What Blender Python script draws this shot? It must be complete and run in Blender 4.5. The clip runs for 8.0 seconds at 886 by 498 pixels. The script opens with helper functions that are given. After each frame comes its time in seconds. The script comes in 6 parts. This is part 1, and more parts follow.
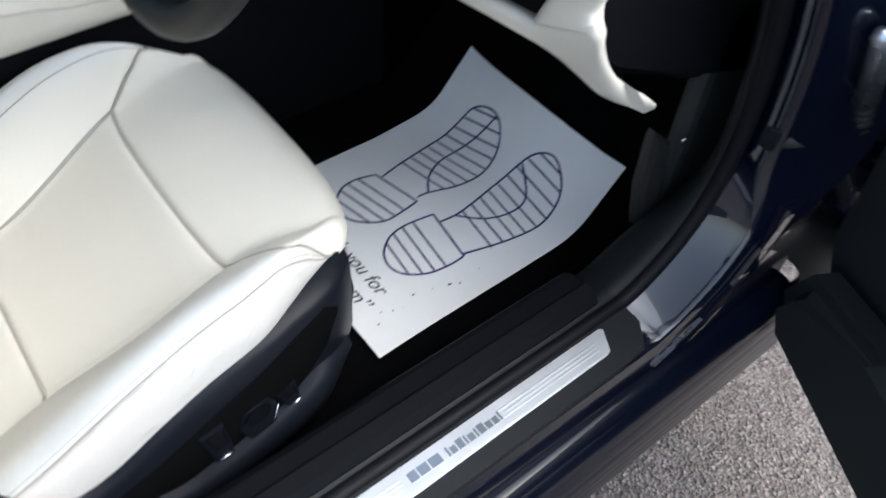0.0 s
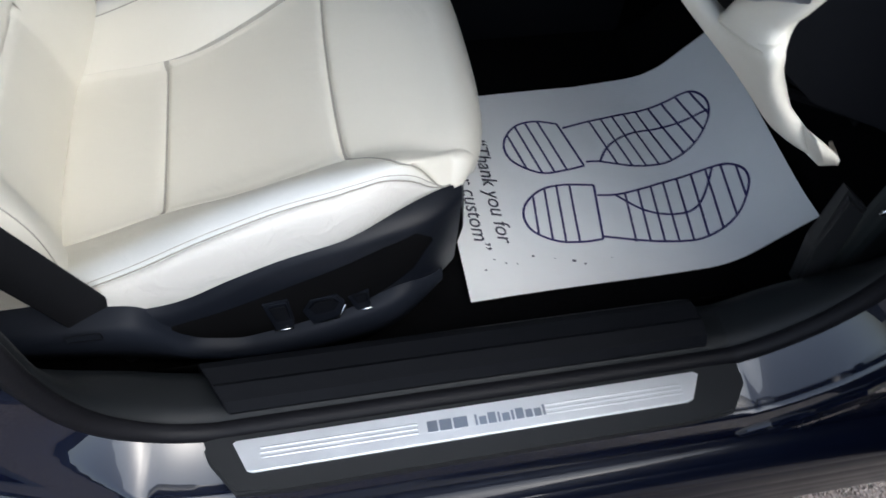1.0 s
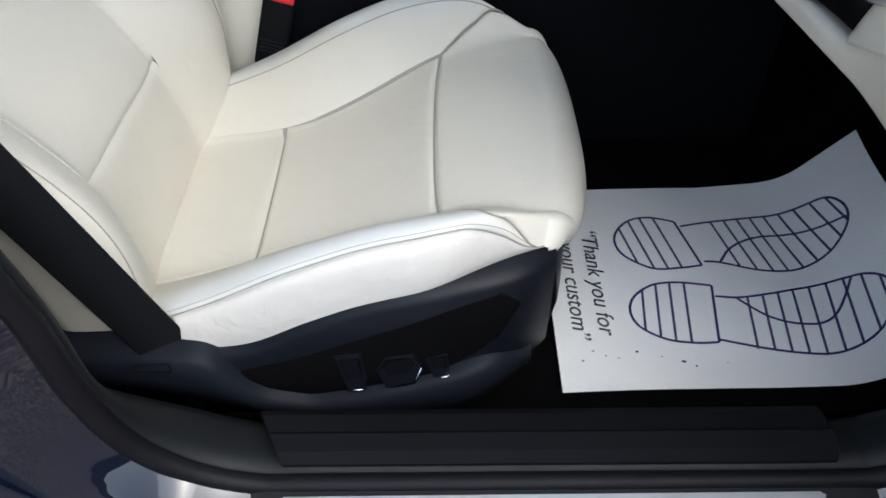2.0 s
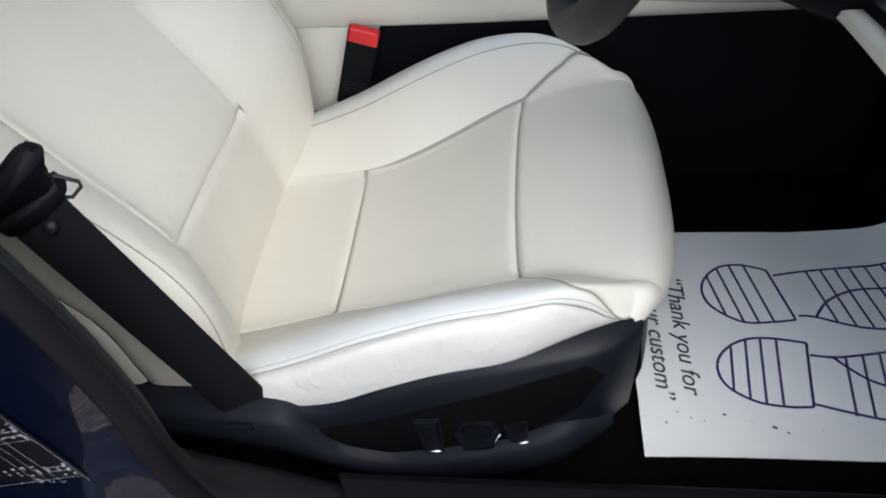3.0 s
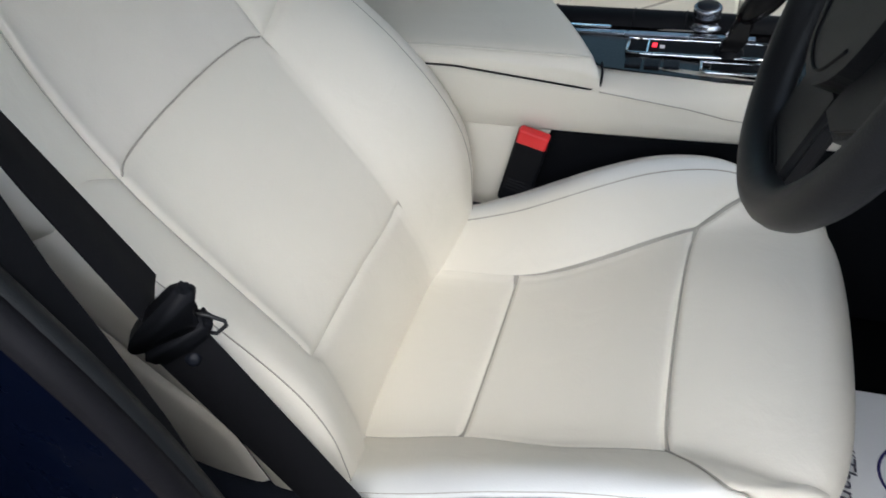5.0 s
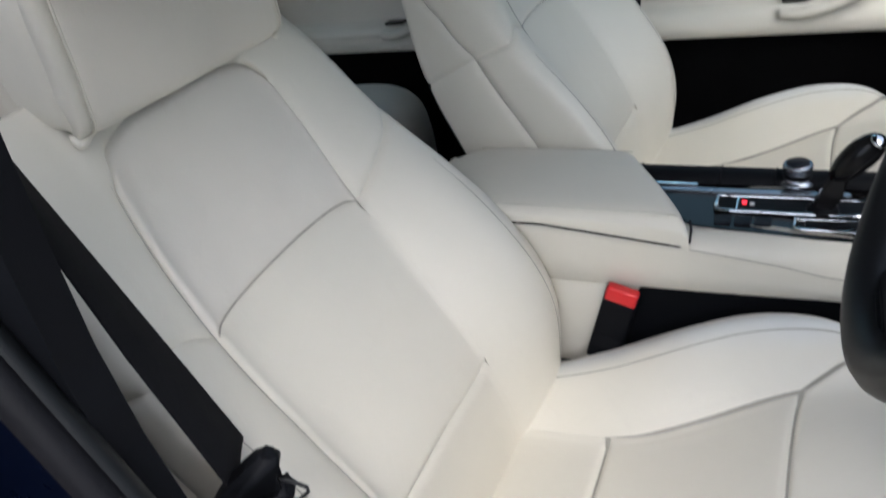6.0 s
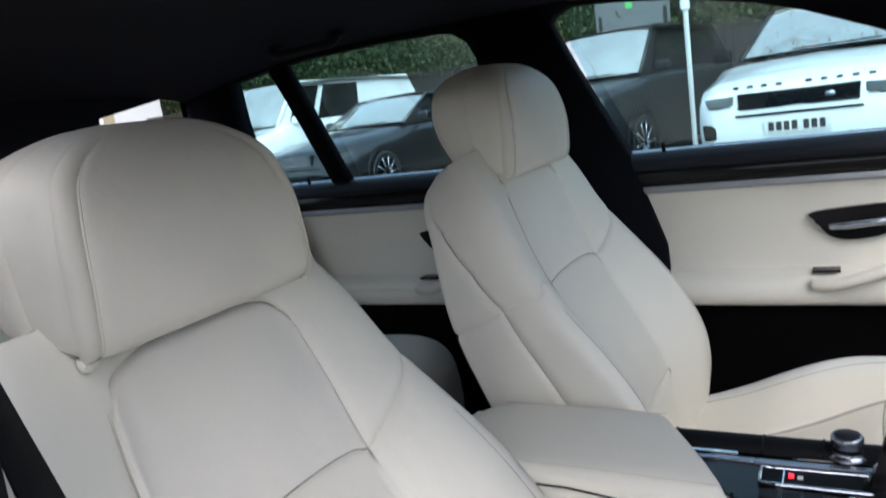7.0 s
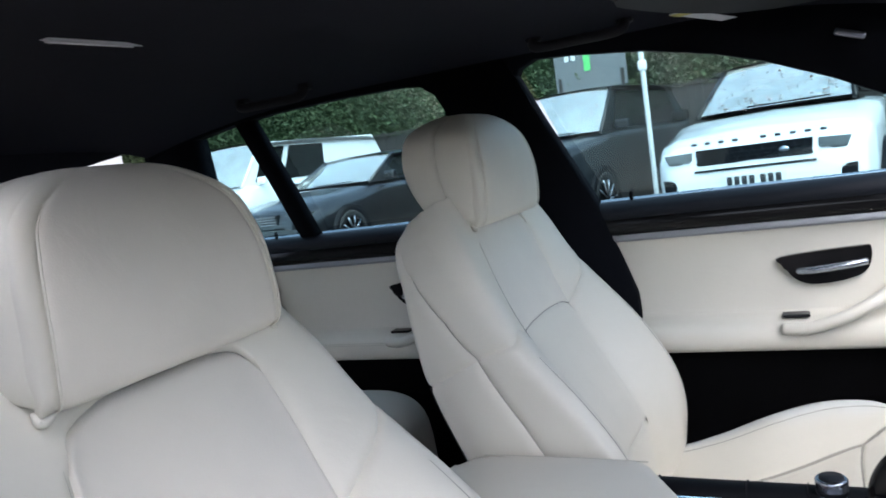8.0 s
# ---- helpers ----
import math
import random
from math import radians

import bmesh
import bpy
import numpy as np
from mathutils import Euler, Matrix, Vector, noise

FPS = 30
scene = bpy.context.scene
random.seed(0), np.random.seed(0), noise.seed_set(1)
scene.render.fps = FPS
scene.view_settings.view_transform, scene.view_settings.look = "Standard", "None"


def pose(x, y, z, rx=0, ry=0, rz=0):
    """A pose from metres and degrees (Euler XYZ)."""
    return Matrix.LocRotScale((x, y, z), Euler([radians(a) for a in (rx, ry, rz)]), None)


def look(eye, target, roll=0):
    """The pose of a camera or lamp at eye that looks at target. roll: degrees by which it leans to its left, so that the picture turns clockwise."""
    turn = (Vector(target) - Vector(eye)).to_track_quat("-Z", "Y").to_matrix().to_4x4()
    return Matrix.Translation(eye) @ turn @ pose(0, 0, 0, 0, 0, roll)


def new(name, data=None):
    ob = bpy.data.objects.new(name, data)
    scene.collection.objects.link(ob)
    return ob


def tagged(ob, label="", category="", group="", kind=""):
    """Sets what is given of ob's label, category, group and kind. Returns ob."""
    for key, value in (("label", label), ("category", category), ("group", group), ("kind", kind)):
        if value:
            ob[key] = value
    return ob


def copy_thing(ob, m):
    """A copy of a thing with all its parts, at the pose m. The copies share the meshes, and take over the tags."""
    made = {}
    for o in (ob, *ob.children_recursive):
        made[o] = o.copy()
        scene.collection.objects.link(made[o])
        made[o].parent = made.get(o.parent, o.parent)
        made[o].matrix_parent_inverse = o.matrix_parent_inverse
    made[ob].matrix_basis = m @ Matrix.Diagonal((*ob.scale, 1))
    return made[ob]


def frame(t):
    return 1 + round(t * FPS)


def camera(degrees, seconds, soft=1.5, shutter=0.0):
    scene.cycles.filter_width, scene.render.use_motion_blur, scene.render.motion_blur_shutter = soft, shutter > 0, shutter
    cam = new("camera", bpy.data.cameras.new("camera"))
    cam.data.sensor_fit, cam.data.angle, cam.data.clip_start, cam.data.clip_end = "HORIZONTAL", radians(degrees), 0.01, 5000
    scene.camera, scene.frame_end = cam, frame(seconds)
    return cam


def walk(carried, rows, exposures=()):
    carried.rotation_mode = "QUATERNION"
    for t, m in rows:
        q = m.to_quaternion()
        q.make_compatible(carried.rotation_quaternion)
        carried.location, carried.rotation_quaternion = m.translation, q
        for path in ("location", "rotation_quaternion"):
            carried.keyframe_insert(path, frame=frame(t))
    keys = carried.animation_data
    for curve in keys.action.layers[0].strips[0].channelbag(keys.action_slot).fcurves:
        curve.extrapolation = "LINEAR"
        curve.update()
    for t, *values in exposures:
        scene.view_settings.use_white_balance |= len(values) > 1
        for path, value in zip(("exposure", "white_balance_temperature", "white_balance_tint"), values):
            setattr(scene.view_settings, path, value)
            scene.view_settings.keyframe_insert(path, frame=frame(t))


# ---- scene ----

cam = camera(60.9, 8.0, soft=1.6, shutter=0.3)
PATH = [
    (0, (0.039, -0.225, 1.178), (0.897, 0.77, -0.329), 3.9),
    (0.5, (0.13, -0.23, 1.17), (0.595, 0.795, -0.483), 6.0),
    (1, (0.168, -0.234, 1.172), (0.464, 0.853, -0.481), 6.0),
    (1.5, (0.183, -0.243, 1.134), (0.308, 1.07, -0.369), 3.4),
    (1.7, (0.204, -0.276, 1.072), (0.267, 1.132, -0.348), 1.5),
    (2.8, (0.208, -0.254, 1.085), (0.045, 1.164, -0.317), -4.8),
    (3, (0.198, -0.212, 1.118), (-0.007, 1.179, -0.305), -5.4),
    (3.5, (0.195, -0.17, 1.126), (-0.073, 1.176, -0.329), -6.1),
    (4, (0.201, -0.148, 1.13), (-0.122, 1.187, -0.324), -6.0),
    (4.5, (0.186, -0.112, 1.156), (-0.224, 1.234, -0.266), -5.3),
    (4.7, (0.183, -0.105, 1.166), (-0.306, 1.245, -0.226), -6.4),
    (5.8, (0.181, -0.098, 1.179), (-0.609, 1.359, 0.06), -10.8),
    (6, (0.183, -0.092, 1.184), (-0.665, 1.412, 0.176), -11.2),
    (6.5, (0.178, -0.076, 1.174), (-0.746, 1.576, 0.526), -9.5),
    (7, (0.187, -0.064, 1.159), (-0.763, 1.657, 0.79), -8.0),
    (7.5, (0.197, -0.062, 1.149), (-0.786, 1.672, 0.981), -8.5),
    (8, (0.17, -0.056, 1.141), (-0.692, 1.734, 0.913), -8.4),
]
walk(cam, [(t, look(eye, target, roll)) for t, eye, target, roll in PATH],
     [(0, 1.80, 6200, 7), (0.5, 1.46, 6200, 7), (1.5, 1.42, 6230, 7), (3.0, 1.42, 6250, 7), (4.5, 1.36, 6330, 8), (6.0, 1.37, 6350, 10.5), (7.0, 1.51, 6310, 13), (7.5, 1.67, 6220, 14), (8.0, 1.78, 6170, 14)])

# ------------------------------------------------------------------ light
world = bpy.data.worlds.new("overcast_sky")
scene.world = world
world.use_nodes = True
wn = world.node_tree.nodes
sky = wn.new("ShaderNodeTexSky")
sky.sky_type, sky.sun_disc = "NISHITA", False
sky.sun_elevation, sky.sun_rotation = radians(51), radians(144)
sky.air_density, sky.dust_density, sky.ozone_density = 1.0, 3.0, 1.5
wn["Background"].inputs["Strength"].default_value = 0.15
cloud = wn.new("ShaderNodeHueSaturation")
cloud.inputs["Saturation"].default_value = 0.62
world.node_tree.links.new(sky.outputs[0], cloud.inputs["Color"])
world.node_tree.links.new(cloud.outputs[0], wn["Background"].inputs["Color"])
sun = new("sun", bpy.data.lights.new("sun", "SUN"))
sun.data.energy, sun.data.angle, sun.data.color = 0.7, radians(80), (0.94, 0.985, 1.06)
sun.matrix_world = look((3.0, -4.1, 6.3), (0, 0, 0))


# ------------------------------------------------------------------ materials
def material(name, color, rough=0.5, metal=0.0, vary=0.12, scale=6.0, bump=0.0, bump_scale=400.0, coat=0.0, spec=0.5, fine=0.06, coat_ior=1.5):
    """A surface with slow mottling, fine grain and relief at real size."""
    m = bpy.data.materials.new(name)
    m.use_nodes = True
    n, l = m.node_tree.nodes, m.node_tree.links
    p = n["Principled BSDF"]
    co = n.new("ShaderNodeTexCoord")
    big, small = n.new("ShaderNodeTexNoise"), n.new("ShaderNodeTexNoise")
    big.inputs["Scale"].default_value, big.inputs["Detail"].default_value = scale, 5
    small.inputs["Scale"].default_value, small.inputs["Detail"].default_value = bump_scale, 3
    l.new(co.outputs["Object"], big.inputs["Vector"])
    l.new(co.outputs["Object"], small.inputs["Vector"])
    mix = n.new("ShaderNodeMix")
    mix.data_type = "RGBA"
    mix.inputs[6].default_value = (*[c * (1 - vary) for c in color], 1)
    mix.inputs[7].default_value = (*[min(1, c * (1 + vary)) for c in color], 1)
    l.new(big.outputs["Fac"], mix.inputs[0])
    mix2 = n.new("ShaderNodeMix")
    mix2.data_type, mix2.blend_type = "RGBA", "OVERLAY"
    mix2.inputs[0].default_value = fine
    l.new(mix.outputs[2], mix2.inputs[6])
    l.new(small.outputs["Color"], mix2.inputs[7])
    l.new(mix2.outputs[2], p.inputs["Base Color"])
    p.inputs["Metallic"].default_value = metal
    p.inputs["Specular IOR Level"].default_value = spec
    p.inputs["Coat Weight"].default_value = coat
    p.inputs["Coat Roughness"].default_value = 0.02
    p.inputs["Coat IOR"].default_value = coat_ior
    mr = n.new("ShaderNodeMapRange")
    mr.inputs["To Min"].default_value, mr.inputs["To Max"].default_value = max(0.02, rough - 0.07), min(1, rough + 0.07)
    l.new(big.outputs["Fac"], mr.inputs["Value"])
    l.new(mr.outputs[0], p.inputs["Roughness"])
    if bump:
        b = n.new("ShaderNodeBump")
        b.inputs["Strength"].default_value, b.inputs["Distance"].default_value = 1.0, bump
        l.new(small.outputs["Fac"], b.inputs["Height"])
        l.new(b.outputs[0], p.inputs["Normal"])
    return m


def leather_material(name, color, crease_depth=0.003, crease_scale=16, vary=0.075):
    """Grained hide: small cells, faint creases and slow soiling."""
    m = material(name, color, 0.48, vary=vary, scale=4.5, spec=0.45, fine=0.03)
    n, l = m.node_tree.nodes, m.node_tree.links
    p = n["Principled BSDF"]
    co = n.new("ShaderNodeTexCoord")
    cells, crease = n.new("ShaderNodeTexVoronoi"), n.new("ShaderNodeTexNoise")
    cells.inputs["Scale"].default_value = 520
    crease.inputs["Scale"].default_value, crease.inputs["Detail"].default_value, crease.inputs["Distortion"].default_value = crease_scale, 3, 0.8
    l.new(co.outputs["Object"], cells.inputs["Vector"])
    l.new(co.outputs["Object"], crease.inputs["Vector"])
    b1, b2 = n.new("ShaderNodeBump"), n.new("ShaderNodeBump")
    b1.inputs["Distance"].default_value, b2.inputs["Distance"].default_value = 0.00012, crease_depth
    b1.inputs["Strength"].default_value, b2.inputs["Strength"].default_value = 0.7, 0.5
    l.new(crease.outputs["Fac"], b2.inputs["Height"])
    l.new(cells.outputs["Distance"], b1.inputs["Height"])
    l.new(b2.outputs[0], b1.inputs["Normal"])
    l.new(b1.outputs[0], p.inputs["Normal"])
    return m


def glass_material(name, gloss=0.06, tint=(0.92, 0.95, 0.94)):
    """A thin clear pane: it lets light straight through and mirrors a little."""
    m = bpy.data.materials.new(name)
    m.use_nodes = True
    n, l = m.node_tree.nodes, m.node_tree.links
    n.remove(n["Principled BSDF"])
    clear, shine, mix = n.new("ShaderNodeBsdfTransparent"), n.new("ShaderNodeBsdfGlossy"), n.new("ShaderNodeMixShader")
    clear.inputs["Color"].default_value = (*tint, 1)
    shine.inputs["Roughness"].default_value = 0.01
    mix.inputs[0].default_value = gloss
    l.new(clear.outputs[0], mix.inputs[1])
    l.new(shine.outputs[0], mix.inputs[2])
    l.new(mix.outputs[0], n["Material Output"].inputs["Surface"])
    return m


LEATHER = leather_material("cream_leather", (0.678, 0.648, 0.567))
SOILED = leather_material("soiled_cream_leather", (0.665, 0.630, 0.562), vary=0.16)
# Bolster sides get a darker leather: strong side light is countered in the colour.
WRINKLED_DARKENED = leather_material("wrinkled_darkened_leather", (0.60, 0.583, 0.545), 0.008, 26)
# Ridge band coloured paler and cooler: wear, plus sky sheen painted in.
WORN_SHEEN = leather_material("worn_sheen_cream_leather", (0.678, 0.648, 0.567))
wnod, wlin = WORN_SHEEN.node_tree.nodes, WORN_SHEEN.node_tree.links
wp = WORN_SHEEN.node_tree.nodes["Principled BSDF"]
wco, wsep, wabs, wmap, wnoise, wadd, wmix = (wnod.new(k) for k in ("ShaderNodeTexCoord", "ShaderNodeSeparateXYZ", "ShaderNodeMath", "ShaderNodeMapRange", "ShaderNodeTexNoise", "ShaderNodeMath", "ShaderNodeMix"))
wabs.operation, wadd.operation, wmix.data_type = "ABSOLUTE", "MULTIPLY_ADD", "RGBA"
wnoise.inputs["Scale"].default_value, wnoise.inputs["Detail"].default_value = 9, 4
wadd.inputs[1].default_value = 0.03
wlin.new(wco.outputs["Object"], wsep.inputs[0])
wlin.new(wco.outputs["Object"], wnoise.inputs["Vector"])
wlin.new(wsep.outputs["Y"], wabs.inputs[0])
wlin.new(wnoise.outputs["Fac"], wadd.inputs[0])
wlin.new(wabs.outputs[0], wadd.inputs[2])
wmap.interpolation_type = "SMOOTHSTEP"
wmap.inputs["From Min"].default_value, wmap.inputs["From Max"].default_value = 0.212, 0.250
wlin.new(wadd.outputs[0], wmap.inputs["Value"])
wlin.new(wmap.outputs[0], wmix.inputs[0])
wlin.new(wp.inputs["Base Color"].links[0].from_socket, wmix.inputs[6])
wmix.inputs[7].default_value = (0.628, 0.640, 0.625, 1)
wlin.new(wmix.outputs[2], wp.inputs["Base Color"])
VINYL = leather_material("cream_vinyl", (0.650, 0.622, 0.544))
# Darker seam tone, with the shadow of the seam grooves put into the colour.
SEAM_SHADE = material("grey_beige_seam_shade", (0.33, 0.315, 0.275), 0.8, vary=0.1)
PALETHREAD = material("pale_thread", (0.55, 0.53, 0.46), 0.8)
THREAD = material("cream_thread", (0.36, 0.34, 0.295), 0.8)
BLACK = material("black_plastic", (0.0045, 0.005, 0.0065), 0.55, vary=0.2, scale=20, bump=0.0002, bump_scale=900, spec=0.09)
SLATE = material("slate_plastic", (0.0055, 0.0068, 0.0105), 0.42, vary=0.15, scale=15, bump=0.0002, bump_scale=900, spec=0.18)
CLAD = material("slate_blue_plastic", (0.0070, 0.0088, 0.0135), 0.5, vary=0.15, scale=15, bump=0.0002, bump_scale=900, spec=0.13)
PILLAR = material("black_pillar_fabric", (0.0045, 0.0050, 0.0070), 0.95, vary=0.15, scale=9, bump=0.0006, bump_scale=900, spec=0.06)
SILLBLACK = material("grained_black_plastic", (0.0068, 0.0080, 0.0092), 0.50, vary=0.2, scale=14, bump=0.0003, bump_scale=900, spec=0.2)
DOORBLACK = material("black_door_plastic", (0.018, 0.0215, 0.0220), 0.55, vary=0.2, scale=12, bump=0.0003, bump_scale=700, spec=0.3)
SILLGREY = material("dark_grey_sill_plastic", (0.014, 0.0148, 0.0160), 0.5, vary=0.15, scale=14, bump=0.0002, bump_scale=900, spec=0.3)
WHEELBLACK = material("black_grained_leather", (0.0125, 0.0130, 0.0140), 0.46, vary=0.2, scale=16, bump=0.0003, bump_scale=700, spec=0.3)
LEDGE = material("dark_satin_ledge", (0.012, 0.014, 0.019), 0.5, vary=0.15, scale=12, bump=0.0002, bump_scale=900, spec=0.15)
PALESTRIP = material("pale_grey_strip", (0.30, 0.31, 0.33), 0.5, metal=0.4, vary=0.06)
GLOSS = material("gloss_black", (0.007, 0.007, 0.0075), 0.14, spec=0.2, vary=0.15)
RUBBER = material("black_rubber", (0.006, 0.006, 0.0075), 0.5, vary=0.25, scale=30, bump=0.0003, bump_scale=300, spec=0.13)
CARPET = material("black_carpet", (0.0036, 0.0036, 0.004), 0.95, vary=0.3, scale=14, bump=0.002, bump_scale=700, spec=0.03)
LINING = material("dark_headlining", (0.019, 0.0195, 0.027), 0.95, vary=0.15, scale=9, bump=0.0006, bump_scale=900, spec=0.1)
WEBBING = material("black_webbing", (0.0055, 0.0058, 0.0072), 0.75, vary=0.15, scale=40, bump=0.0004, bump_scale=900, spec=0.1)
PAINT = material("navy_paint", (0.0015, 0.0030, 0.0105), 0.3, metal=0.0, vary=0.2, scale=30, coat=1.0, bump_scale=2500, fine=0.2, coat_ior=1.65, spec=0.1)
SILLPAINT = material("navy_sill_paint", (0.0013, 0.0028, 0.0095), 0.35, vary=0.2, scale=30, coat=0.45, bump_scale=2500, fine=0.2, spec=0.15)
STEEL = material("brushed_aluminium", (0.86, 0.87, 0.88), 0.48, metal=1.0, vary=0.05, scale=30, bump=0.0001, bump_scale=1500)
CHROME = material("chrome", (0.82, 0.83, 0.85), 0.1, metal=1.0, vary=0.03)
SATIN = material("satin_metal_trim", (0.36, 0.39, 0.44), 0.28, metal=0.9, vary=0.06)
PAPER = material("white_paper", (0.86, 0.865, 0.85), 0.85, vary=0.04, scale=12, bump=0.0004, bump_scale=120, spec=0.2)
INK = material("blue_ink", (0.022, 0.018, 0.11), 0.7, vary=0.3, scale=60)
HATCH = material("faded_ink", (0.05, 0.045, 0.13), 0.7, vary=0.3, scale=60)
GREYINK = material("grey_print", (0.07, 0.07, 0.09), 0.7, vary=0.2)
RED = material("red_plastic", (0.62, 0.015, 0.02), 0.35, vary=0.08)
WHITEPRINT = material("white_print", (0.62, 0.62, 0.64), 0.6, vary=0.08)
GLASS = glass_material("clear_glass")
SIDEPANE = glass_material("faintly_cyan_glass", 0.06, (0.77, 0.94, 0.95))


# ------------------------------------------------------------------ builders
def mesh_object(name, verts, faces, mat, parent=None, label="", smooth=True):
    me = bpy.data.meshes.new(name)
    me.from_pydata([tuple(v) for v in verts], [], [tuple(f) for f in faces])
    me.polygons.foreach_set("use_smooth", [smooth] * len(me.polygons))
    me.materials.append(mat)
    me.update()
    ob = new(name, me)
    ob.parent = parent
    if label:
        tagged(ob, label)
    return ob


def part(name, bm, mat, parent=None, label="", smooth=True):
    bmesh.ops.recalc_face_normals(bm, faces=bm.faces)
    me = bpy.data.meshes.new(name)
    bm.to_mesh(me)
    bm.free()
    me.polygons.foreach_set("use_smooth", [smooth] * len(me.polygons))
    me.materials.append(mat)
    ob = new(name, me)
    ob.parent = parent
    if label:
        tagged(ob, label)
    return ob


def thing(name, label, category, group="", kind="", at=None):
    ob = new(name)
    ob.empty_display_size = 0.05
    if at is not None:
        ob.matrix_basis = at
    return tagged(ob, label, category, group, kind)


def smoothstep(a, b, x):
    t = np.clip((x - a) / (b - a), 0, 1)
    return t * t * (3 - 2 * t)


def interp(x, xs, ys):
    """Smooth interpolation through a few stations (monotone cubic by finite slopes)."""
    xs, ys, x = np.asarray(xs, float), np.asarray(ys, float), np.asarray(x, float)
    d = np.gradient(ys, xs)
    i = np.clip(np.searchsorted(xs, x) - 1, 0, len(xs) - 2)
    h = xs[i + 1] - xs[i]
    t = np.clip((x - xs[i]) / h, -0.5, 1.5)
    return ((1 + 2 * t) * (1 - t) ** 2 * ys[i] + t * (1 - t) ** 2 * h * d[i]
            + t * t * (3 - 2 * t) * ys[i + 1] + t * t * (t - 1) * h * d[i + 1])


def spline_at(ctrl, b):
    """Catmull-Rom through ctrl, a list of arrays, at index b."""
    n = len(ctrl)
    c = np.stack(np.broadcast_arrays(*ctrl), 0)
    c = np.concatenate([2 * c[:1] - c[1:2], c, 2 * c[-1:] - c[-2:-1]], 0)
    i = np.clip(np.floor(b).astype(int), 0, n - 2)
    t = b - i
    idx = np.indices(i.shape)
    p0, p1, p2, p3 = (c[(i + k, *idx)] for k in range(4))
    return 0.5 * (2 * p1 + (p2 - p0) * t + (2 * p0 - 5 * p1 + 4 * p2 - p3) * t**2 + (3 * p1 - p0 - 3 * p2 + p3) * t**3)


def grid_faces(n, m, flip=False):
    out = []
    for i in range(n - 1):
        for j in range(m - 1):
            q = (i * m + j, (i + 1) * m + j, (i + 1) * m + j + 1, i * m + j + 1)
            out.append(q[::-1] if flip else q)
    return out


def spaced(n):
    """Stations in 0..1, closer together at both ends."""
    t = np.linspace(0, 1, n)
    return 0.45 * t + 0.55 * (0.5 - 0.5 * np.cos(np.pi * t))


def panel(name, surface, domain, n, m, mat, parent, label="", seams="abcd", depth=0.006, width=0.006, flip=False, fade=None, soft=None):
    """One upholstered panel: surface(p, q) gives points, domain(s, t) the part of it; its sewn edges sink into the seam.
    Edges: a at s=0, b at s=1, c at t=0, d at t=1. soft: for an edge, the share of the depth that it has at p."""
    s, t = np.meshgrid(spaced(n), spaced(m), indexing="ij")
    p, q = domain(s, t)
    pos = surface(p, q)
    du, dv = np.gradient(pos, axis=0), np.gradient(pos, axis=1)
    nor = np.cross(du, dv)
    size = np.linalg.norm(nor, axis=-1, keepdims=True)
    nor = np.where(size > 1e-11, nor / (size + 1e-15), 0)
    if flip:
        nor = -nor
    ls = np.concatenate([np.zeros((1, m)), np.cumsum(np.linalg.norm(np.diff(pos, axis=0), axis=-1), 0)], 0)
    lt = np.concatenate([np.zeros((n, 1)), np.cumsum(np.linalg.norm(np.diff(pos, axis=1), axis=-1), 1)], 1)
    off = np.zeros((n, m))
    for key, d in (("a", ls), ("b", ls[-1:] - ls), ("c", lt), ("d", lt[:, -1:] - lt)):
        if key in seams:
            share = soft[key](p) if soft and key in soft else 1.0
            off = np.minimum(off, -depth * share * np.exp(-((d / width) ** 1.3)))
    if fade:
        off = off * fade(p)
    pos = pos + nor * off[..., None]
    return mesh_object(name, pos.reshape(-1, 3), grid_faces(n, m, flip), mat, parent, label)


def tube_points(points, radius, sides=8, closed=False):
    """Verts and faces of a tube along points; radius a number or a list."""
    pts = [Vector(p) for p in points]
    n = len(pts)
    rad = radius if isinstance(radius, (list, tuple, np.ndarray)) else [radius] * n
    verts, faces, side = [], [], None
    for i, p in enumerate(pts):
        a, b = pts[(i - 1) % n if closed else max(i - 1, 0)], pts[(i + 1) % n if closed else min(i + 1, n - 1)]
        d = (b - a).normalized()
        if side is None:
            side = d.orthogonal().normalized()
        side = (side - d * side.dot(d)).normalized()
        up = d.cross(side)
        verts += [p + (side * math.cos(k * math.tau / sides) + up * math.sin(k * math.tau / sides)) * rad[i] for k in range(sides)]
    for i in range(n if closed else n - 1):
        for k in range(sides):
            a, b = i * sides, ((i + 1) % n) * sides
            faces.append((a + k, a + (k + 1) % sides, b + (k + 1) % sides, b + k))
    if not closed:
        faces += [tuple(range(sides))[::-1], tuple((n - 1) * sides + k for k in range(sides))]
    return verts, faces


def tube(name, points, radius, mat, parent=None, label="", sides=8, closed=False):
    v, f = tube_points(points, radius, sides, closed)
    return mesh_object(name, v, f, mat, parent, label)


def curve_points(ctrl, per=8, closed=False):
    """Points of a smooth curve through ctrl."""
    c = [Vector(p) for p in ctrl]
    n, out = len(c), []
    for i in range(n if closed else n - 1):
        p = [c[(i + k) % n] if closed else c[min(max(i + k, 0), n - 1)] for k in (-1, 0, 1, 2)]
        for j in range(per):
            t = j / per
            out.append(0.5 * (2 * p[1] + (p[2] - p[0]) * t + (2 * p[0] - 5 * p[1] + 4 * p[2] - p[3]) * t**2
                              + (3 * p[1] - p[0] - 3 * p[2] + p[3]) * t**3))
    if not closed:
        out.append(c[-1])
    return out


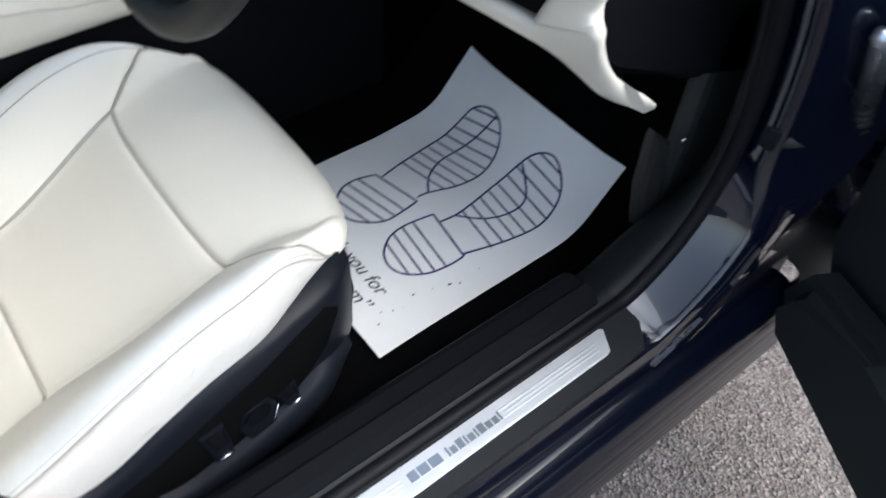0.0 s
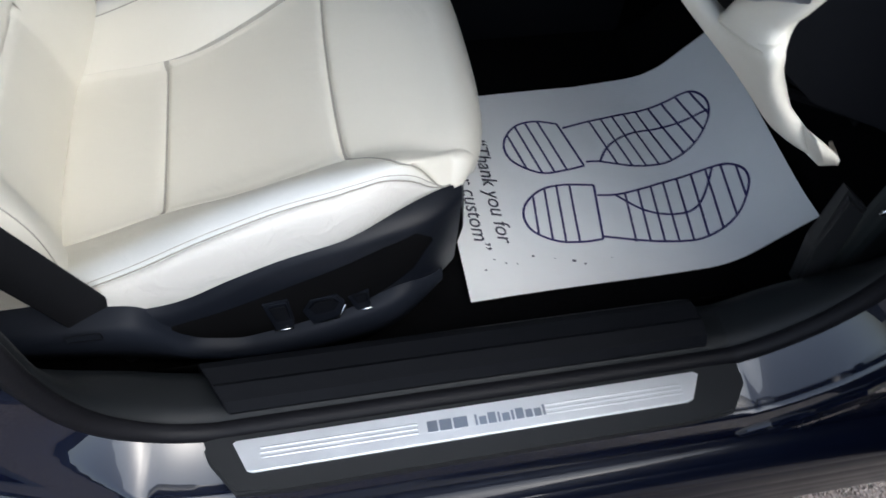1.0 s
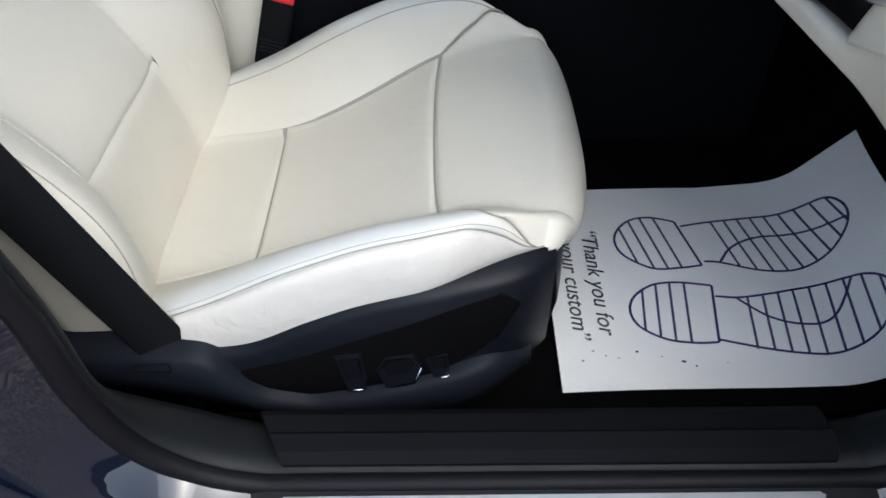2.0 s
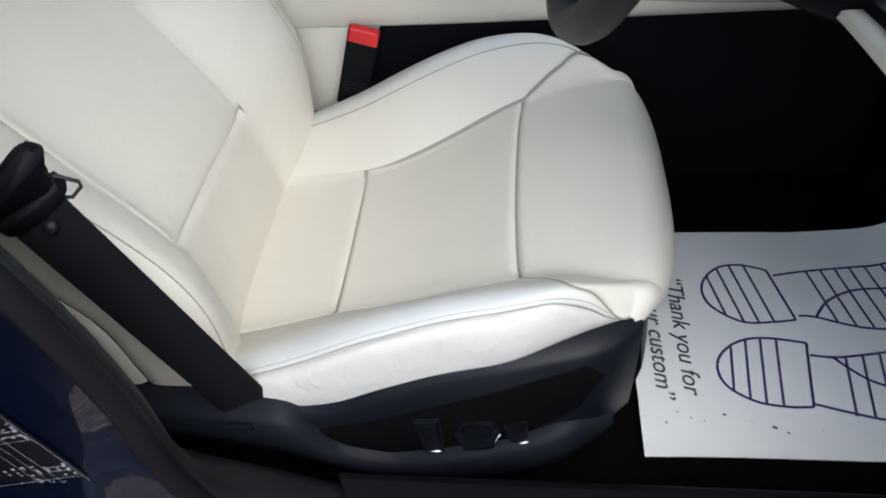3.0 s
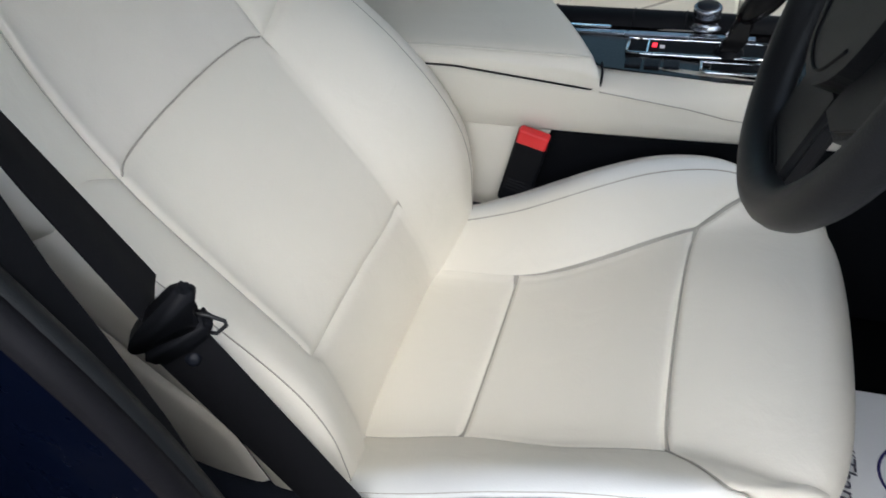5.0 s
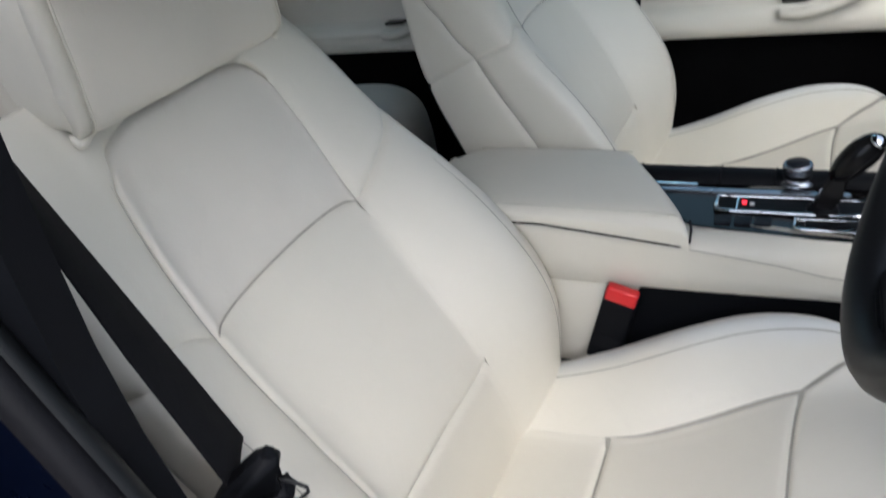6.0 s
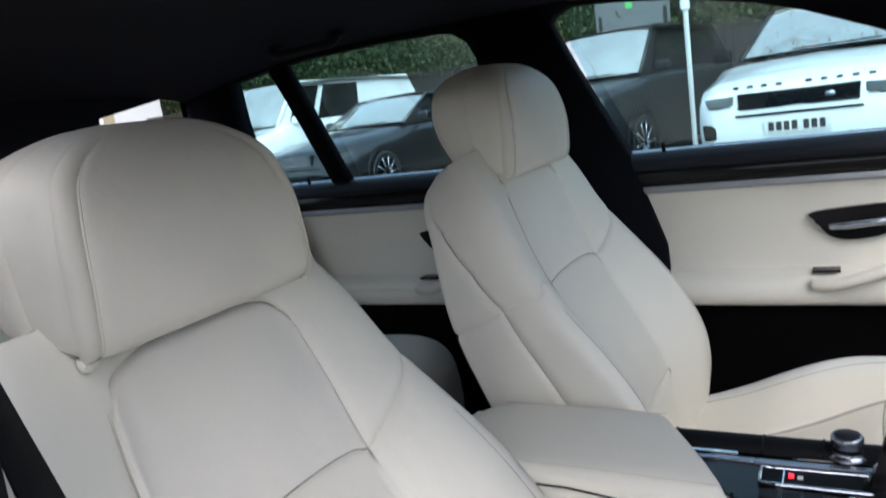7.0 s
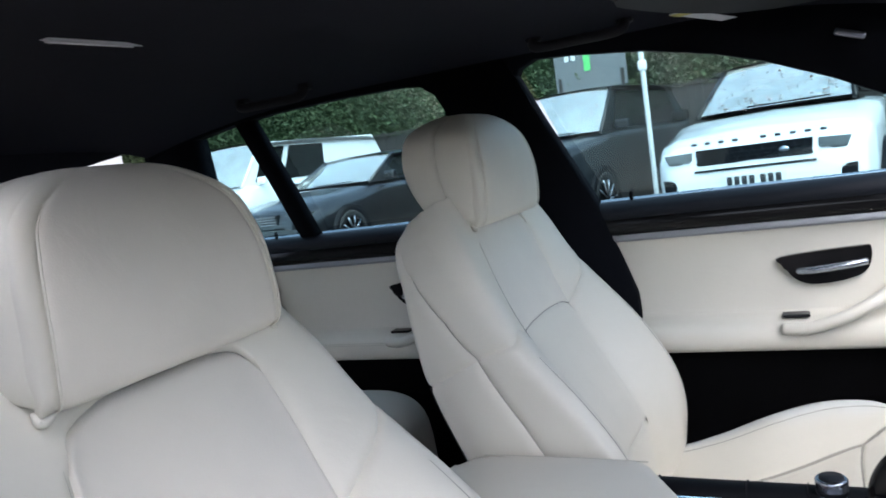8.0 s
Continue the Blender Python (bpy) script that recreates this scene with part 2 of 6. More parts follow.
def box_bm(size, at=(0, 0, 0), bevel=0.004, seg=2, turn=(0, 0, 0)):
    bm = bmesh.new()
    bmesh.ops.create_cube(bm, size=1, matrix=Matrix.Diagonal((*size, 1)))
    if bevel:
        bmesh.ops.bevel(bm, geom=bm.edges[:], offset=bevel, segments=seg, profile=0.6, affect="EDGES")
    bmesh.ops.transform(bm, matrix=pose(*at, *turn), verts=bm.verts)
    return bm


def box(name, size, at, mat, parent=None, label="", bevel=0.004, seg=2, turn=(0, 0, 0)):
    return part(name, box_bm(size, at, bevel, seg, turn), mat, parent, label, smooth=False)


def prism(name, outline, axis, lo, hi, mat, parent=None, label="", bevel=0.003, seg=2, smooth=False):
    """A plate: outline in the two other axes (in order), from lo to hi along axis, with rounded edges."""
    bm = bmesh.new()
    k = "xyz".index(axis)
    put = lambda p, d: [*p[:k], d, *p[k:]]
    a = [bm.verts.new(put(list(p), lo)) for p in outline]
    b = [bm.verts.new(put(list(p), hi)) for p in outline]
    bm.faces.new(a)
    bm.faces.new(b[::-1])
    for i in range(len(a)):
        j = (i + 1) % len(a)
        bm.faces.new((a[j], a[i], b[i], b[j]))
    if bevel:
        rim = [e for e in bm.edges if (e.verts[0] in a) == (e.verts[1] in a)]
        bmesh.ops.bevel(bm, geom=rim, offset=bevel, segments=seg, affect="EDGES", clamp_overlap=True)
    return part(name, bm, mat, parent, label, smooth)


def lathe(name, profile, at, mat, parent=None, label="", sides=24, turn=(0, 0, 0), stretch=(1, 1, 1)):
    """A turned form: profile of (radius, height)."""
    verts, faces = [], []
    for r, h in profile:
        verts += [(r * math.cos(k * math.tau / sides), r * math.sin(k * math.tau / sides), h) for k in range(sides)]
    n = len(profile)
    for i in range(n - 1):
        for k in range(sides):
            a, b = i * sides, (i + 1) * sides
            faces.append((a + k, a + (k + 1) % sides, b + (k + 1) % sides, b + k))
    faces += [tuple(range(sides))[::-1], tuple((n - 1) * sides + k for k in range(sides))]
    m = pose(*at, *turn) @ Matrix.Diagonal((*stretch, 1))
    return mesh_object(name, [m @ Vector(v) for v in verts], faces, mat, parent, label)


def extrude_profile(name, profile, x0, x1, mat, parent=None, label="", steps=2, thick=None):
    """A strip with a (y, z) profile carried along x."""
    xs = np.linspace(x0, x1, steps)
    n = len(profile)
    verts = [(x, y, z) for x in xs for y, z in profile]
    return mesh_object(name, verts, grid_faces(steps, n), mat, parent, label)


def sweep_loop(name, path, profile, mat, parent=None, label="", closed=False, other=None, share=None, ahead=None):
    """A profile of (y, depth) along a path of (x, z); depth points away from the opening, which lies to the path's left.
    other: a second profile, to which it changes by share(x, z); ahead: a third, towards the front of the car."""
    n, verts = len(path), []
    for i in range(n):
        a, b = path[(i - 1) % n if closed else max(i - 1, 0)], path[(i + 1) % n if closed else min(i + 1, n - 1)]
        d = Vector((b[0] - a[0], b[1] - a[1])).normalized()
        out = Vector((d.y, -d.x))
        k = share(*path[i]) if other else 0
        for j, (y, w) in enumerate(profile):
            if k:
                y, w = y + (other[j][0] - y) * k, w + (other[j][1] - w) * k
            if ahead:
                g = float(smoothstep(0.50, 0.62, np.array(path[i][1]))) * (path[i][0] > 0.3)
                y, w = y + (ahead[j][0] - y) * g, w + (ahead[j][1] - w) * g
            verts.append((path[i][0] + out.x * w, y, path[i][1] + out.y * w))
    m = len(profile)
    faces = grid_faces(n, m)
    if closed:
        faces += [((n - 1) * m + j, j, j + 1, (n - 1) * m + j + 1) for j in range(m - 1)]
    return mesh_object(name, verts, faces, mat, parent, label)


def text_part(name, body, size, m, mat, parent, shear=0.0, depth=0.0003):
    """Words in the built-in font, as a mesh."""
    cu = bpy.data.curves.new(name, "FONT")
    cu.body, cu.size, cu.shear, cu.extrude = body, size, shear, depth
    cu.align_x, cu.align_y = "LEFT", "CENTER"
    tmp = new(name + "_source", cu)
    bpy.context.view_layer.update()
    me = bpy.data.meshes.new_from_object(tmp.evaluated_get(bpy.context.evaluated_depsgraph_get()))
    bpy.data.objects.remove(tmp)
    me.transform(m)
    me.materials.clear()
    me.materials.append(mat)
    ob = new(name, me)
    ob.parent = parent
    return ob


# ------------------------------------------------------------------ ground
GROUND = material("wet_tarmac", (0.110, 0.082, 0.068), 0.5, vary=0.3, scale=2.5, bump=0.004, bump_scale=60, fine=0.3)
gn, gl = GROUND.node_tree.nodes, GROUND.node_tree.links
gp = gn["Principled BSDF"]
gco, gv, gr, gm, gb = (gn.new(k) for k in ("ShaderNodeTexCoord", "ShaderNodeTexVoronoi", "ShaderNodeValToRGB", "ShaderNodeMix", "ShaderNodeBump"))
gv.inputs["Scale"].default_value = 170
gl.new(gco.outputs["Object"], gv.inputs["Vector"])
gl.new(gv.outputs["Color"], gr.inputs["Fac"])
gr.color_ramp.elements[0].color, gr.color_ramp.elements[1].color = (0.022, 0.016, 0.013, 1), (0.26, 0.215, 0.19, 1)
gr.color_ramp.elements[0].position, gr.color_ramp.elements[1].position = 0.25, 0.85
gm.data_type, gm.inputs[0].default_value = "RGBA", 0.6
old = gp.inputs["Base Color"].links[0].from_socket
gl.new(old, gm.inputs[6])
gl.new(gr.outputs[0], gm.inputs[7])
gl.new(gm.outputs[2], gp.inputs["Base Color"])
gb.inputs["Distance"].default_value, gb.inputs["Strength"].default_value = 0.0035, 1.0
gl.new(gv.outputs["Distance"], gb.inputs["Height"])
gl.new(gb.outputs[0], gp.inputs["Normal"])
mesh_object("ground", [(-400, -400, 0), (400, -400, 0), (400, 400, 0), (-400, 400, 0)], [(0, 1, 2, 3)], GROUND)
tagged(bpy.data.objects["ground"], "brown-grey wet tarmac with coarse stone chippings", "ground", kind="structure")

# Unseen wall, added to close the yard and to shape light and reflections.
box("wall_behind_added", (60, 0.3, 1.7), (0, -8.0, 0.85), material("grey_brown_wall", (0.075, 0.07, 0.065), 0.85, vary=0.25, scale=1.5, bump=0.003, bump_scale=40))
tagged(bpy.data.objects["wall_behind_added"], "plain grey-brown wall, unseen, added to close the yard and darken reflections", "wall", kind="structure")

# ------------------------------------------------------------------ car body: sill and door opening on the driver's side
MID = 0.84          # the car's middle plane
body = thing("car_body", "dark navy blue painted car body with open driver door", "car body", kind="structure")
opening = [(p.x, p.y) for p in curve_points([(0.08, 0.40, 0), (0.30, 0.40, 0), (0.57, 0.40, 0), (0.622, 0.406, 0), (0.660, 0.427, 0), (0.697, 0.460, 0), (0.725, 0.503, 0),
    (0.741, 0.550, 0), (0.748, 0.61, 0), (0.742, 0.69, 0), (0.715, 0.79, 0), (0.655, 0.92, 0), (0.55, 1.08, 0), (0.40, 1.23, 0), (0.15, 1.335, 0), (-0.12, 1.35, 0),
    (-0.285, 1.30, 0), (-0.28, 1.16, 0), (-0.20, 0.96, 0), (-0.135, 0.80, 0), (-0.104, 0.66, 0), (-0.098, 0.55, 0), (-0.078, 0.475, 0), (-0.035, 0.425, 0), (0.02, 0.4015, 0)], 8, True)]
sweep_loop("door_jamb", opening, [(-0.004, 0.060), (0.004, 0.030), (0.0085, 0.0115), (0.010, 0.0080), (0.012, 0.0068), (0.016, 0.0063), (0.074, 0.0), (0.078, -0.004), (0.08, 0.03)],
           PAINT, body, closed=True, other=[(0.03, 0.31), (0.06, 0.30), (0.098, 0.29), (0.098, 0.20), (0.098, 0.12), (0.098, 0.06), (0.097, 0.015), (0.095, 0.002), (0.10, 0.03)],
           share=lambda x, z: float(smoothstep(-0.03, -0.10, np.array(x)) * (1 - smoothstep(1.0, 1.2, np.array(z)))),
           ahead=[(-0.02, 0.12), (0.002, 0.085), (0.020, 0.048), (0.031, 0.018), (0.037, 0.006), (0.057, 0.0015), (0.064, 0.008), (0.076, 0.004), (0.08, 0.03)])
sweep_loop("inner_trim", opening, [(0.082, 0.02), (0.084, -0.006), (0.090, -0.012), (0.106, -0.013), (0.118, -0.009), (0.136, -0.006), (0.150, 0.004), (0.157, 0.035), (0.165, 0.10)],
           SILLBLACK, body, closed=True, other=[(0.082, 0.02), (0.084, -0.006), (0.090, -0.010), (0.096, -0.008), (0.102, -0.002), (0.108, 0.012), (0.118, 0.035), (0.130, 0.07), (0.14, 0.11)],
           share=lambda x, z: float(smoothstep(0.41, 0.56, np.array(z))))
tube("door_seal", [(x, 0.080, z - 0.0) for x, z in opening], 0.0115, RUBBER, body, "black rubber door seal", 8, True)
sill_line = [(p.x, p.y) for p in curve_points([(0.000, 0.354, 0), (-0.016, 0.351, 0), (-0.032, 0.339, 0), (-0.043, 0.315, 0), (-0.047, 0.26, 0), (-0.039, 0.17, 0), (-0.01, 0.11, 0)], 24)]
run, ridged = 0.0, []
for i, (y, z) in enumerate(sill_line):
    y0, z0 = sill_line[max(i - 1, 0)]
    y1, z1 = sill_line[min(i + 1, len(sill_line) - 1)]
    run += math.hypot(y - y0, z - z0)
    n = Vector((z1 - z0, y0 - y1)).normalized()
    lift = 0.0013 * (abs(math.sin(run * math.pi / 0.027)) ** 0.6 - 0.5)
    ridged.append((y + n.x * lift, z + n.y * lift))
extrude_profile("sill", ridged, -0.75, 0.88, SILLPAINT, body, "navy painted sill with fine ridges")
extrude_profile("sill", ridged[30:], 0.88, 1.05, SILLPAINT, body)
prism("pillar_foot", [(0.60, 0.362), (0.638, 0.376), (0.681, 0.400), (0.723, 0.438), (0.756, 0.488), (0.775, 0.545), (0.870, 0.56), (0.870, 0.15), (0.60, 0.15)], "y", -0.003, 0.02, PAINT, body, "navy painted foot of the front pillar", 0.003)
extrude_profile("pillar_recess", [(-0.060, 0.30), (-0.03, 0.40), (0.02, 0.43), (0.045, 0.50), (0.050, 0.97), (0.09, 1.0)], 0.852, 1.06, SILLBLACK, body, "black recess behind the door hinges")
# ------------------------------------------------------------------ floor
flr = mesh_object("floor", [(-1.6, 0.13, 0.295), (1.1, 0.13, 0.295), (1.1, 1.58, 0.295), (-1.6, 1.58, 0.295)], [(0, 1, 2, 3)], CARPET)
tagged(flr, "black carpeted car floor", "floor", kind="structure")

# ------------------------------------------------------------------ front seats
HALF = 0.265        # half the width of a cushion


def cushion_profile(x):
    """Cross-section of the cushion at x: lateral offsets and heights from the middle to the lower edge."""
    zi = interp(x, [-0.20, -0.12, -0.02, 0.10, 0.20, 0.27, 0.33], [0.392, 0.406, 0.428, 0.472, 0.520, 0.541, 0.545])
    zb = interp(x, [-0.20, -0.12, -0.05, 0.06, 0.17, 0.26, 0.33], [0.455, 0.468, 0.497, 0.553, 0.587, 0.587, 0.554])
    ze = interp(x, [-0.20, -0.10, 0.00, 0.12, 0.22, 0.33], [0.408, 0.418, 0.447, 0.496, 0.531, 0.530])
    vs = interp(x, [-0.20, -0.12, -0.02, 0.10, 0.20, 0.33], [0.150, 0.146, 0.135, 0.149, 0.163, 0.178])
    w = interp(x, [-0.20, -0.05, 0.10, 0.22, 0.33], [0.258, HALF, HALF, 0.256, 0.214])
    r = zb - zi
    ze = np.minimum(ze, zb - 0.022)
    v = [0 * x, 0.5 * vs, 0.85 * vs, vs, np.minimum(vs + 0.30 * (w - vs), w - 0.033), np.minimum(vs + 0.62 * (w - vs), w - 0.0245), w - 0.016, w - 0.003, w - 0.004, w - 0.022]
    z = [zi, zi + 0.001, zi + 0.003, zi + 0.010 * np.clip(r / 0.06, 0, 1), zi + 0.55 * r, zi + 0.93 * r, zb - 0.004, zb - 0.022, ze, ze - 0.03]
    return v, z


def cushion(a, b):
    """Point of the cushion at a along the car (past 0.32 it rolls over the front edge) and at b across (0 middle, 3 seam, 6 ridge, 8 lower edge)."""
    x = np.minimum(a, 0.33)
    v, z = cushion_profile(x)
    av = np.abs(b)
    vv, zz = spline_at(v, av), spline_at(z, av)
    phi = np.clip((a - 0.33) / 0.05, 0, None)
    # the roll is full in the middle and runs out to nothing at the two front corners
    roll = 0.043 * np.sqrt(np.clip(1 - (np.abs(vv) / 0.213) ** 3.4, 0.004, 1))
    xx = x + roll * np.sin(phi)
    zz = zz - roll * (1 - np.cos(phi))
    xx = xx - (0.3 * vv**2 + 5.0 * vv**4) * smoothstep(0.16, 0.33, a) * np.where(b > 0, 0.5, 1.0)
    lean = 0.009 * (1 - np.clip(vv / 0.27, 0, 1) ** 2) * (1 + 0.9 * smoothstep(0.05, 0.2, a))
    vv = vv * np.where(b > 0, 1 - 0.045 * smoothstep(0.14, 0.02, a), 1)
    return np.stack([xx, vv * np.sign(b) + lean, zz], -1)


SPINE_Z = [0.36, 0.42, 0.50, 0.58, 0.68, 0.782, 0.88, 0.985, 1.04, 1.08]
SPINE_X = [-0.150, -0.153, -0.160, -0.176, -0.240, -0.314, -0.368, -0.412, -0.436, -0.462]


def backrest(c, b):
    """Point of the backrest at height c and at b across (0 middle, 3 seam, 6 ridge, 8 side, 10 back edge, 12 middle of the back)."""
    x0, d = interp(c, SPINE_Z, SPINE_X), 1e-3
    tx = (interp(c + d, SPINE_Z, SPINE_X) - x0) / d
    ln = np.sqrt(tx * tx + 1)
    nx, nz = 1 / ln, -tx / ln
    left = b < 0
    stations = [0.36, 0.45, 0.56, 0.66, 0.72, 0.782, 0.88, 0.946, 1.0, 1.08]
    vs = np.where(left, interp(c, stations, [0.165, 0.168, 0.172, 0.172, 0.168, 0.159, 0.145, 0.131, 0.118, 0.09]),
                  interp(c, stations, [0.142, 0.132, 0.106, 0.111, 0.117, 0.122, 0.127, 0.118, 0.105, 0.09]))
    w = interp(c, [0.36, 0.45, 0.58, 0.70, 0.80, 0.86, 0.92, 1.0, 1.05, 1.08], [0.235, 0.250, 0.262, 0.266, 0.260, 0.250, 0.240, 0.224, 0.205, 0.18])
    rise = [0.36, 0.45, 0.55, 0.66, 0.76, 0.86, 0.96, 1.03, 1.08]
    hb = np.where(left, interp(c, rise, [0.030, 0.045, 0.062, 0.065, 0.048, 0.028, 0.018, 0.010, 0.0]), interp(c, rise, [0.030, 0.045, 0.062, 0.068, 0.055, 0.032, 0.020, 0.010, 0.0]))
    th = interp(c, [0.36, 0.50, 0.70, 0.90, 1.03, 1.08], [0.20, 0.20, 0.17, 0.125, 0.085, 0.03])
    sn = np.where(left, interp(c, [0.36, 0.60, 0.70, 0.78, 0.90, 0.97, 1.08], [0.026, 0.030, 0.024, 0.016, 0.010, 0.006, 0.004]), 0.006)
    sn = np.minimum(sn, 0.6 * hb + 0.002)
    v = [0 * vs, 0.5 * vs, 0.85 * vs, vs, vs + 0.28 * (w - vs), vs + 0.62 * (w - vs), w - 0.014, w + 0 * vs, w - 0.002 + 0 * vs, w - 0.012 + 0 * vs, w - 0.03 + 0 * vs, 0.5 * w + 0 * vs, 0 * vs]
    n = [-0.004 + 0 * sn, -0.0028 + 0.14 * sn, -0.002 + 0.5 * sn, sn, sn + 0.5 * (hb - sn), sn + 0.92 * (hb - sn), hb - 0.006, hb - 0.03, -0.45 * th + 0 * sn, -0.8 * th + 0 * sn, -th + 0 * sn, -1.1 * th + 0 * sn, -1.12 * th + 0 * sn]
    av = np.abs(b)
    vv, nn = spline_at(v, av), spline_at(n, av)
    slope = smoothstep(0.90, 1.045, c) * np.where(left, 0.032 * np.clip((vv - 0.07) / 0.09, 0, 1), 0.020 * np.clip((vv - 0.10) / 0.10, 0, 1.2))
    return np.stack([x0 + nx * nn, vv * np.sign(b), c + nz * nn - slope], -1)


def headrest(h, q):
    """Point of the headrest at h (0 bottom, 1 top) and q round it (0 front middle, 1 front corner, 2 side, 3 back corner, 4 back middle)."""
    w = interp(h, [0, 0.12, 0.3, 0.6, 0.85, 1.0], [0.168, 0.170, 0.169, 0.164, 0.146, 0.118])
    squeeze = np.sqrt(np.clip(1 - np.clip((h - 0.66) / 0.34, 0, 1) ** 2.8, 0, 1))
    under = np.sqrt(np.clip(1 - np.clip((0.10 - h) / 0.10, 0, 1) ** 2, 0, 1))
    deep = np.sqrt(np.clip(1 - np.clip((h - 0.74) / 0.26, 0, 1) ** 2.4, 0, 1))
    d = (0.040 + 0.018 * np.sin(np.pi * np.clip(h, 0, 1))) * (0.08 + 0.92 * np.minimum(deep, 0.55 + 0.45 * under))
    w = w * (0.34 + 0.66 * squeeze) * (0.985 + 0.015 * under)
    v = [0 * h, 0.45 * w, 0.86 * w, 0.95 * w, 0.99 * w, w, 0.95 * w, 0.6 * w, 0 * h]
    n = [d * 1.04, d, 0.90 * d, 0.55 * d, -0.2 * d, -0.9 * d, -1.45 * d, -1.75 * d, -1.82 * d]
    av = np.abs(q) * 2
    vv, nn = spline_at(v, av), spline_at(n, av)
    z = 0.205 * (h + (1 - h) ** 2 * np.interp(np.abs(q), [1.35, 1.55, 2.0, 2.4, 4], [0, 0.05, 0.10, 0.10, 0.10]))
    return np.stack([nn - 0.20 * z, vv * np.sign(q), z], -1)


def corner(a):
    """Seams run out flat towards the front corners of the cushion."""
    return 1 - smoothstep(0.296, 0.324, a)


def front_seat(at, label):
    seat = thing("car_seat", label, "car seat", "front seats", at=at)
    quad = lambda a0, a1, b0, b1: (lambda s, t: (a0 + (a1 - a0) * s, (b0(s) if callable(b0) else b0) * (1 - t) + (b1(s) if callable(b1) else b1) * t))
    # the far seam of the insert fades out towards the backrest
    rear_far = lambda a: 0.15 + 0.85 * smoothstep(-0.06, 0.05, a)
    # cushion: seat insert in two pieces, front roll, bolsters and their sides
    panel("rear_insert", cushion, quad(-0.160, -0.024, -3, 3), 32, 60, LEATHER, seat, seams="abcd", depth=0.007, width=0.0042, soft={"d": rear_far})
    bend = lambda t: 0.201 - 0.011 * (1 - (2 * t - 1) ** 2)
    panel("seat_insert", cushion, lambda s, t: (-0.024 * (1 - s) + bend(t) * s, 6 * t - 3), 56, 80, LEATHER, seat, depth=0.0065, width=0.0038, soft={"d": rear_far})
    edge_a = [-1, 0.200, 0.225, 0.255, 0.285, 0.310, 0.320, 0.330, 1]
    edge_b = {1: [3, 3, 3.4, 4.0, 5.0, 6.6, 7.3, 7.9, 7.9], -1: [3, 3, 3.75, 4.75, 5.9, 6.75, 7.2, 7.9, 7.9]}
    edge = lambda a, side: np.interp(a, edge_a, edge_b[side])
    rim_b = lambda a, side: np.interp(a, [-0.18, 0.20, 0.24, 0.29, 0.325], [6.15, 6.17, 6.28, 6.75, 7.45]) if side < 0 else 5.9 + 0 * a
    roll_edge = lambda a, t: np.where(t < 0.5, edge(a, -1), edge(a, 1)) * (2 * t - 1)
    panel("thigh_support", cushion, lambda s, t: (bend(t) * (1 - s) + 0.44 * s, roll_edge(bend(t) * (1 - s) + 0.44 * s, t)), 90, 130, LEATHER, seat, "smooth cream leather front roll of the cushion",
          seams="acd", depth=0.0065, width=0.004, fade=corner)
    for side in (-1, 1):
        lo = lambda s: edge(-0.175 + 0.501 * s, side)
        hi = lambda s: np.maximum(rim_b(-0.175 + 0.501 * s, side), lo(s))
        rim = lambda s: np.maximum(rim_b(-0.175 + 0.508 * s, side), edge(-0.175 + 0.508 * s, side))
        panel("bolster", cushion, lambda s, t: (-0.175 + 0.501 * s, side * (lo(s) * (1 - t) + hi(s) * t)), 80, 26, WORN_SHEEN, seat,
              "worn cream leather bolster with sky sheen in its pale ridge colour", seams="cd", depth=0.003, width=0.0035, flip=side < 0, fade=corner, soft={"c": rear_far} if side > 0 else None)
        panel("bolster_side", cushion, lambda s, t: (-0.175 + 0.508 * s, side * (rim(s) * (1 - t) + 8.4 * t)), 80, 20, WRINKLED_DARKENED, seat,
              "leather side of the bolster, coloured darker against strong side light, faintly wrinkled", seams="c", depth=0.002, width=0.003, flip=side < 0, fade=corner)
        lines = ((-0.07, 0.0008, SEAM_SHADE), (-0.30, 0.0005, THREAD)) if side < 0 else ((-1.08, 0.0011, SEAM_SHADE),)
        for shift, thick, mat in lines:
            stitch = [Vector(cushion(np.array(a), np.array(side * float(max(rim_b(a, side), edge(a, side)) + shift)))) + Vector((0, side * 0.0003, -0.0004)) for a in np.linspace(-0.16, 0.321 if side < 0 else 0.285, 52)]
            tube("stitching", stitch, thick, mat, seat, "raised stitching along the bolster", 6)
        line = [Vector(cushion(np.array(a), np.array(side * float(edge(a, side))))) - Vector((0, 0, 0.0012 * (1 - float(smoothstep(0.28, 0.32, np.array(a)))))) for a in np.linspace(0.198, 0.329, 60)]
        tube("front_seam", line, 0.0010, SEAM_SHADE, seat, "", 6)
    # dark sheet below the panels: shows in the seams as their painted shadow
    under = lambda a, b: cushion(a, b) * np.array([1, 0.986, 1]) - np.array([0.0015, 0, 0.0058])
    panel("foam_cover", under, lambda s, t: (-0.190 + 0.515 * s, 14.0 * t - 7.0), 60, 80, SEAM_SHADE, seat, "", "")
    # backrest: kidney insert, lumbar and upper insert, bolsters, shoulders, back
    crown = lambda t: 0.934 + 0.045 * np.sqrt(np.clip(1 - np.abs(2 * t - 1) ** 3, 0, 1))
    low_seam = lambda c: 1 - smoothstep(0.930, 0.950, c)
    bow = lambda t: 0.782 + 0.0135 * (1 - (2 * t - 1) ** 2)
    kidney = lambda t: 0.585 - 0.021 * t - 0.072 * t * (1 - t)
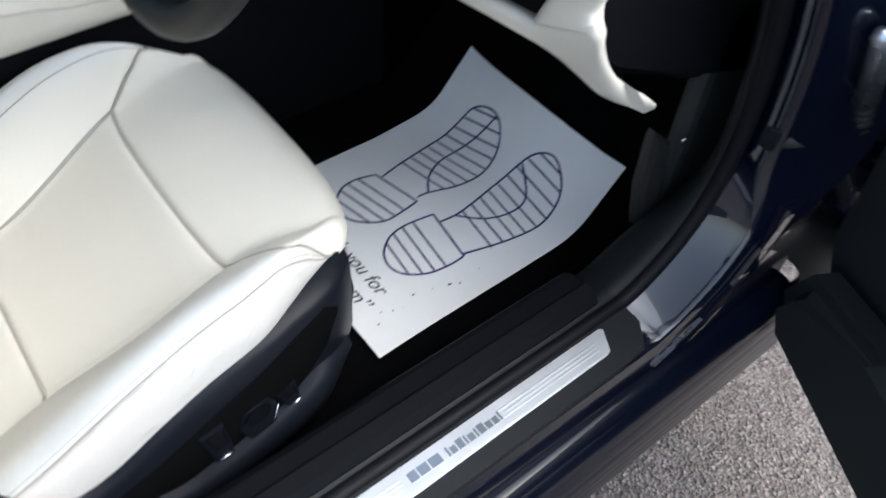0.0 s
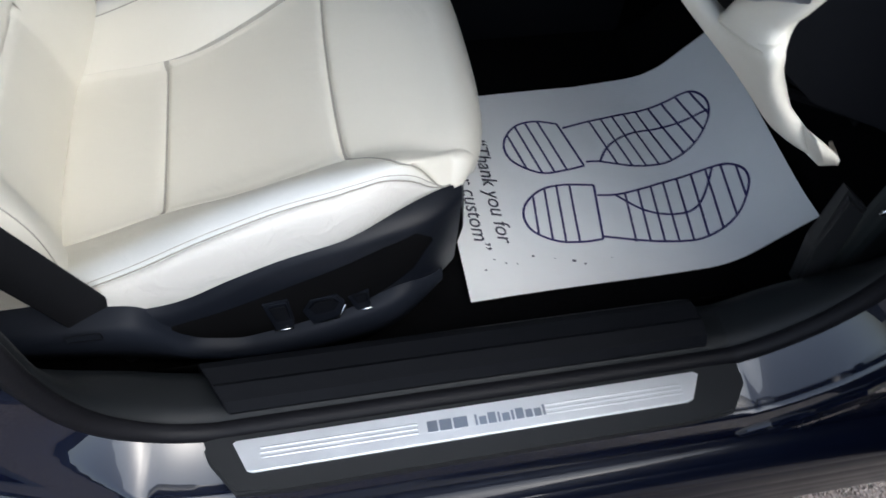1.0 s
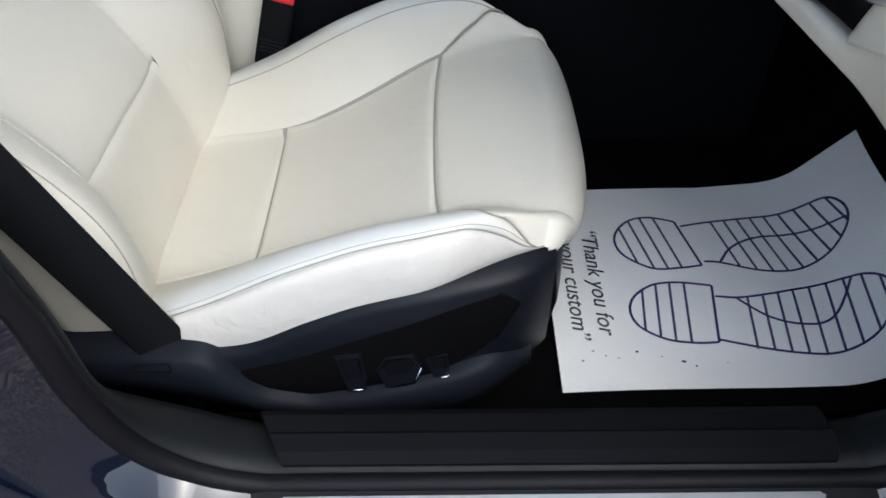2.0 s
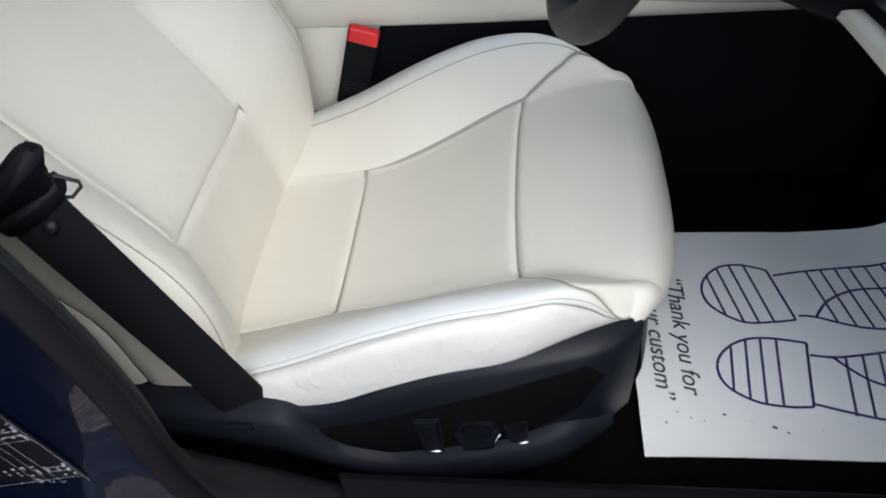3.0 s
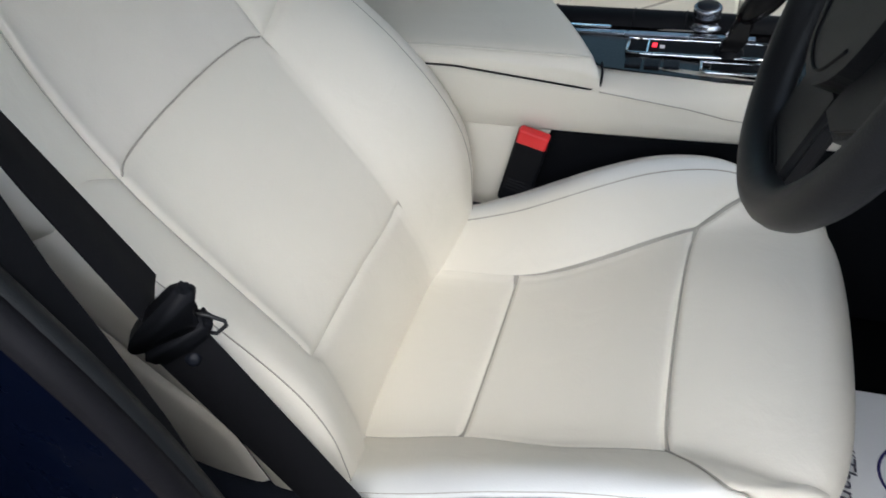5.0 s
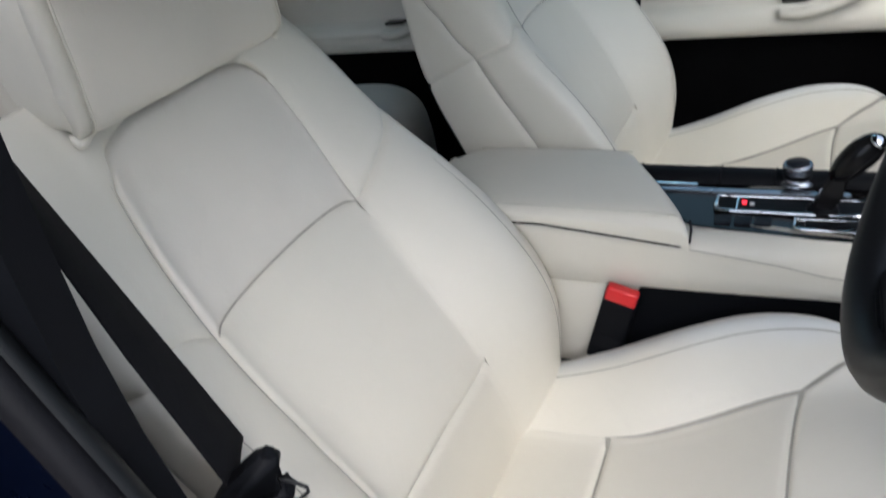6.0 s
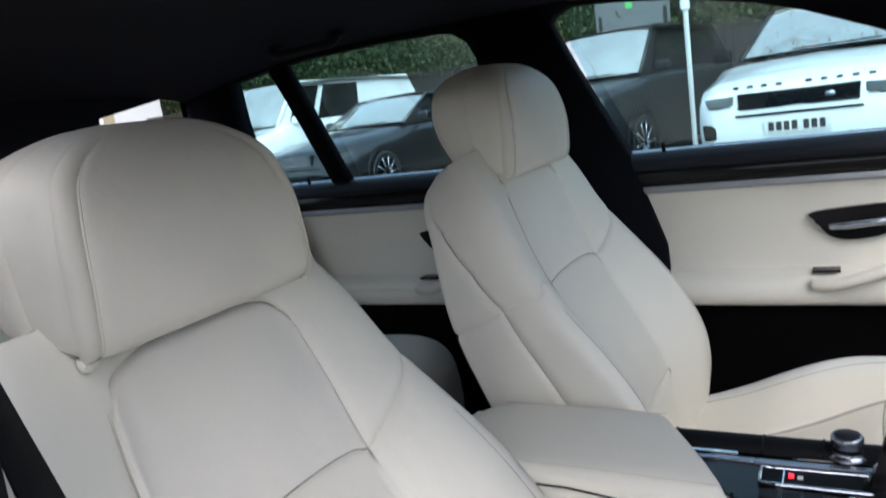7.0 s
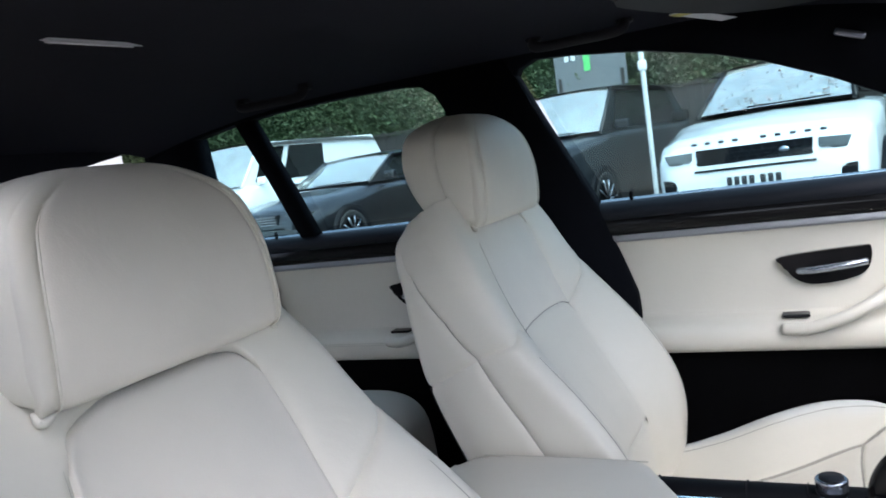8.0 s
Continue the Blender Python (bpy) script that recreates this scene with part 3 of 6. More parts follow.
    # the seam runs down one side, turns across above the kidneys and runs out; on the other side a soft fold goes down
    sewn = {-1: lambda c: smoothstep(0.572, 0.60, c), 1: lambda c: 0.04 + 0.96 * smoothstep(0.755, 0.785, c)}
    faint = lambda c: 0.12 + 0 * c
    panel("kidney_insert", backrest, lambda s, t: (0.37 * (1 - s) + kidney(t) * s, 6 * t - 3), 30, 50, LEATHER, seat, seams="bcd", depth=0.006, width=0.006, flip=True, soft={"c": faint, "d": lambda c: 0.04 + 0 * c})
    panel("lumbar_insert", backrest, lambda s, t: (kidney(t) * (1 - s) + bow(t) * s, 6 * t - 3), 40, 54, LEATHER, seat, depth=0.0085, width=0.0052, flip=True, soft={"a": lambda c: 0.55 + 0 * c, "b": lambda c: 0.45 + 0 * c, "c": sewn[-1], "d": sewn[1]})
    panel("upper_insert", backrest, lambda s, t: (bow(t) * (1 - s) + crown(t) * s, 6 * t - 3), 40, 54, SOILED, seat, depth=0.0085, width=0.0052, flip=True, soft={"a": lambda c: 0.45 + 0 * c, "d": lambda c: 0.6 + 0 * c})
    tube("seam_line", [Vector(backrest(np.array(float(bow(t))), np.array(6 * t - 3))) - Vector((0.0030, 0, 0.0008)) for t in np.linspace(0.01, 0.99, 40)], 0.0010, THREAD, seat, "", 5)
    panel("yoke", backrest, lambda s, t: (crown(t) * (1 - s) + 1.035 * s, 6 * t - 3), 16, 54, LEATHER, seat, seams="a", depth=0.006, width=0.006, flip=True)
    split = {-1: lambda t: interp(np.clip(t, 0, 1), [0, 0.38, 0.75, 1], [0.784, 0.804, 0.792, 0.797]), 1: lambda t: 0.782 + 0.105 * np.clip(t, 0, 1) ** 1.2}
    ridge = lambda c: np.interp(c, [0.36, 0.80, 0.86, 0.92, 1.05], [7.6, 7.6, 8.0, 8.8, 9.2])
    for side in (-1, 1):
        at_split = float(split[side](1.0))
        panel("back_bolster", backrest, lambda s, t: (0.37 * (1 - s) + split[side](t) * s, side * (3 + 4.6 * t)), 56, 36, LEATHER, seat, seams="bcd", depth=0.006, width=0.006, flip=side > 0, soft={"c": sewn[side]})
        upper = lambda s, t: split[side](t) * (1 - s) + 1.045 * s
        panel("shoulder", backrest, lambda s, t: (upper(s, t), side * (3 + (ridge(upper(s, t)) - 3) * t)), 48, 40, LEATHER, seat, seams="acd", depth=0.006, width=0.006, flip=side > 0, fade=low_seam)
        seam = [Vector(backrest(np.array(c), np.array(side * 5.5))) + Vector((0.0003, 0, 0)) for c in np.linspace(0.42, 0.76, 40)]
        tube("stitching", seam, [0.0008 * math.sin(math.pi * (k + 0.5) / 40) ** 0.4 for k in range(40)], THREAD, seat, "", 5)
        if side < 0:
            stitch = [Vector(backrest(np.array(c), np.array(-3.36))) + Vector((0.0004, 0, 0.0002)) for c in np.linspace(0.60, 0.94, 40)]
            tube("stitching", stitch, [0.0006 * math.sin(math.pi * (k + 0.5) / 40) ** 0.5 for k in range(40)], THREAD, seat, "", 5)
        panel("back_side", backrest, lambda s, t: (0.37 + (at_split - 0.37) * s, side * (7.6 + 2.25 * t)), 40, 24, LEATHER, seat, seams="bcd", depth=0.005, width=0.005, flip=side > 0)
        panel("shoulder_side", backrest, lambda s, t: (at_split + (1.045 - at_split) * s, side * (ridge(at_split + (1.045 - at_split) * s) * (1 - t) + 10.5 * t)), 30, 24, LEATHER, seat, seams="acd", depth=0.005, width=0.005, flip=side > 0)
        panel("side_shell", backrest, lambda s, t: (0.37 + (at_split - 0.37) * s, side * (9.85 + 0.65 * t)), 20, 6, SLATE, seat, "dark edge of the moulded back shell", seams="", flip=side > 0)
    panel("shoulder_top", backrest, lambda s, t: (1.035 + 0.012 * s, 15.2 * t - 7.6), 8, 50, LEATHER, seat, seams="a", flip=True)
    back_b = np.linspace(0, 12, 25)
    mesh_object("top_cap", [p for b in back_b for p in (backrest(np.array(1.046), np.array(b)), backrest(np.array(1.046), np.array(-b - 1e-6)))], grid_faces(25, 2), LEATHER, seat)
    panel("back_shell", backrest, lambda s, t: (0.37 + 0.676 * s, 10.5 * (1 - t) + 12 * t), 30, 14, SLATE, seat, "dark moulded shell on the back", seams="", flip=True)
    panel("back_shell", backrest, lambda s, t: (0.37 + 0.676 * s, -10.5 * (1 - t) - 12 * t), 30, 14, SLATE, seat, seams="")
    # headrest
    rest = new("headrest")
    rest.parent = seat
    rest.matrix_basis = pose(-0.419, 0.014, 0.982)
    pipe = lambda h: np.interp(h, [0, 0.4, 0.6, 0.76, 0.85, 0.92, 1], [1.0, 0.96, 0.92, 0.88, 0.84, 0.76, 0.66])
    wing = lambda h: np.interp(h, [0, 0.16, 0.5, 0.75, 0.88, 1], [1.47, 1.49, 1.40, 1.27, 1.16, 0.98])
    fold = lambda h: 1 - smoothstep(0.80, 0.97, h)
    panel("front_pad", headrest, lambda s, t: (s, pipe(s) * (2 * t - 1)), 60, 60, SOILED, rest, seams="cd", depth=0.004, width=0.005, flip=True, fade=fold)
    for side in (-1, 1):
        panel("gusset", headrest, lambda s, t: (s, side * (pipe(s) * (1 - t) + wing(s) * t)), 60, 14, LEATHER, rest, seams="cd", depth=0.004, width=0.0045, flip=side > 0, fade=fold, soft={"d": lambda h: 0.6 + 0 * h})
        panel("side_wing", headrest, lambda s, t: (s, side * (wing(s) * (1 - t) + 2.06 * t)), 60, 20, LEATHER, rest, seams="c", depth=0.0025, width=0.006, flip=side > 0, fade=fold)
        piping = [Vector(headrest(np.array(h), np.array(side * float(pipe(h))))) for h in np.linspace(0.94, 0.0, 40)]
        lip = [Vector(headrest(np.array(0.0), np.array(side * q))) + Vector((0, 0, -0.004 * math.sin(math.pi * (q - 1) / 0.47))) for q in np.linspace(1.0, 1.47, 10)[1:]]
        tube("piping", [p + Vector((0.0010, side * 0.0008, 0)) for p in piping + lip], [0.0012 * min(1, 0.15 + k / 14) for k in range(40)] + [0.0012 + 0.0034 * math.sin(math.pi * (k + 1) / 9) ** 0.5 for k in range(9)], LEATHER, rest, "", 6)
    panel("rear_pad", headrest, lambda s, t: (s, np.where(t <= 0.5, 2.06 + 3.88 * t, -(4 - (t - 0.5) * 3.88))), 40, 40, LEATHER, rest, seams="cd", depth=0.005, width=0.005, flip=True)
    for v in (-0.06, 0.06):
        tube("headrest_post", [(-0.02, v, 0.03), (-0.015, v, -0.06)], 0.007, CHROME, rest, "chrome headrest post", 10)
    # base: plastic shield, switches, rails
    for side in (-1, 1):
        top = lambda x: float(interp(x, [-0.20, -0.10, 0.00, 0.06, 0.12, 0.22, 0.33], [0.455, 0.447, 0.449, 0.481, 0.506, 0.524, 0.524]))
        rows = []
        for x in np.linspace(-0.20, 0.319, 40):
            wv = float(interp(x, [-0.20, -0.05, 0.10, 0.22, 0.29, 0.335], [0.272, 0.272, 0.270, 0.260, 0.238, 0.198]))
            zt = top(x)
            zb = float(interp(x, [-0.20, 0.0, 0.15, 0.335], [0.375, 0.345, 0.335, 0.345]))
            rows += [(x, side * (wv - 0.03), zt + 0.004), (x, side * (wv - 0.006), zt), (x, side * wv, zt - 0.012), (x, side * wv, zt * 0.6 + zb * 0.4),
                     (x, side * (wv - 0.004), zt * 0.25 + zb * 0.75), (x, side * (wv - 0.03), zb), (x, side * (wv - 0.06), zb - 0.01)]
        mesh_object("seat_shield", rows, grid_faces(40, 7, side > 0), SLATE, seat, "dark slate plastic shield under the cushion")
    front = []
    for v in np.linspace(-0.206, 0.206, 24):
        x = 0.346 - 0.6 * v * v
        front += [(x - 0.012, v, 0.52), (x, v, 0.50), (x + 0.006, v, 0.45), (x - 0.002, v, 0.40), (x - 0.02, v, 0.33)]
    mesh_object("front_shield", front, grid_faces(24, 5, True), SLATE, seat)
    for v in (-0.2, 0.2):
        box("seat_rail", (0.48, 0.035, 0.04), (0.02, v, 0.318), BLACK, seat, "black steel seat rail", 0.004)
    box("seat_pan", (0.46, 0.40, 0.05), (0.05, 0, 0.37), BLACK, seat, "", 0.01)
    return seat


DRIVER = pose(0, 0.475, 0)
driver = front_seat(DRIVER, "cream leather driver seat with bolsters and headrest")
passenger = copy_thing(driver, pose(-0.010, 1.228, 0.026, 0, 5, 0))
for piece in passenger.children:
    if piece.name.startswith("headrest"):
        piece.matrix_basis = pose(-0.414, 0.016, 0.968) @ Matrix.Diagonal((1, 0.97, 0.93, 1))
tagged(passenger, "cream leather passenger seat beside the centre console")

# dark switch bank let into the shield, on the outer side of the driver seat
switches = thing("seat_switches", "black seat adjustment switches with silver edges", "switches")


def bank_y(x):
    """The outer face of the shield along the seat."""
    return 0.475 - float(interp(x, [-0.20, -0.05, 0.10, 0.22, 0.29, 0.335], [0.272, 0.272, 0.270, 0.260, 0.238, 0.200]))


rows = []
for x in np.linspace(-0.018, 0.281, 46):
    top = float(np.interp(x, [-0.018, 0.043, 0.139, 0.205, 0.262, 0.281], [0.414, 0.433, 0.472, 0.498, 0.513, 0.490]))
    low = float(np.interp(x, [-0.018, 0.010, 0.056, 0.12, 0.193, 0.232, 0.262, 0.281], [0.410, 0.380, 0.366, 0.380, 0.399, 0.420, 0.445, 0.486]))
    rows += [(x, bank_y(x) - (0.003 if 0 < k < 5 else 0.0), top + (low - top) * k / 5) for k in range(6)]
bm = bmesh.new()
vs = [bm.verts.new(p) for p in rows]
for q in grid_faces(46, 6):
    bm.faces.new([vs[i] for i in q])
part("switch_bank", bm, CARPET, switches, "black recess")
for outline, edge in (([(0.088, 0.441), (0.116, 0.445), (0.119, 0.400), (0.117, 0.386), (0.096, 0.383)], [(0.095, 0.3835), (0.1175, 0.386)]),
                      ([(0.140, 0.435), (0.170, 0.439), (0.178, 0.423), (0.171, 0.395), (0.139, 0.384), (0.130, 0.413)], [(0.139, 0.3835), (0.171, 0.3945), (0.1785, 0.422)]),
                      ([(0.182, 0.429), (0.206, 0.435), (0.208, 0.403), (0.191, 0.395)], [(0.190, 0.3945), (0.2085, 0.4025)])):
    cx, cz = sum(p[0] for p in outline) / len(outline), sum(p[1] for p in outline) / len(outline)
    y = bank_y(cx)
    sw = prism("switch", outline, "y", y - 0.007, y + 0.004, SLATE, switches, "black rocker switch", 0.002)
    cap = [(cx + (x - cx) * 0.72, cz + 0.010 + (z - cz) * 0.55) for x, z in outline]
    prism("switch_face", cap, "y", y - 0.0085, y - 0.006, BLACK, sw, "", 0.0015)
    tube("silver_edge", [(x, y - 0.0072, z) for x, z in edge], 0.0012, CHROME, sw, "thin silver edge", 6)

# lower cladding of the seat, running back beside the sill
clad = thing("seat_cladding", "dark slate plastic cladding low beside the seat", "seat trim")
rows = []
for x in np.linspace(-0.34, 0.30, 90):
    zt = float(np.mean(np.interp(x + np.linspace(-0.014, 0.014, 9), [-0.34, -0.20, -0.11, -0.05, -0.034, -0.024, -0.012, 0.006, 0.056, 0.12, 0.193, 0.25, 0.30], [0.450, 0.456, 0.457, 0.455, 0.448, 0.43, 0.406, 0.384, 0.368, 0.379, 0.398, 0.415, 0.40])))
    zb = float(interp(x, [-0.34, -0.10, 0.05, 0.20, 0.30], [0.43, 0.392, 0.338, 0.335, 0.375]))
    y = float(interp(x, [-0.34, 0.0, 0.16, 0.25, 0.30], [0.187, 0.186, 0.192, 0.208, 0.240]))
    rows += [(x, y + (0.062 if x < 0 else 0.03), zt + 0.004), (x, y + 0.008, zt), (x, y, zt - 0.008), (x, y - 0.002, 0.5 * (zt + zb)), (x, y + 0.004, zb), (x, y + 0.03, zb - 0.012), (x, y + 0.05, zb - 0.05)]
mesh_object("cladding", rows, grid_faces(90, 7), CLAD, clad)
for dx, dz in ((0, 0.006), (0, -0.006), (-0.018, 0), (0.018, 0)):
    box("embossed_mark", (0.036, 0.001, 0.0012) if dx == 0 else (0.0012, 0.001, 0.012), (-0.095 + dx, 0.1838, 0.447 + dz), BLACK, clad, "", 0)

# ------------------------------------------------------------------ sill trim with metal plate
sillp = thing("sill_plate", "black sill trim with brushed metal plate", "sill trim")
prism("sill_trim", [(0.012, 0.075), (0.022, 0.045), (0.047, 0.010), (0.10, 0.008), (0.54, 0.010), (0.588, 0.014), (0.612, 0.045), (0.616, 0.078)], "z", 0.385, 0.4035, SILLGREY, sillp, "dark grey plastic surround", 0.003)
prism("metal_plate", [(0.047, 0.0615), (0.0505, 0.064), (0.556, 0.0655), (0.561, 0.062), (0.545, 0.034), (0.538, 0.0315), (0.066, 0.0285), (0.060, 0.031)], "z", 0.400, 0.4065, STEEL, sillp, "brushed aluminium plate", 0.0012)
for x0, x1 in ((0.075, 0.238), (0.378, 0.535)):
    for y in (0.0425, 0.0475, 0.0525):
        box("embossed_line", (x1 - x0, 0.0022, 0.0010), ((x0 + x1) / 2, y, 0.4067), STEEL, sillp, "", 0.0005, 1)
lx = 0.248
for w, h in ((0.011, 0.012), (0.013, 0.012), (0.015, 0.012), (0.0, 0), (0.0026, 0.012), (0.0075, 0.009), (0.0085, 0.012), (0.0026, 0.011), (0.008, 0.009), (0.0026, 0.011), (0.0085, 0.012), (0.0075, 0.009), (0.0075, 0.009), (0.0026, 0.012)):
    if w:
        box("print_bar", (w, h, 0.0006), (lx + w / 2, 0.0415 + h / 2, 0.4067), SATIN, sillp, "", 0)
    lx += w + 0.0022 if w else 0.006
cover = prism("sill_cover", [(0.091, 0.400), (0.091, 0.4165), (0.0985, 0.4280), (0.117, 0.4295), (0.121, 0.4265), (0.142, 0.4235), (0.151, 0.418), (0.163, 0.396), (0.178, 0.345), (0.19, 0.29), (0.170, 0.29), (0.150, 0.385)], "x", 0.045, 0.580, BLACK, sillp, "black moulded inner sill cover", 0.0015)
for v in cover.data.vertices:
    if v.co.x < 0.1:
        v.co.x -= 0.5 * max(0, v.co.y - 0.091)
extrude_profile("carpet_edge", [(0.16, 0.40), (0.17, 0.37), (0.185, 0.33), (0.21, 0.305), (0.26, 0.298)], -0.35, 0.98, CARPET, sillp, "black carpet edge", 12)

# ------------------------------------------------------------------ paper mat with shoe prints
mat_paper = thing("paper_mat", "white paper floor mat with blue shoe prints", "paper mat")


def paper_at(s, w):
    """The sheet: flat on the floor, then climbing the footwell slope."""
    s, w = np.asarray(s, float), np.asarray(w, float)
    bend, ang = 0.075, 0.84
    u = np.clip((s - 0.335) / bend, 0, 1)
    a = ang * u
    r = bend / ang
    rest = np.maximum(s - 0.335 - bend, 0)
    x = 0.345 + np.minimum(s, 0.335) + r * np.sin(a) + rest * math.cos(ang)
    z = 0.3055 + r * (1 - np.cos(a)) + rest * math.sin(ang)
    z = z + 0.0016 * np.sin(19 * s + 4 * w) * np.sin(13 * w + 1) + 0.004 * np.exp(-((w / 0.03) ** 2)) * np.clip(s / 0.2, 0, 1) + 0.010 * np.clip((w - 0.28) / 0.1, 0, 1) ** 2 * np.clip((s - 0.25) / 0.1, 0, 1)
    y = 0.246 + w + 0.012 * s - 0.02 * np.clip((s - 0.335) / 0.2, 0, 1) * (w > 2)
    return np.stack(np.broadcast_arrays(x, y, z), -1)


ss, ww = np.meshgrid(np.linspace(0, 1, 60), np.linspace(0, 0.375, 40), indexing="ij")
start = -0.075 * smoothstep(0.13, 0.20, ww)
sheet = paper_at(start + (0.500 - 0.0 * ww - start) * ss, ww)
mesh_object("sheet", sheet.reshape(-1, 3), grid_faces(60, 40), PAPER, mat_paper)


def ink_lines(name, lines, width, mat, parent):
    """Printed lines in sheet coordinates, laid on the paper."""
    verts, faces = [], []
    for line in lines:
        pts = np.array(line, float)
        d = np.gradient(pts, axis=0)
        d /= np.linalg.norm(d, axis=1, keepdims=True) + 1e-9
        nrm = np.stack([-d[:, 1], d[:, 0]], 1)
        k = len(verts)
        for side in (-1, 1):
            q = pts + nrm * side * width / 2
            p3 = paper_at(q[:, 0], q[:, 1]) + np.array([-0.0004, 0, 0.0008])
            verts += [tuple(v) for v in p3]
        n = len(pts)
        faces += [(k + i, k + i + 1, k + n + i + 1, k + n + i) for i in range(n - 1)]
    return mesh_object(name, verts, faces, mat, parent, "dark blue printed shoe sole")


def closed_curve(pts, per=8):
    c = [(p.x, p.y) for p in curve_points([(*p, 0) for p in pts], per, True)]
    return c + [c[0]]


def open_curve(pts, per=8):
    return [(p.x, p.y) for p in curve_points([(*p, 0) for p in pts], per)]


def hatch(outline, d, at):
    """The chords of an outline along direction d through the points at."""
    out = []
    o = np.array(outline)
    n = np.array([-d[1], d[0]])
    for p in at:
        off = (o - np.array(p)) @ n
        along = (o - np.array(p)) @ np.array(d)
        cut = [along[i] + (along[i + 1] - along[i]) * off[i] / (off[i] - off[i + 1]) for i in range(len(o) - 1) if off[i] * off[i + 1] < 0]
        if len(cut) >= 2:
            out.append([(p[0] + d[0] * c, p[1] + d[1] * c) for c in np.linspace(min(cut), max(cut), 10)])
    return out


prints = (
    (dict(heel=[(0.199, 0.296), (0.165, 0.306), (0.135, 0.302), (0.113, 0.282), (0.105, 0.256), (0.115, 0.228), (0.150, 0.203), (0.190, 0.203), (0.219, 0.207)],
          sole=[(0.206, 0.286), (0.256, 0.296), (0.33, 0.306), (0.39, 0.308), (0.425, 0.298), (0.440, 0.268), (0.432, 0.238), (0.400, 0.212), (0.350, 0.196), (0.300, 0.196), (0.246, 0.212), (0.224, 0.214)],
          inner=[(0.246, 0.212), (0.270, 0.242), (0.310, 0.262), (0.360, 0.264), (0.436, 0.250)]), (0.205, -0.979)),
    (dict(heel=[(0.223, 0.169), (0.175, 0.176), (0.140, 0.171), (0.113, 0.150), (0.104, 0.124), (0.113, 0.098), (0.143, 0.078), (0.180, 0.072), (0.209, 0.073)],
          sole=[(0.223, 0.150), (0.255, 0.147), (0.30, 0.153), (0.345, 0.161), (0.390, 0.160), (0.425, 0.147), (0.443, 0.122), (0.437, 0.095), (0.405, 0.064), (0.350, 0.050), (0.290, 0.056), (0.211, 0.077)],
          inner=[(0.250, 0.147), (0.285, 0.113), (0.325, 0.099), (0.365, 0.106), (0.405, 0.157)]), (-0.12, -0.993)),
)
for shape, d in prints:
    shape = {k: [(p[0] + 0.015 * max(0, p[0] - 0.26), p[1]) for p in v] for k, v in shape.items()}
    heel = closed_curve(shape["heel"])
    edge = [shape["heel"][0], shape["heel"][-1]]
    lines = [open_curve(shape["heel"]), [(edge[0][0] * (1 - k) + edge[1][0] * k, edge[0][1] * (1 - k) + edge[1][1] * k) for k in np.linspace(0, 1, 8)], open_curve(shape["sole"]), open_curve(shape["inner"])]
    cy = sum(p[1] for p in shape["heel"]) / 9
    fill = hatch(heel, d, [(x, cy) for x in (0.122, 0.141, 0.160, 0.180)])
    sole = closed_curve(shape["sole"])
    cy = sum(p[1] for p in shape["sole"]) / 12
    fill += hatch(sole, d, [(x, cy) for x in (0.262, 0.283, 0.304, 0.325, 0.347, 0.369, 0.391, 0.414, 0.435)])
    ink_lines("shoe_print", lines, 0.0036, INK, mat_paper)
    for stroke in fill:
        ink_lines("print_stroke", [stroke], 0.0034, HATCH, mat_paper)
GREEK = Matrix(((0, 1, 0, 0), (-1, 0, 0, 0), (0, 0, 1, 0), (0, 0, 0, 1)))
text_part("printed_line", "\u201cThank you for", 0.0318, Matrix.Translation((0.412, 0.530, 0.3085)) @ GREEK, GREYINK, mat_paper, 0.25)
text_part("printed_line", "your custom\u201d", 0.0318, Matrix.Translation((0.378, 0.504, 0.3085)) @ GREEK, GREYINK, mat_paper, 0.25)
rng = random.Random(5)
for s, w, r in ((0.03, 0.045, 0.002), (0.045, 0.06, 0.0016), (0.06, 0.052, 0.0014), (0.10, 0.058, 0.003), (0.155, 0.042, 0.0035), (0.17, 0.035, 0.002), (0.075, 0.048, 0.0012), (0.13, 0.05, 0.0012), (0.21, 0.04, 0.001)):
    c = paper_at(s, w)
    blot = [Vector(c) + Vector((r * rng.uniform(0.5, 1.5) * math.cos(k * 0.9), r * rng.uniform(0.3, 0.9) * math.sin(k * 0.9), 0.0012)) for k in range(7)]
    mesh_object("dirt_spot", blot, [tuple(range(7))], GREYINK, mat_paper)

# ------------------------------------------------------------------ seat belt on the driver's side
belt = thing("seat_belt", "black webbing seat belt hanging beside the seat", "seat belt")
lowp, topp = Vector((-0.062, 0.218, 0.45)), Vector((-0.252, 0.135, 1.20))
d = (topp - lowp).normalized()
face = Vector((0.45, -0.88, 0.12))
across = d.cross(face).normalized()
if across.x > 0:
    across = -across
face = across.cross(d).normalized()
strip = []
steps = sorted(list(np.linspace(-0.13, 1, 34)) + list(np.linspace(0.415, 0.47, 9)))
for k in steps:
    p = lowp.lerp(topp, k) + face * 0.004 * math.sin(k * 3.1) + across * float(np.interp(k, [0.425, 0.46, 0.62, 0.78], [0, 0.0337, 0.0269, 0.0145]))
    twist = Matrix.Rotation(radians(float(np.interp(k, [0.425, 0.46, 0.62, 0.78], [0, -98, -89, -74]))), 3, d)
    strip += [p + twist @ (across * (0.0485 * j) + face * (0.0012 * g)) for j, g in ((0, 0), (0.03, 1), (0.5, 1.3), (0.97, 1), (1, 0), (0.97, -1), (0.5, -0.7), (0.03, -1))]
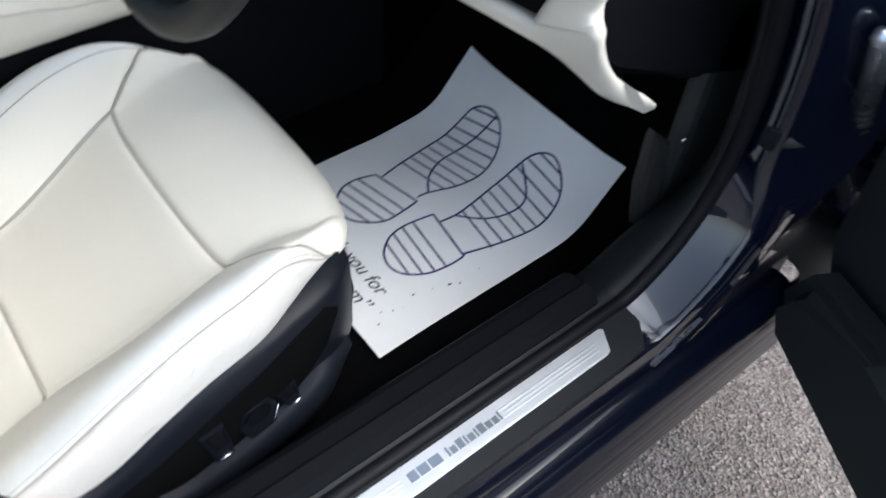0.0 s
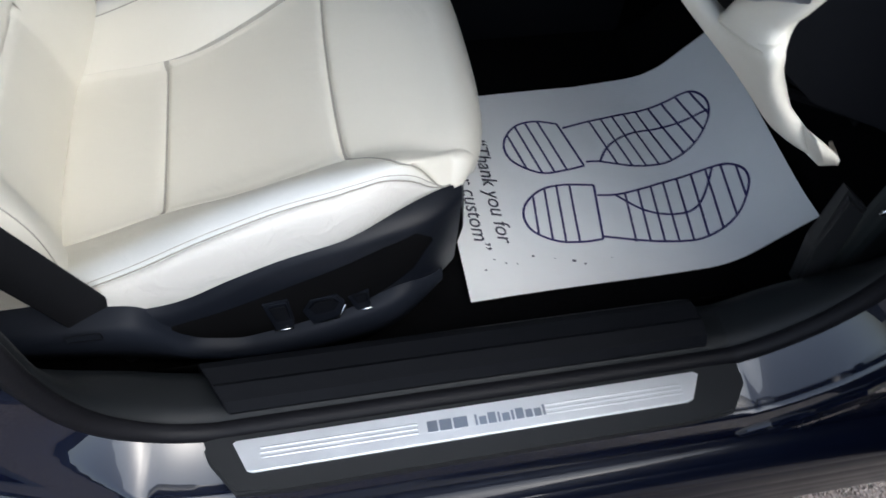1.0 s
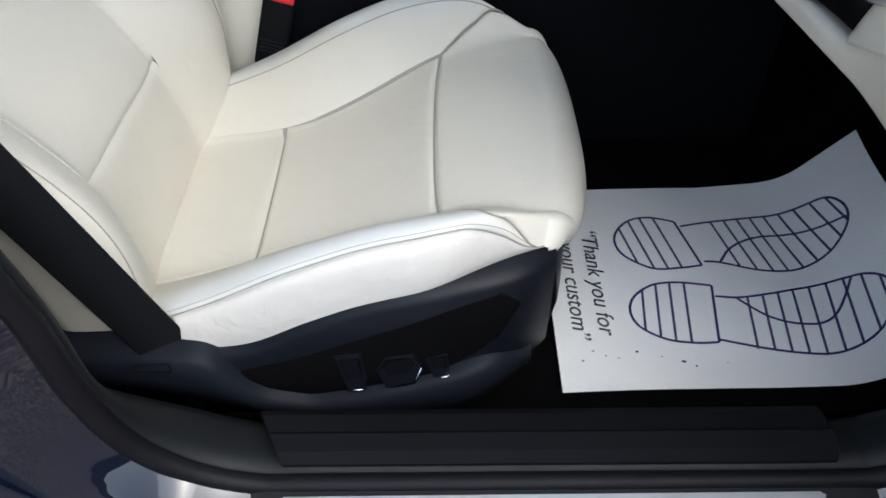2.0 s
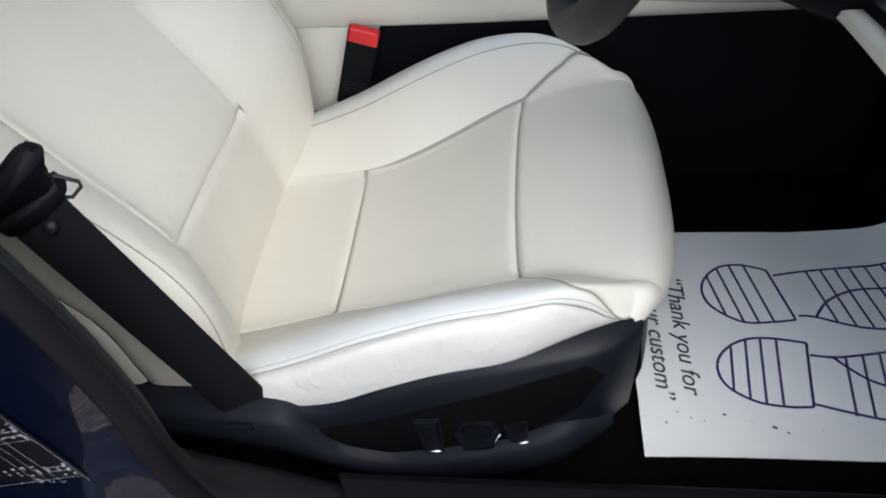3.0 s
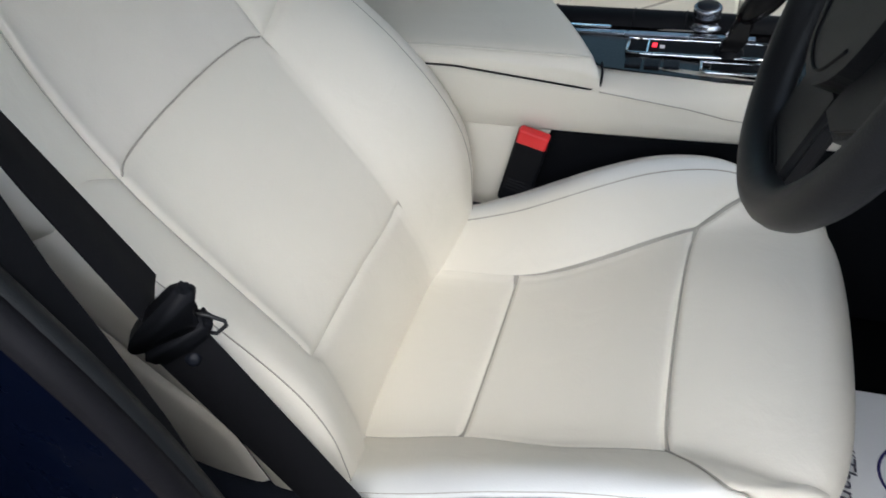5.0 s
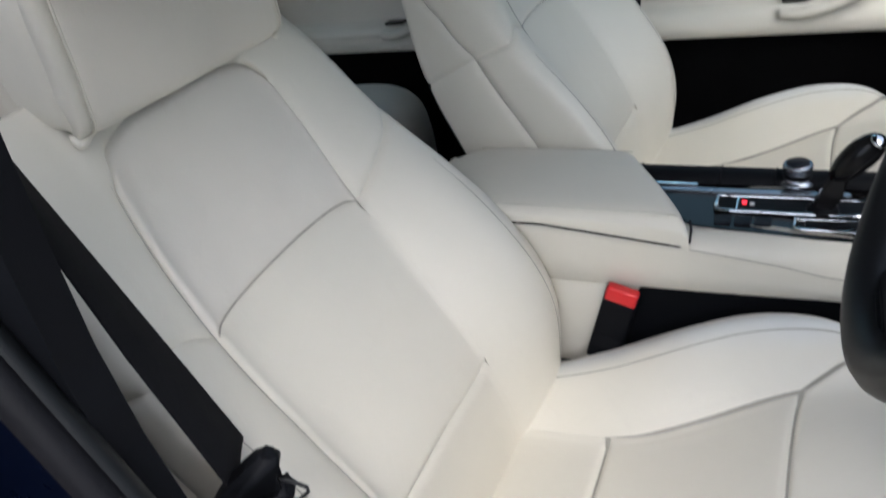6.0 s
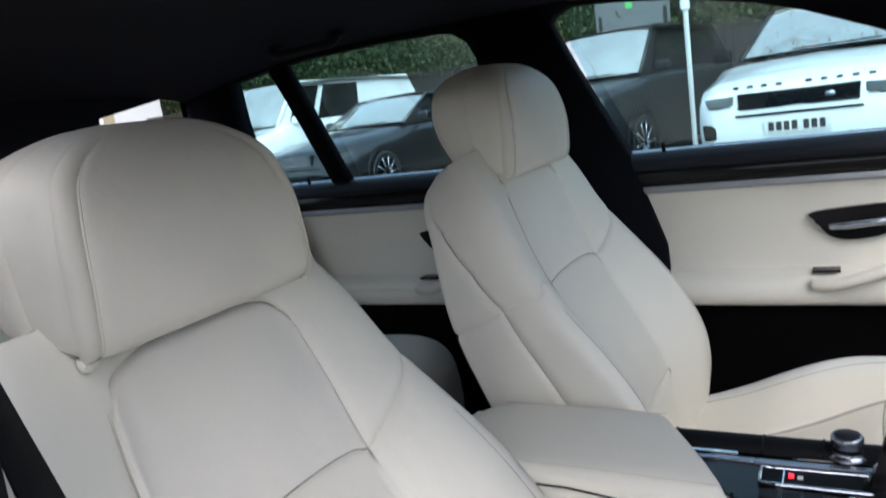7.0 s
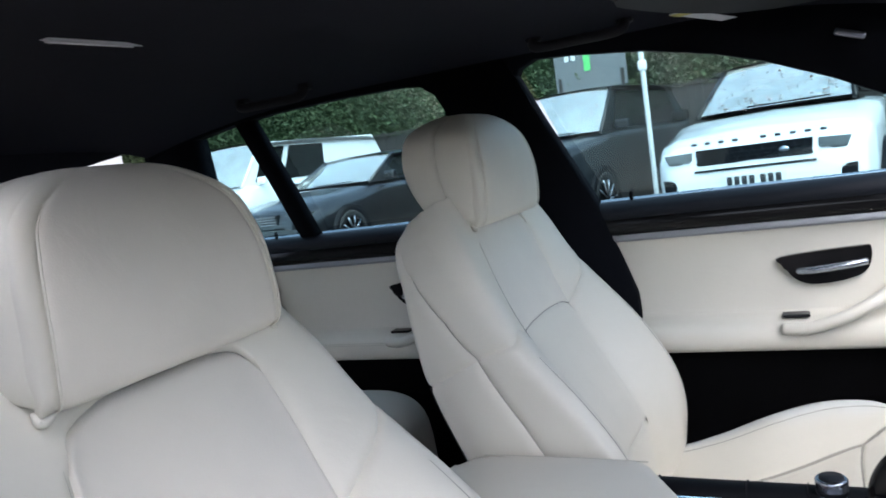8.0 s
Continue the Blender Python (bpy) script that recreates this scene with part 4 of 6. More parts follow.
mesh_object("strap", strip, [(i * 8 + j, (i + 1) * 8 + j, (i + 1) * 8 + (j + 1) % 8, i * 8 + (j + 1) % 8) for i in range(len(steps) - 1) for j in range(8)], WEBBING, belt)


def on_belt(k, j, lift=0.0):
    return lowp.lerp(topp, k) + across * 0.0485 * j + face * lift


turn = Matrix((across, d, face)).transposed().to_4x4()
TK = 0.447
seat_of_tongue = Matrix.Translation(on_belt(TK, 0.5, 0.006)) @ turn
petal = [(p.x, p.y) for p in curve_points([(-0.022, 0.024, 0), (-0.030, 0.0225, 0), (-0.0365, 0.0175, 0), (-0.0352, 0.011, 0), (-0.026, 0.000, 0), (-0.0245, -0.011, 0), (-0.0124, -0.0125, 0), (0.0173, -0.0125, 0), (0.029, -0.0140, 0), (0.0335, -0.0095, 0), (0.030, -0.002, 0), (0.012, 0.010, 0)], 4, True)]
tongue = prism("buckle_tongue", petal, "z", -0.006, 0.008, BLACK, belt, "black plastic tongue with a flared wing", 0.0016, 2, True)
tongue.matrix_basis = seat_of_tongue
grip = [(p.x, p.y) for p in curve_points([(-0.020, -0.006, 0), (-0.0285, -0.010, 0), (-0.0300, -0.0195, 0), (-0.0135, -0.0275, 0), (0.010, -0.0315, 0), (0.0255, -0.0315, 0), (0.0284, -0.022, 0), (0.018, -0.010, 0)], 4, True)]
prism("tongue_grip", grip, "z", -0.006, 0.011, BLACK, tongue, "", 0.003, 3, True)
prism("raised_rim", [(-0.030, 0.0195), (-0.0335, 0.0150), (0.018, -0.0105), (0.026, -0.0085)], "z", 0.007, 0.0105, BLACK, tongue, "", 0.0015, 2)
loop = [(-0.024, -0.004, 0.002), (-0.0323, -0.0106, 0.001), (-0.0395, -0.0205, 0.0), (-0.0380, -0.0250, 0.0), (-0.027, -0.0295, 0.001), (-0.022, -0.026, 0.002)]
tube("metal_loop", loop, 0.0016, SILLGREY, tongue, "dark metal latch loop", 6)
lathe("strap_button", [(0.0005, 0.004), (0.005, 0.003), (0.007, 0), (0.0005, -0.001)], on_belt(TK - 0.051, 0.50, 0.003), SLATE, belt, "", 12, (60, 0, 20))
box("belt_guide", (0.05, 0.03, 0.05), (-0.262, 0.135, 1.22), BLACK, belt, "", 0.01)

# buckle between seat and console
buckle = thing("belt_buckle", "black seat belt buckle with red release button", "belt buckle")
bmat = pose(-0.041, 0.735, 0.527, 0, 17, 0)
bm = box_bm((0.046, 0.017, 0.130), (0, 0, 0), 0.006, 3)
bmesh.ops.transform(bm, matrix=bmat, verts=bm.verts)
part("buckle_body", bm, BLACK, buckle)
bm = box_bm((0.043, 0.016, 0.023), (0.0, -0.002, 0.0555), 0.004, 3)
bmesh.ops.transform(bm, matrix=bmat, verts=bm.verts)
part("release_button", bm, RED, buckle, "bright red release button")
for k in range(4):
    bm = box_bm((0.036, 0.019, 0.0025), (0, 0, -0.020 - 0.006 * k), 0.001, 1)
    bmesh.ops.transform(bm, matrix=bmat, verts=bm.verts)
    part("rib", bm, RUBBER, buckle)
tube("stalk", [bmat @ Vector((0, 0, -0.05)), (-0.085, 0.735, 0.42), (-0.09, 0.735, 0.31)], 0.008, BLACK, buckle)

# ------------------------------------------------------------------ centre console
console = thing("centre_console", "cream leather console with padded armrest", "console")
prism("core", [(-0.36, 0.29), (0.72, 0.29), (0.72, 0.645), (0.30, 0.640), (-0.02, 0.645), (-0.36, 0.640)], "y", MID - 0.078, MID + 0.078, BLACK, console, "black carpeted console core", 0.01)
for side in (-1, 1):
    yy = lambda w: MID + side * w
    prof = []
    for x in np.linspace(-0.34, 0.72, 40):
        zt = float(interp(x, [-0.34, -0.13, 0.0, 0.06, 0.15, 0.25, 0.45, 0.72], [0.686, 0.684, 0.669, 0.667, 0.668, 0.665, 0.655, 0.65]))
        zc = zt - 0.02
        crease = float(np.interp(x, [-0.34, -0.13, 0.05, 0.17, 0.22, 0.45, 0.72], [0.676, 0.672, 0.655, 0.638, 0.627, 0.614, 0.608]))
        zl = float(interp(x, [-0.34, -0.12, 0.05, 0.24, 0.72], [0.585, 0.584, 0.584, 0.588, 0.600]))
        inn = float(interp(x, [-0.34, 0.05, 0.12, 0.25, 0.72], [0.040, 0.040, 0.045, 0.032, 0.022]))
        prof += [(x, yy(0.095 - inn), zt - 0.012), (x, yy(0.095 - inn), zt), (x, yy(0.095 - inn * 0.4), zt - 0.004), (x, yy(0.0925), 0.45 * zt + 0.55 * crease), (x, yy(0.0965), crease), (x, yy(0.0968), crease - 0.008),
                 (x, yy(0.096), 0.5 * (zl + crease)), (x, yy(0.0945), zl + 0.006), (x, yy(0.088), zl), (x, yy(0.07), zl)]
    mesh_object("side_rail", prof, grid_faces(40, 10, side > 0), VINYL, console, "cream stitched leather side of the console")
    tube("stitching", [(x, yy(0.0968), float(np.interp(x, [0.05, 0.17, 0.22, 0.45, 0.72], [0.655, 0.638, 0.627, 0.614, 0.608]))) for x in np.linspace(0.06, 0.70, 30)], 0.0008, THREAD, console, "", 5)
    lowr = []
    for x in np.linspace(-0.34, -0.002, 14):
        k = 0.05 * (x + 0.34) / 0.338
        lowr += [(x, yy(0.082), 0.584), (x - 0.1 * k, yy(0.0865), 0.578), (x - 0.7 * k, yy(0.0875), 0.50), (x - 1.4 * k, yy(0.0865), 0.40), (x - 1.5 * k, yy(0.08), 0.385)]
    mesh_object("lower_panel", lowr, grid_faces(14, 5, side > 0), VINYL, console, "cream lower console panel")
# armrest lid with a slanted front edge
arm = []
NA, MA = 40, 44
for i in range(NA):
    u = i / (NA - 1)
    for j in range(MA):
        t = j / (MA - 1)
        ang = -math.pi * 0.5 + math.pi * t
        cs = [(-0.1005, 0.660), (-0.1015, 0.668), (-0.100, 0.682), (-0.092, 0.695), (-0.075, 0.7025), (-0.04, 0.706), (0.0, 0.707), (0.04, 0.706), (0.075, 0.7025), (0.092, 0.695), (0.100, 0.682), (0.1015, 0.668), (0.1005, 0.660)]
        pos = t * (len(cs) - 1)
        k = min(int(pos), len(cs) - 2)
        fr = pos - k
        v, z = cs[k][0] * (1 - fr) + cs[k + 1][0] * fr, cs[k][1] * (1 - fr) + cs[k + 1][1] * fr
        front = float(interp(v, [-0.1015, -0.06, 0.0, 0.06, 0.1015], [0.061, 0.038, 0.004, -0.030, -0.050]))
        back = -0.345 + 0.035 * (abs(v) / 0.1) ** 2.5
        x = back + (front - back) * (0.5 - 0.5 * math.cos(math.pi * u))
        e = min(x - back, front - x)
        z2 = z - 0.010 * math.exp(-e / 0.006) - 0.022 * math.exp(-(x - back) / 0.02)
        z2 += 0.115 * min(0.18, max(0.0, 0.05 - x)) * (0.707 - z) / 0.047
        arm.append((x, MID + v * (1 - 0.06 * math.exp(-(x - back) / 0.03)), z2))
mesh_object("armrest_lid", arm, grid_faces(NA, MA), VINYL, console, "padded cream leather armrest lid")
for v in (-0.088, 0.088):
    tube("stitching", [(x, MID + v, 0.6972 + 0.022 * min(0.18, max(0.0, 0.05 - x))) for x in np.linspace(-0.285, 0.045 if v < 0 else -0.045, 24)], 0.0012, PALETHREAD, console, "", 6)
tube("lid_gap", [(-0.29, MID - 0.0995, 0.680), (-0.13, MID - 0.1005, 0.6795), (0.0, MID - 0.1005, 0.6645), (0.048, MID - 0.100, 0.6588), (0.061, MID - 0.098, 0.664), (0.0625, MID - 0.093, 0.680), (0.060, MID - 0.086, 0.690)], 0.0016, RUBBER, console, "dark gap under the lid", 6)
# gloss black top with selector, chrome frames and rotary controller
top = prism("top_panel", [(-0.06, 0.06), (0.055, -0.062), (0.20, -0.072), (0.72, -0.075), (0.72, 0.075), (-0.05, 0.078)], "z", 0, 0.012, GLOSS, console, "gloss black top panel", 0.003)
top.matrix_basis = pose(0, MID, 0.658, 0, 1.2, 0)
roll_cover = []
for x in np.linspace(-0.055, 0.40, 24):
    for k in range(9):
        a = math.pi * k / 8
        roll_cover.append((x, MID + 0.070 - 0.021 * math.cos(a), 0.672 - 0.01 * (x + 0.05) + 0.014 * math.sin(a)))
mesh_object("roller_cover", roll_cover, grid_faces(24, 9), BLACK, console, "black cup holder roller cover")
for x in (-0.03, 0.08, 0.15):
    tube("cover_joint", [(x, MID + 0.070 - 0.0218 * math.cos(a), 0.672 - 0.01 * (x + 0.05) + 0.0146 * math.sin(a)) for a in np.linspace(0.1, 3.0, 9)], 0.0012, RUBBER, console, "", 5)
box("chrome_strip", (0.075, 0.006, 0.003), (0.015, MID + 0.040, 0.6745), CHROME, console, "", 0.001)
box("grey_strip", (0.28, 0.010, 0.004), (0.10, MID + 0.030, 0.671), SATIN, console, "satin grey strip", 0.001)


def chrome_frame(name, x0, x1, y0, y1, z, r, mat):
    pts = [(x0, y0, z), (x0, y1, z), ((x0 + x1) / 2, y1 + 0.001, z), (x1, y1, z), (x1 + 0.012, (y0 + y1) / 2, z), (x1, y0, z), ((x0 + x1) / 2, y0 - 0.001, z)]
    ring = []
    for a, b in zip(pts, pts[1:] + pts[:1]):
        ring += [Vector(a).lerp(Vector(b), k / 4) for k in range(4)]
    return tube(name, ring, r, mat, console, "", 6, True)


chrome_frame("selector_frame", 0.082, 0.262, MID - 0.022, MID + 0.018, 0.6705, 0.0028, CHROME)
chrome_frame("switch_frame", 0.178, 0.262, MID - 0.058, MID - 0.034, 0.6695, 0.0024, CHROME)
box("selector_plate", (0.18, 0.038, 0.004), (0.172, MID - 0.002, 0.6685), BLACK, console, "", 0.001)
box("park_brake_switch", (0.060, 0.016, 0.007), (0.22, MID - 0.046, 0.6685), BLACK, console, "", 0.002)
for k in range(3):
    box("button", (0.020, 0.020, 0.004), (0.094 + 0.024 * k, MID - 0.044, 0.6690), SLATE, console, "", 0.0015)
box("divider", (0.0016, 0.036, 0.003), (0.108, MID - 0.002, 0.671), CHROME, console, "", 0)
LED = bpy.data.materials.new("red_indicator")
LED.use_nodes = True
LED.node_tree.nodes["Principled BSDF"].inputs["Base Color"].default_value = (0.6, 0.01, 0.02, 1)
LED.node_tree.nodes["Principled BSDF"].inputs["Emission Color"].default_value = (1, 0.03, 0.05, 1)
LED.node_tree.nodes["Principled BSDF"].inputs["Emission Strength"].default_value = 0.8
box("indicator", (0.006, 0.010, 0.001), (0.116, MID + 0.001, 0.6712), LED, console, "lit red indicator", 0)
box("print_bar", (0.006, 0.008, 0.0006), (0.126, MID - 0.002, 0.6711), WHITEPRINT, console, "", 0)
lathe("rotary_controller", [(0.024, 0), (0.024, 0.003), (0.019, 0.005), (0.0175, 0.008), (0.0175, 0.019), (0.0185, 0.021), (0.0185, 0.026), (0.0165, 0.0285), (0.015, 0.028), (0.0005, 0.0275)],
      (0.176, MID + 0.062, 0.672), SATIN, console, "satin chrome rotary controller", 28)
lathe("controller_cap", [(0.0145, 0.0275), (0.0135, 0.0297), (0.0005, 0.030)], (0.176, MID + 0.062, 0.6725), LEDGE, console, "", 24)
lathe("controller_band", [(0.0179, 0.009), (0.0179, 0.014)], (0.176, MID + 0.062, 0.6725), BLACK, console, "", 28)
lever = thing("gear_selector", "black gear selector lever with chrome cap", "gear lever")
prism("lever_stem", [(-0.018, 0), (0.014, 0), (0.018, 0.03), (0.030, 0.062), (0.006, 0.066), (-0.006, 0.03)], "y", -0.011, 0.011, GLOSS, lever, "", 0.005, 3)
bm = bmesh.new()
bmesh.ops.create_uvsphere(bm, u_segments=24, v_segments=16, radius=1)
for v in bm.verts:
    v.co = Vector((v.co.x * (0.021 + 0.003 * v.co.z), v.co.y * 0.019, v.co.z * 0.047))
bmesh.ops.transform(bm, matrix=pose(0.034, 0, 0.088, 0, 36, 0), verts=bm.verts)
part("grip", bm, GLOSS, lever, "gloss black grip")
bm = bmesh.new()
bmesh.ops.create_uvsphere(bm, u_segments=20, v_segments=10, radius=1)
for v in bm.verts:
    v.co = Vector((v.co.x * 0.012, v.co.y * 0.013, v.co.z * 0.007))
bmesh.ops.transform(bm, matrix=pose(0.057, -0.006, 0.119, 14, 40, 0), verts=bm.verts)
part("cap", bm, CHROME, lever, "polished cap")
lathe("lever_base", [(0.022, 0), (0.020, 0.008), (0.012, 0.012), (0.0005, 0.012)], (0, 0, -0.002), BLACK, lever)
lever.matrix_basis = pose(0.208, MID - 0.008, 0.669) @ Matrix.Diagonal((0.9, 0.9, 0.82, 1))

# ------------------------------------------------------------------ steering wheel and column
wheel = thing("steering_wheel", "black leather steering wheel with airbag hub", "steering wheel")
wheel.matrix_basis = pose(0.296, 0.486, 0.917, 0, 19.5, 0)
# in wheel space: x along the column away from the driver, y across, z up in the wheel's plane
ringv, ringf = [], []
NR, NS = 96, 14
for i in range(NR):
    a = i / NR * math.tau
    up, sd = math.cos(a), math.sin(a)
    fat = 1 + 0.22 * math.exp(-((abs(math.degrees(math.atan2(sd, up))) - 62) / 14) ** 2)
    for k in range(NS):
        b = k / NS * math.tau
        r = 0.1725 + 0.0175 * fat * math.cos(b)
        ringv.append((0.0185 * math.sin(b), r * sd, r * up))
for i in range(NR):
    for k in range(NS):
        a, b = i * NS, ((i + 1) % NR) * NS
        ringf.append((a + k, b + k, b + (k + 1) % NS, a + (k + 1) % NS))
mesh_object("rim", ringv, ringf, WHEELBLACK, wheel, "black leather rim")
hub = [(p.x, p.y) for p in curve_points([(-0.078, 0.030, 0), (-0.062, 0.062, 0), (0, 0.070, 0), (0.062, 0.062, 0), (0.078, 0.030, 0), (0.068, -0.035, 0), (0.035, -0.072, 0), (0, -0.080, 0), (-0.035, -0.072, 0), (-0.068, -0.035, 0)], 5, True)]
prism("airbag_cover", hub, "x", -0.012, 0.05, WHEELBLACK, wheel, "black moulded airbag cover", 0.014, 4)
for side in (-1, 1):
    sp = prism("spoke", [(side * 0.06, 0.030), (side * 0.166, 0.045), (side * 0.168, 0.004), (side * 0.130, -0.040), (side * 0.085, -0.082), (side * 0.045, -0.085)], "x", 0.002, 0.026, WHEELBLACK, wheel, "", 0.006, 3)
    prism("button_cluster", [(side * 0.085, 0.028), (side * 0.135, 0.034), (side * 0.138, 0.006), (side * 0.092, -0.012)], "x", -0.004, 0.006, GLOSS, sp, "", 0.003)
    for dz in (-0.004, 0.012):
        box("steering_button", (0.006, 0.018, 0.010), (-0.004, side * 0.113, 0.006 + dz), SLATE, sp, "", 0.002)
    tube("button_trim", [(-0.0045, side * 0.09, 0.000), (-0.0045, side * 0.112, 0.006), (-0.0045, side * 0.132, 0.010)], 0.0012, CHROME, sp, "", 5)
prism("lower_spoke", [(-0.050, -0.066), (0.050, -0.066), (0.052, -0.162), (0.018, -0.170), (-0.018, -0.170), (-0.052, -0.162)], "x", 0.004, 0.024, WHEELBLACK, wheel, "black lower spoke", 0.006, 3)
prism("spoke_trim", [(-0.030, -0.150), (0.030, -0.150), (0.026, -0.163), (-0.026, -0.163)], "x", 0.0, 0.010, WHEELBLACK, wheel, "", 0.003)
tube("cover_joint", curve_points([(-0.0125, -0.055, -0.030), (-0.0125, -0.030, -0.062), (-0.0125, 0.0, -0.070), (-0.0125, 0.030, -0.062), (-0.0125, 0.055, -0.030)], 6), 0.0016, RUBBER, wheel, "", 6)
column = thing("steering_column", "black plastic steering column shroud", "steering column")
rows = []
for x, w, h in ((0.345, 0.045, 0.05), (0.36, 0.058, 0.062), (0.44, 0.064, 0.068), (0.54, 0.068, 0.072), (0.66, 0.07, 0.075)):
    zc = 0.872 - 0.36 * (x - 0.34)
    rows += [(x, 0.466 + w * math.copysign(abs(math.cos(a)) ** 0.6, math.cos(a)), zc + h * math.copysign(abs(math.sin(a)) ** 0.6, math.sin(a))) for a in np.linspace(0, math.tau, 20, endpoint=False)]
mesh_object("shroud", rows, [(i * 20 + k, (i + 1) * 20 + k, (i + 1) * 20 + (k + 1) % 20, i * 20 + (k + 1) % 20) for i in range(4) for k in range(20)] + [tuple(range(20))], BLACK, column)
for side in (-1, 1):
    tube("stalk", [(0.36, 0.466 + side * 0.05, 0.90), (0.355, 0.466 + side * 0.12, 0.905), (0.35, 0.466 + side * 0.175, 0.915)], [0.008, 0.008, 0.011], BLACK, column, "black control stalk", 10)

# ------------------------------------------------------------------ dashboard
dash = thing("dashboard", "black dashboard with cream lower trim", "dashboard")
sec = [(0.575, 0.742), (0.496, 0.795), (0.490, 0.83), (0.493, 0.87), (0.53, 0.92), (0.62, 0.95), (0.80, 0.96), (0.95, 0.965), (1.10, 0.955), (1.12, 0.62), (0.9, 0.60), (0.72, 0.66)]
prism("dash_body", sec, "y", 0.150, 1.50, BLACK, dash, "black soft dashboard body", 0.012, 3)


def ribbon(name, left, right, mat, parent, label="", bulge=0.004, thick=0.012, per=6):
    """A moulded band between two rails, bowed towards the driver and closed behind."""
    a, b = curve_points(left, per), curve_points(right, per)
    n, m, verts = len(a), 9, []
    for i in range(n):
        along = (a[min(i + 1, n - 1)] + b[min(i + 1, n - 1)]) - (a[max(i - 1, 0)] + b[max(i - 1, 0)])
        nor = along.cross(b[i] - a[i]).normalized()
        if nor.x > 0:
            nor = -nor
        for k in range(m):
            t = k / (m - 1)
            verts.append(a[i].lerp(b[i], t) + nor * (bulge * (1 - (2 * t - 1) ** 4) - 0.002))
        verts += [b[i] - nor * thick, a[i] - nor * thick]
    m += 2
    faces = [(i * m + k, (i + 1) * m + k, (i + 1) * m + (k + 1) % m, i * m + (k + 1) % m) for i in range(n - 1) for k in range(m)]
    faces += [tuple(range(m))[::-1], tuple((n - 1) * m + k for k in range(m))]
    bm = bmesh.new()
    vs = [bm.verts.new(v) for v in verts]
    for f in faces:
        bm.faces.new([vs[k] for k in f])
    return part(name, bm, mat, parent, label)


ribbon("knee_trim", [(0.47, 0.43, 0.765), (0.47, 0.371, 0.774), (0.47, 0.255, 0.788), (0.477, 0.190, 0.789), (0.487, 0.162, 0.782), (0.505, 0.146, 0.763), (0.530, 0.131, 0.737), (0.566, 0.118, 0.716), (0.598, 0.121, 0.707)],
       [(0.47, 0.40, 0.785), (0.47, 0.333, 0.796), (0.47, 0.228, 0.809), (0.474, 0.182, 0.811), (0.473, 0.145, 0.826), (0.472, 0.109, 0.839), (0.490, 0.108, 0.811), (0.535, 0.116, 0.763), (0.600, 0.1205, 0.7095)], VINYL, dash, "curved cream trim under the dashboard")
ribbon("end_trim", [(0.475, 0.184, 0.809), (0.472, 0.164, 0.845), (0.472, 0.147, 0.859), (0.476, 0.120, 0.892)], [(0.473, 0.109, 0.838), (0.478, 0.117, 0.850), (0.478, 0.111, 0.867), (0.482, 0.098, 0.902)], VINYL, dash, "cream end of the dashboard trim")
strip = [(0.492, 0.40, 0.800), (0.480, 0.261, 0.839), (0.475, 0.203, 0.851), (0.469, 0.158, 0.862), (0.467, 0.133, 0.880), (0.470, 0.105, 0.898)]
ribbon("satin_strip", [(x - 0.003, y - 0.003, z - 0.011) for x, y, z in strip], [(x, y + 0.003, z + 0.011) for x, y, z in strip], SATIN, dash, "satin metal decor strip", 0.006, 0.01)
box("vent_surround", (0.02, 0.15, 0.06), (0.490, 0.215, 0.897), GLOSS, dash, "", 0.008, 2, (14, 0, 0))
for k in range(4):
    box("vent_slat", (0.012, 0.13, 0.003), (0.479, 0.215, 0.880 + 0.012 * k), BLACK, dash, "", 0.001, 1, (14, 15, 0))
box("knee_panel", (0.20, 0.56, 0.012), (0.64, 0.46, 0.695), BLACK, dash, "black panel under the dashboard", 0.004, 2, (0, 24, 0))
# footwell
foot = thing("wall_footwell", "black carpeted footwell and bulkhead", "footwell", kind="structure")
extrude = [(0.68, 0.290), (0.71, 0.291), (0.75, 0.318), (0.81, 0.380), (0.87, 0.45), (1.06, 0.64)]
mesh_object("toe_board", [(x, y, z) for x, z in extrude for y in (0.16, 0.76)], grid_faces(6, 2, True), CARPET, foot)
mesh_object("toe_board", [(x, y, z) for x, z in extrude for y in (0.92, 1.56)], grid_faces(6, 2, True), CARPET, foot)
box("bulkhead", (0.04, 1.46, 0.66), (1.10, MID, 0.62), CARPET, foot, "", 0.0)
box("kick_panel", (0.28, 0.03, 0.44), (0.90, 0.165, 0.52), DOORBLACK, foot, "black plastic kick panel", 0.012)
prism("kick_trim", [(0.690, 0.600), (0.735, 0.560), (0.728, 0.520), (0.752, 0.440), (0.745, 0.395), (0.715, 0.420), (0.702, 0.500)], "y", 0.150, 0.172, SILLGREY, foot, "grey plastic trim piece beside the footrest", 0.006, 3)
lathe("screw", [(0.006, 0), (0.005, 0.002), (0.0005, 0.0025)], (0.752, 0.149, 0.560), CHROME, foot, "small bright screw", 12, (90, 0, 0))
pedals = thing("pedals", "dark brake and accelerator pedals", "pedals")
prism("brake_pedal", [(0.43, 0.54), (0.52, 0.54), (0.515, 0.585), (0.435, 0.585)], "x", 0.88, 0.895, RUBBER, pedals, "", 0.004)
prism("accelerator_pedal", [(0.345, 0.47), (0.40, 0.47), (0.395, 0.56), (0.35, 0.56)], "x", 0.865, 0.878, RUBBER, pedals, "", 0.004)
tube("pedal_arm", [(0.89, 0.475, 0.56), (1.02, 0.475, 0.63)], 0.008, BLACK, pedals)
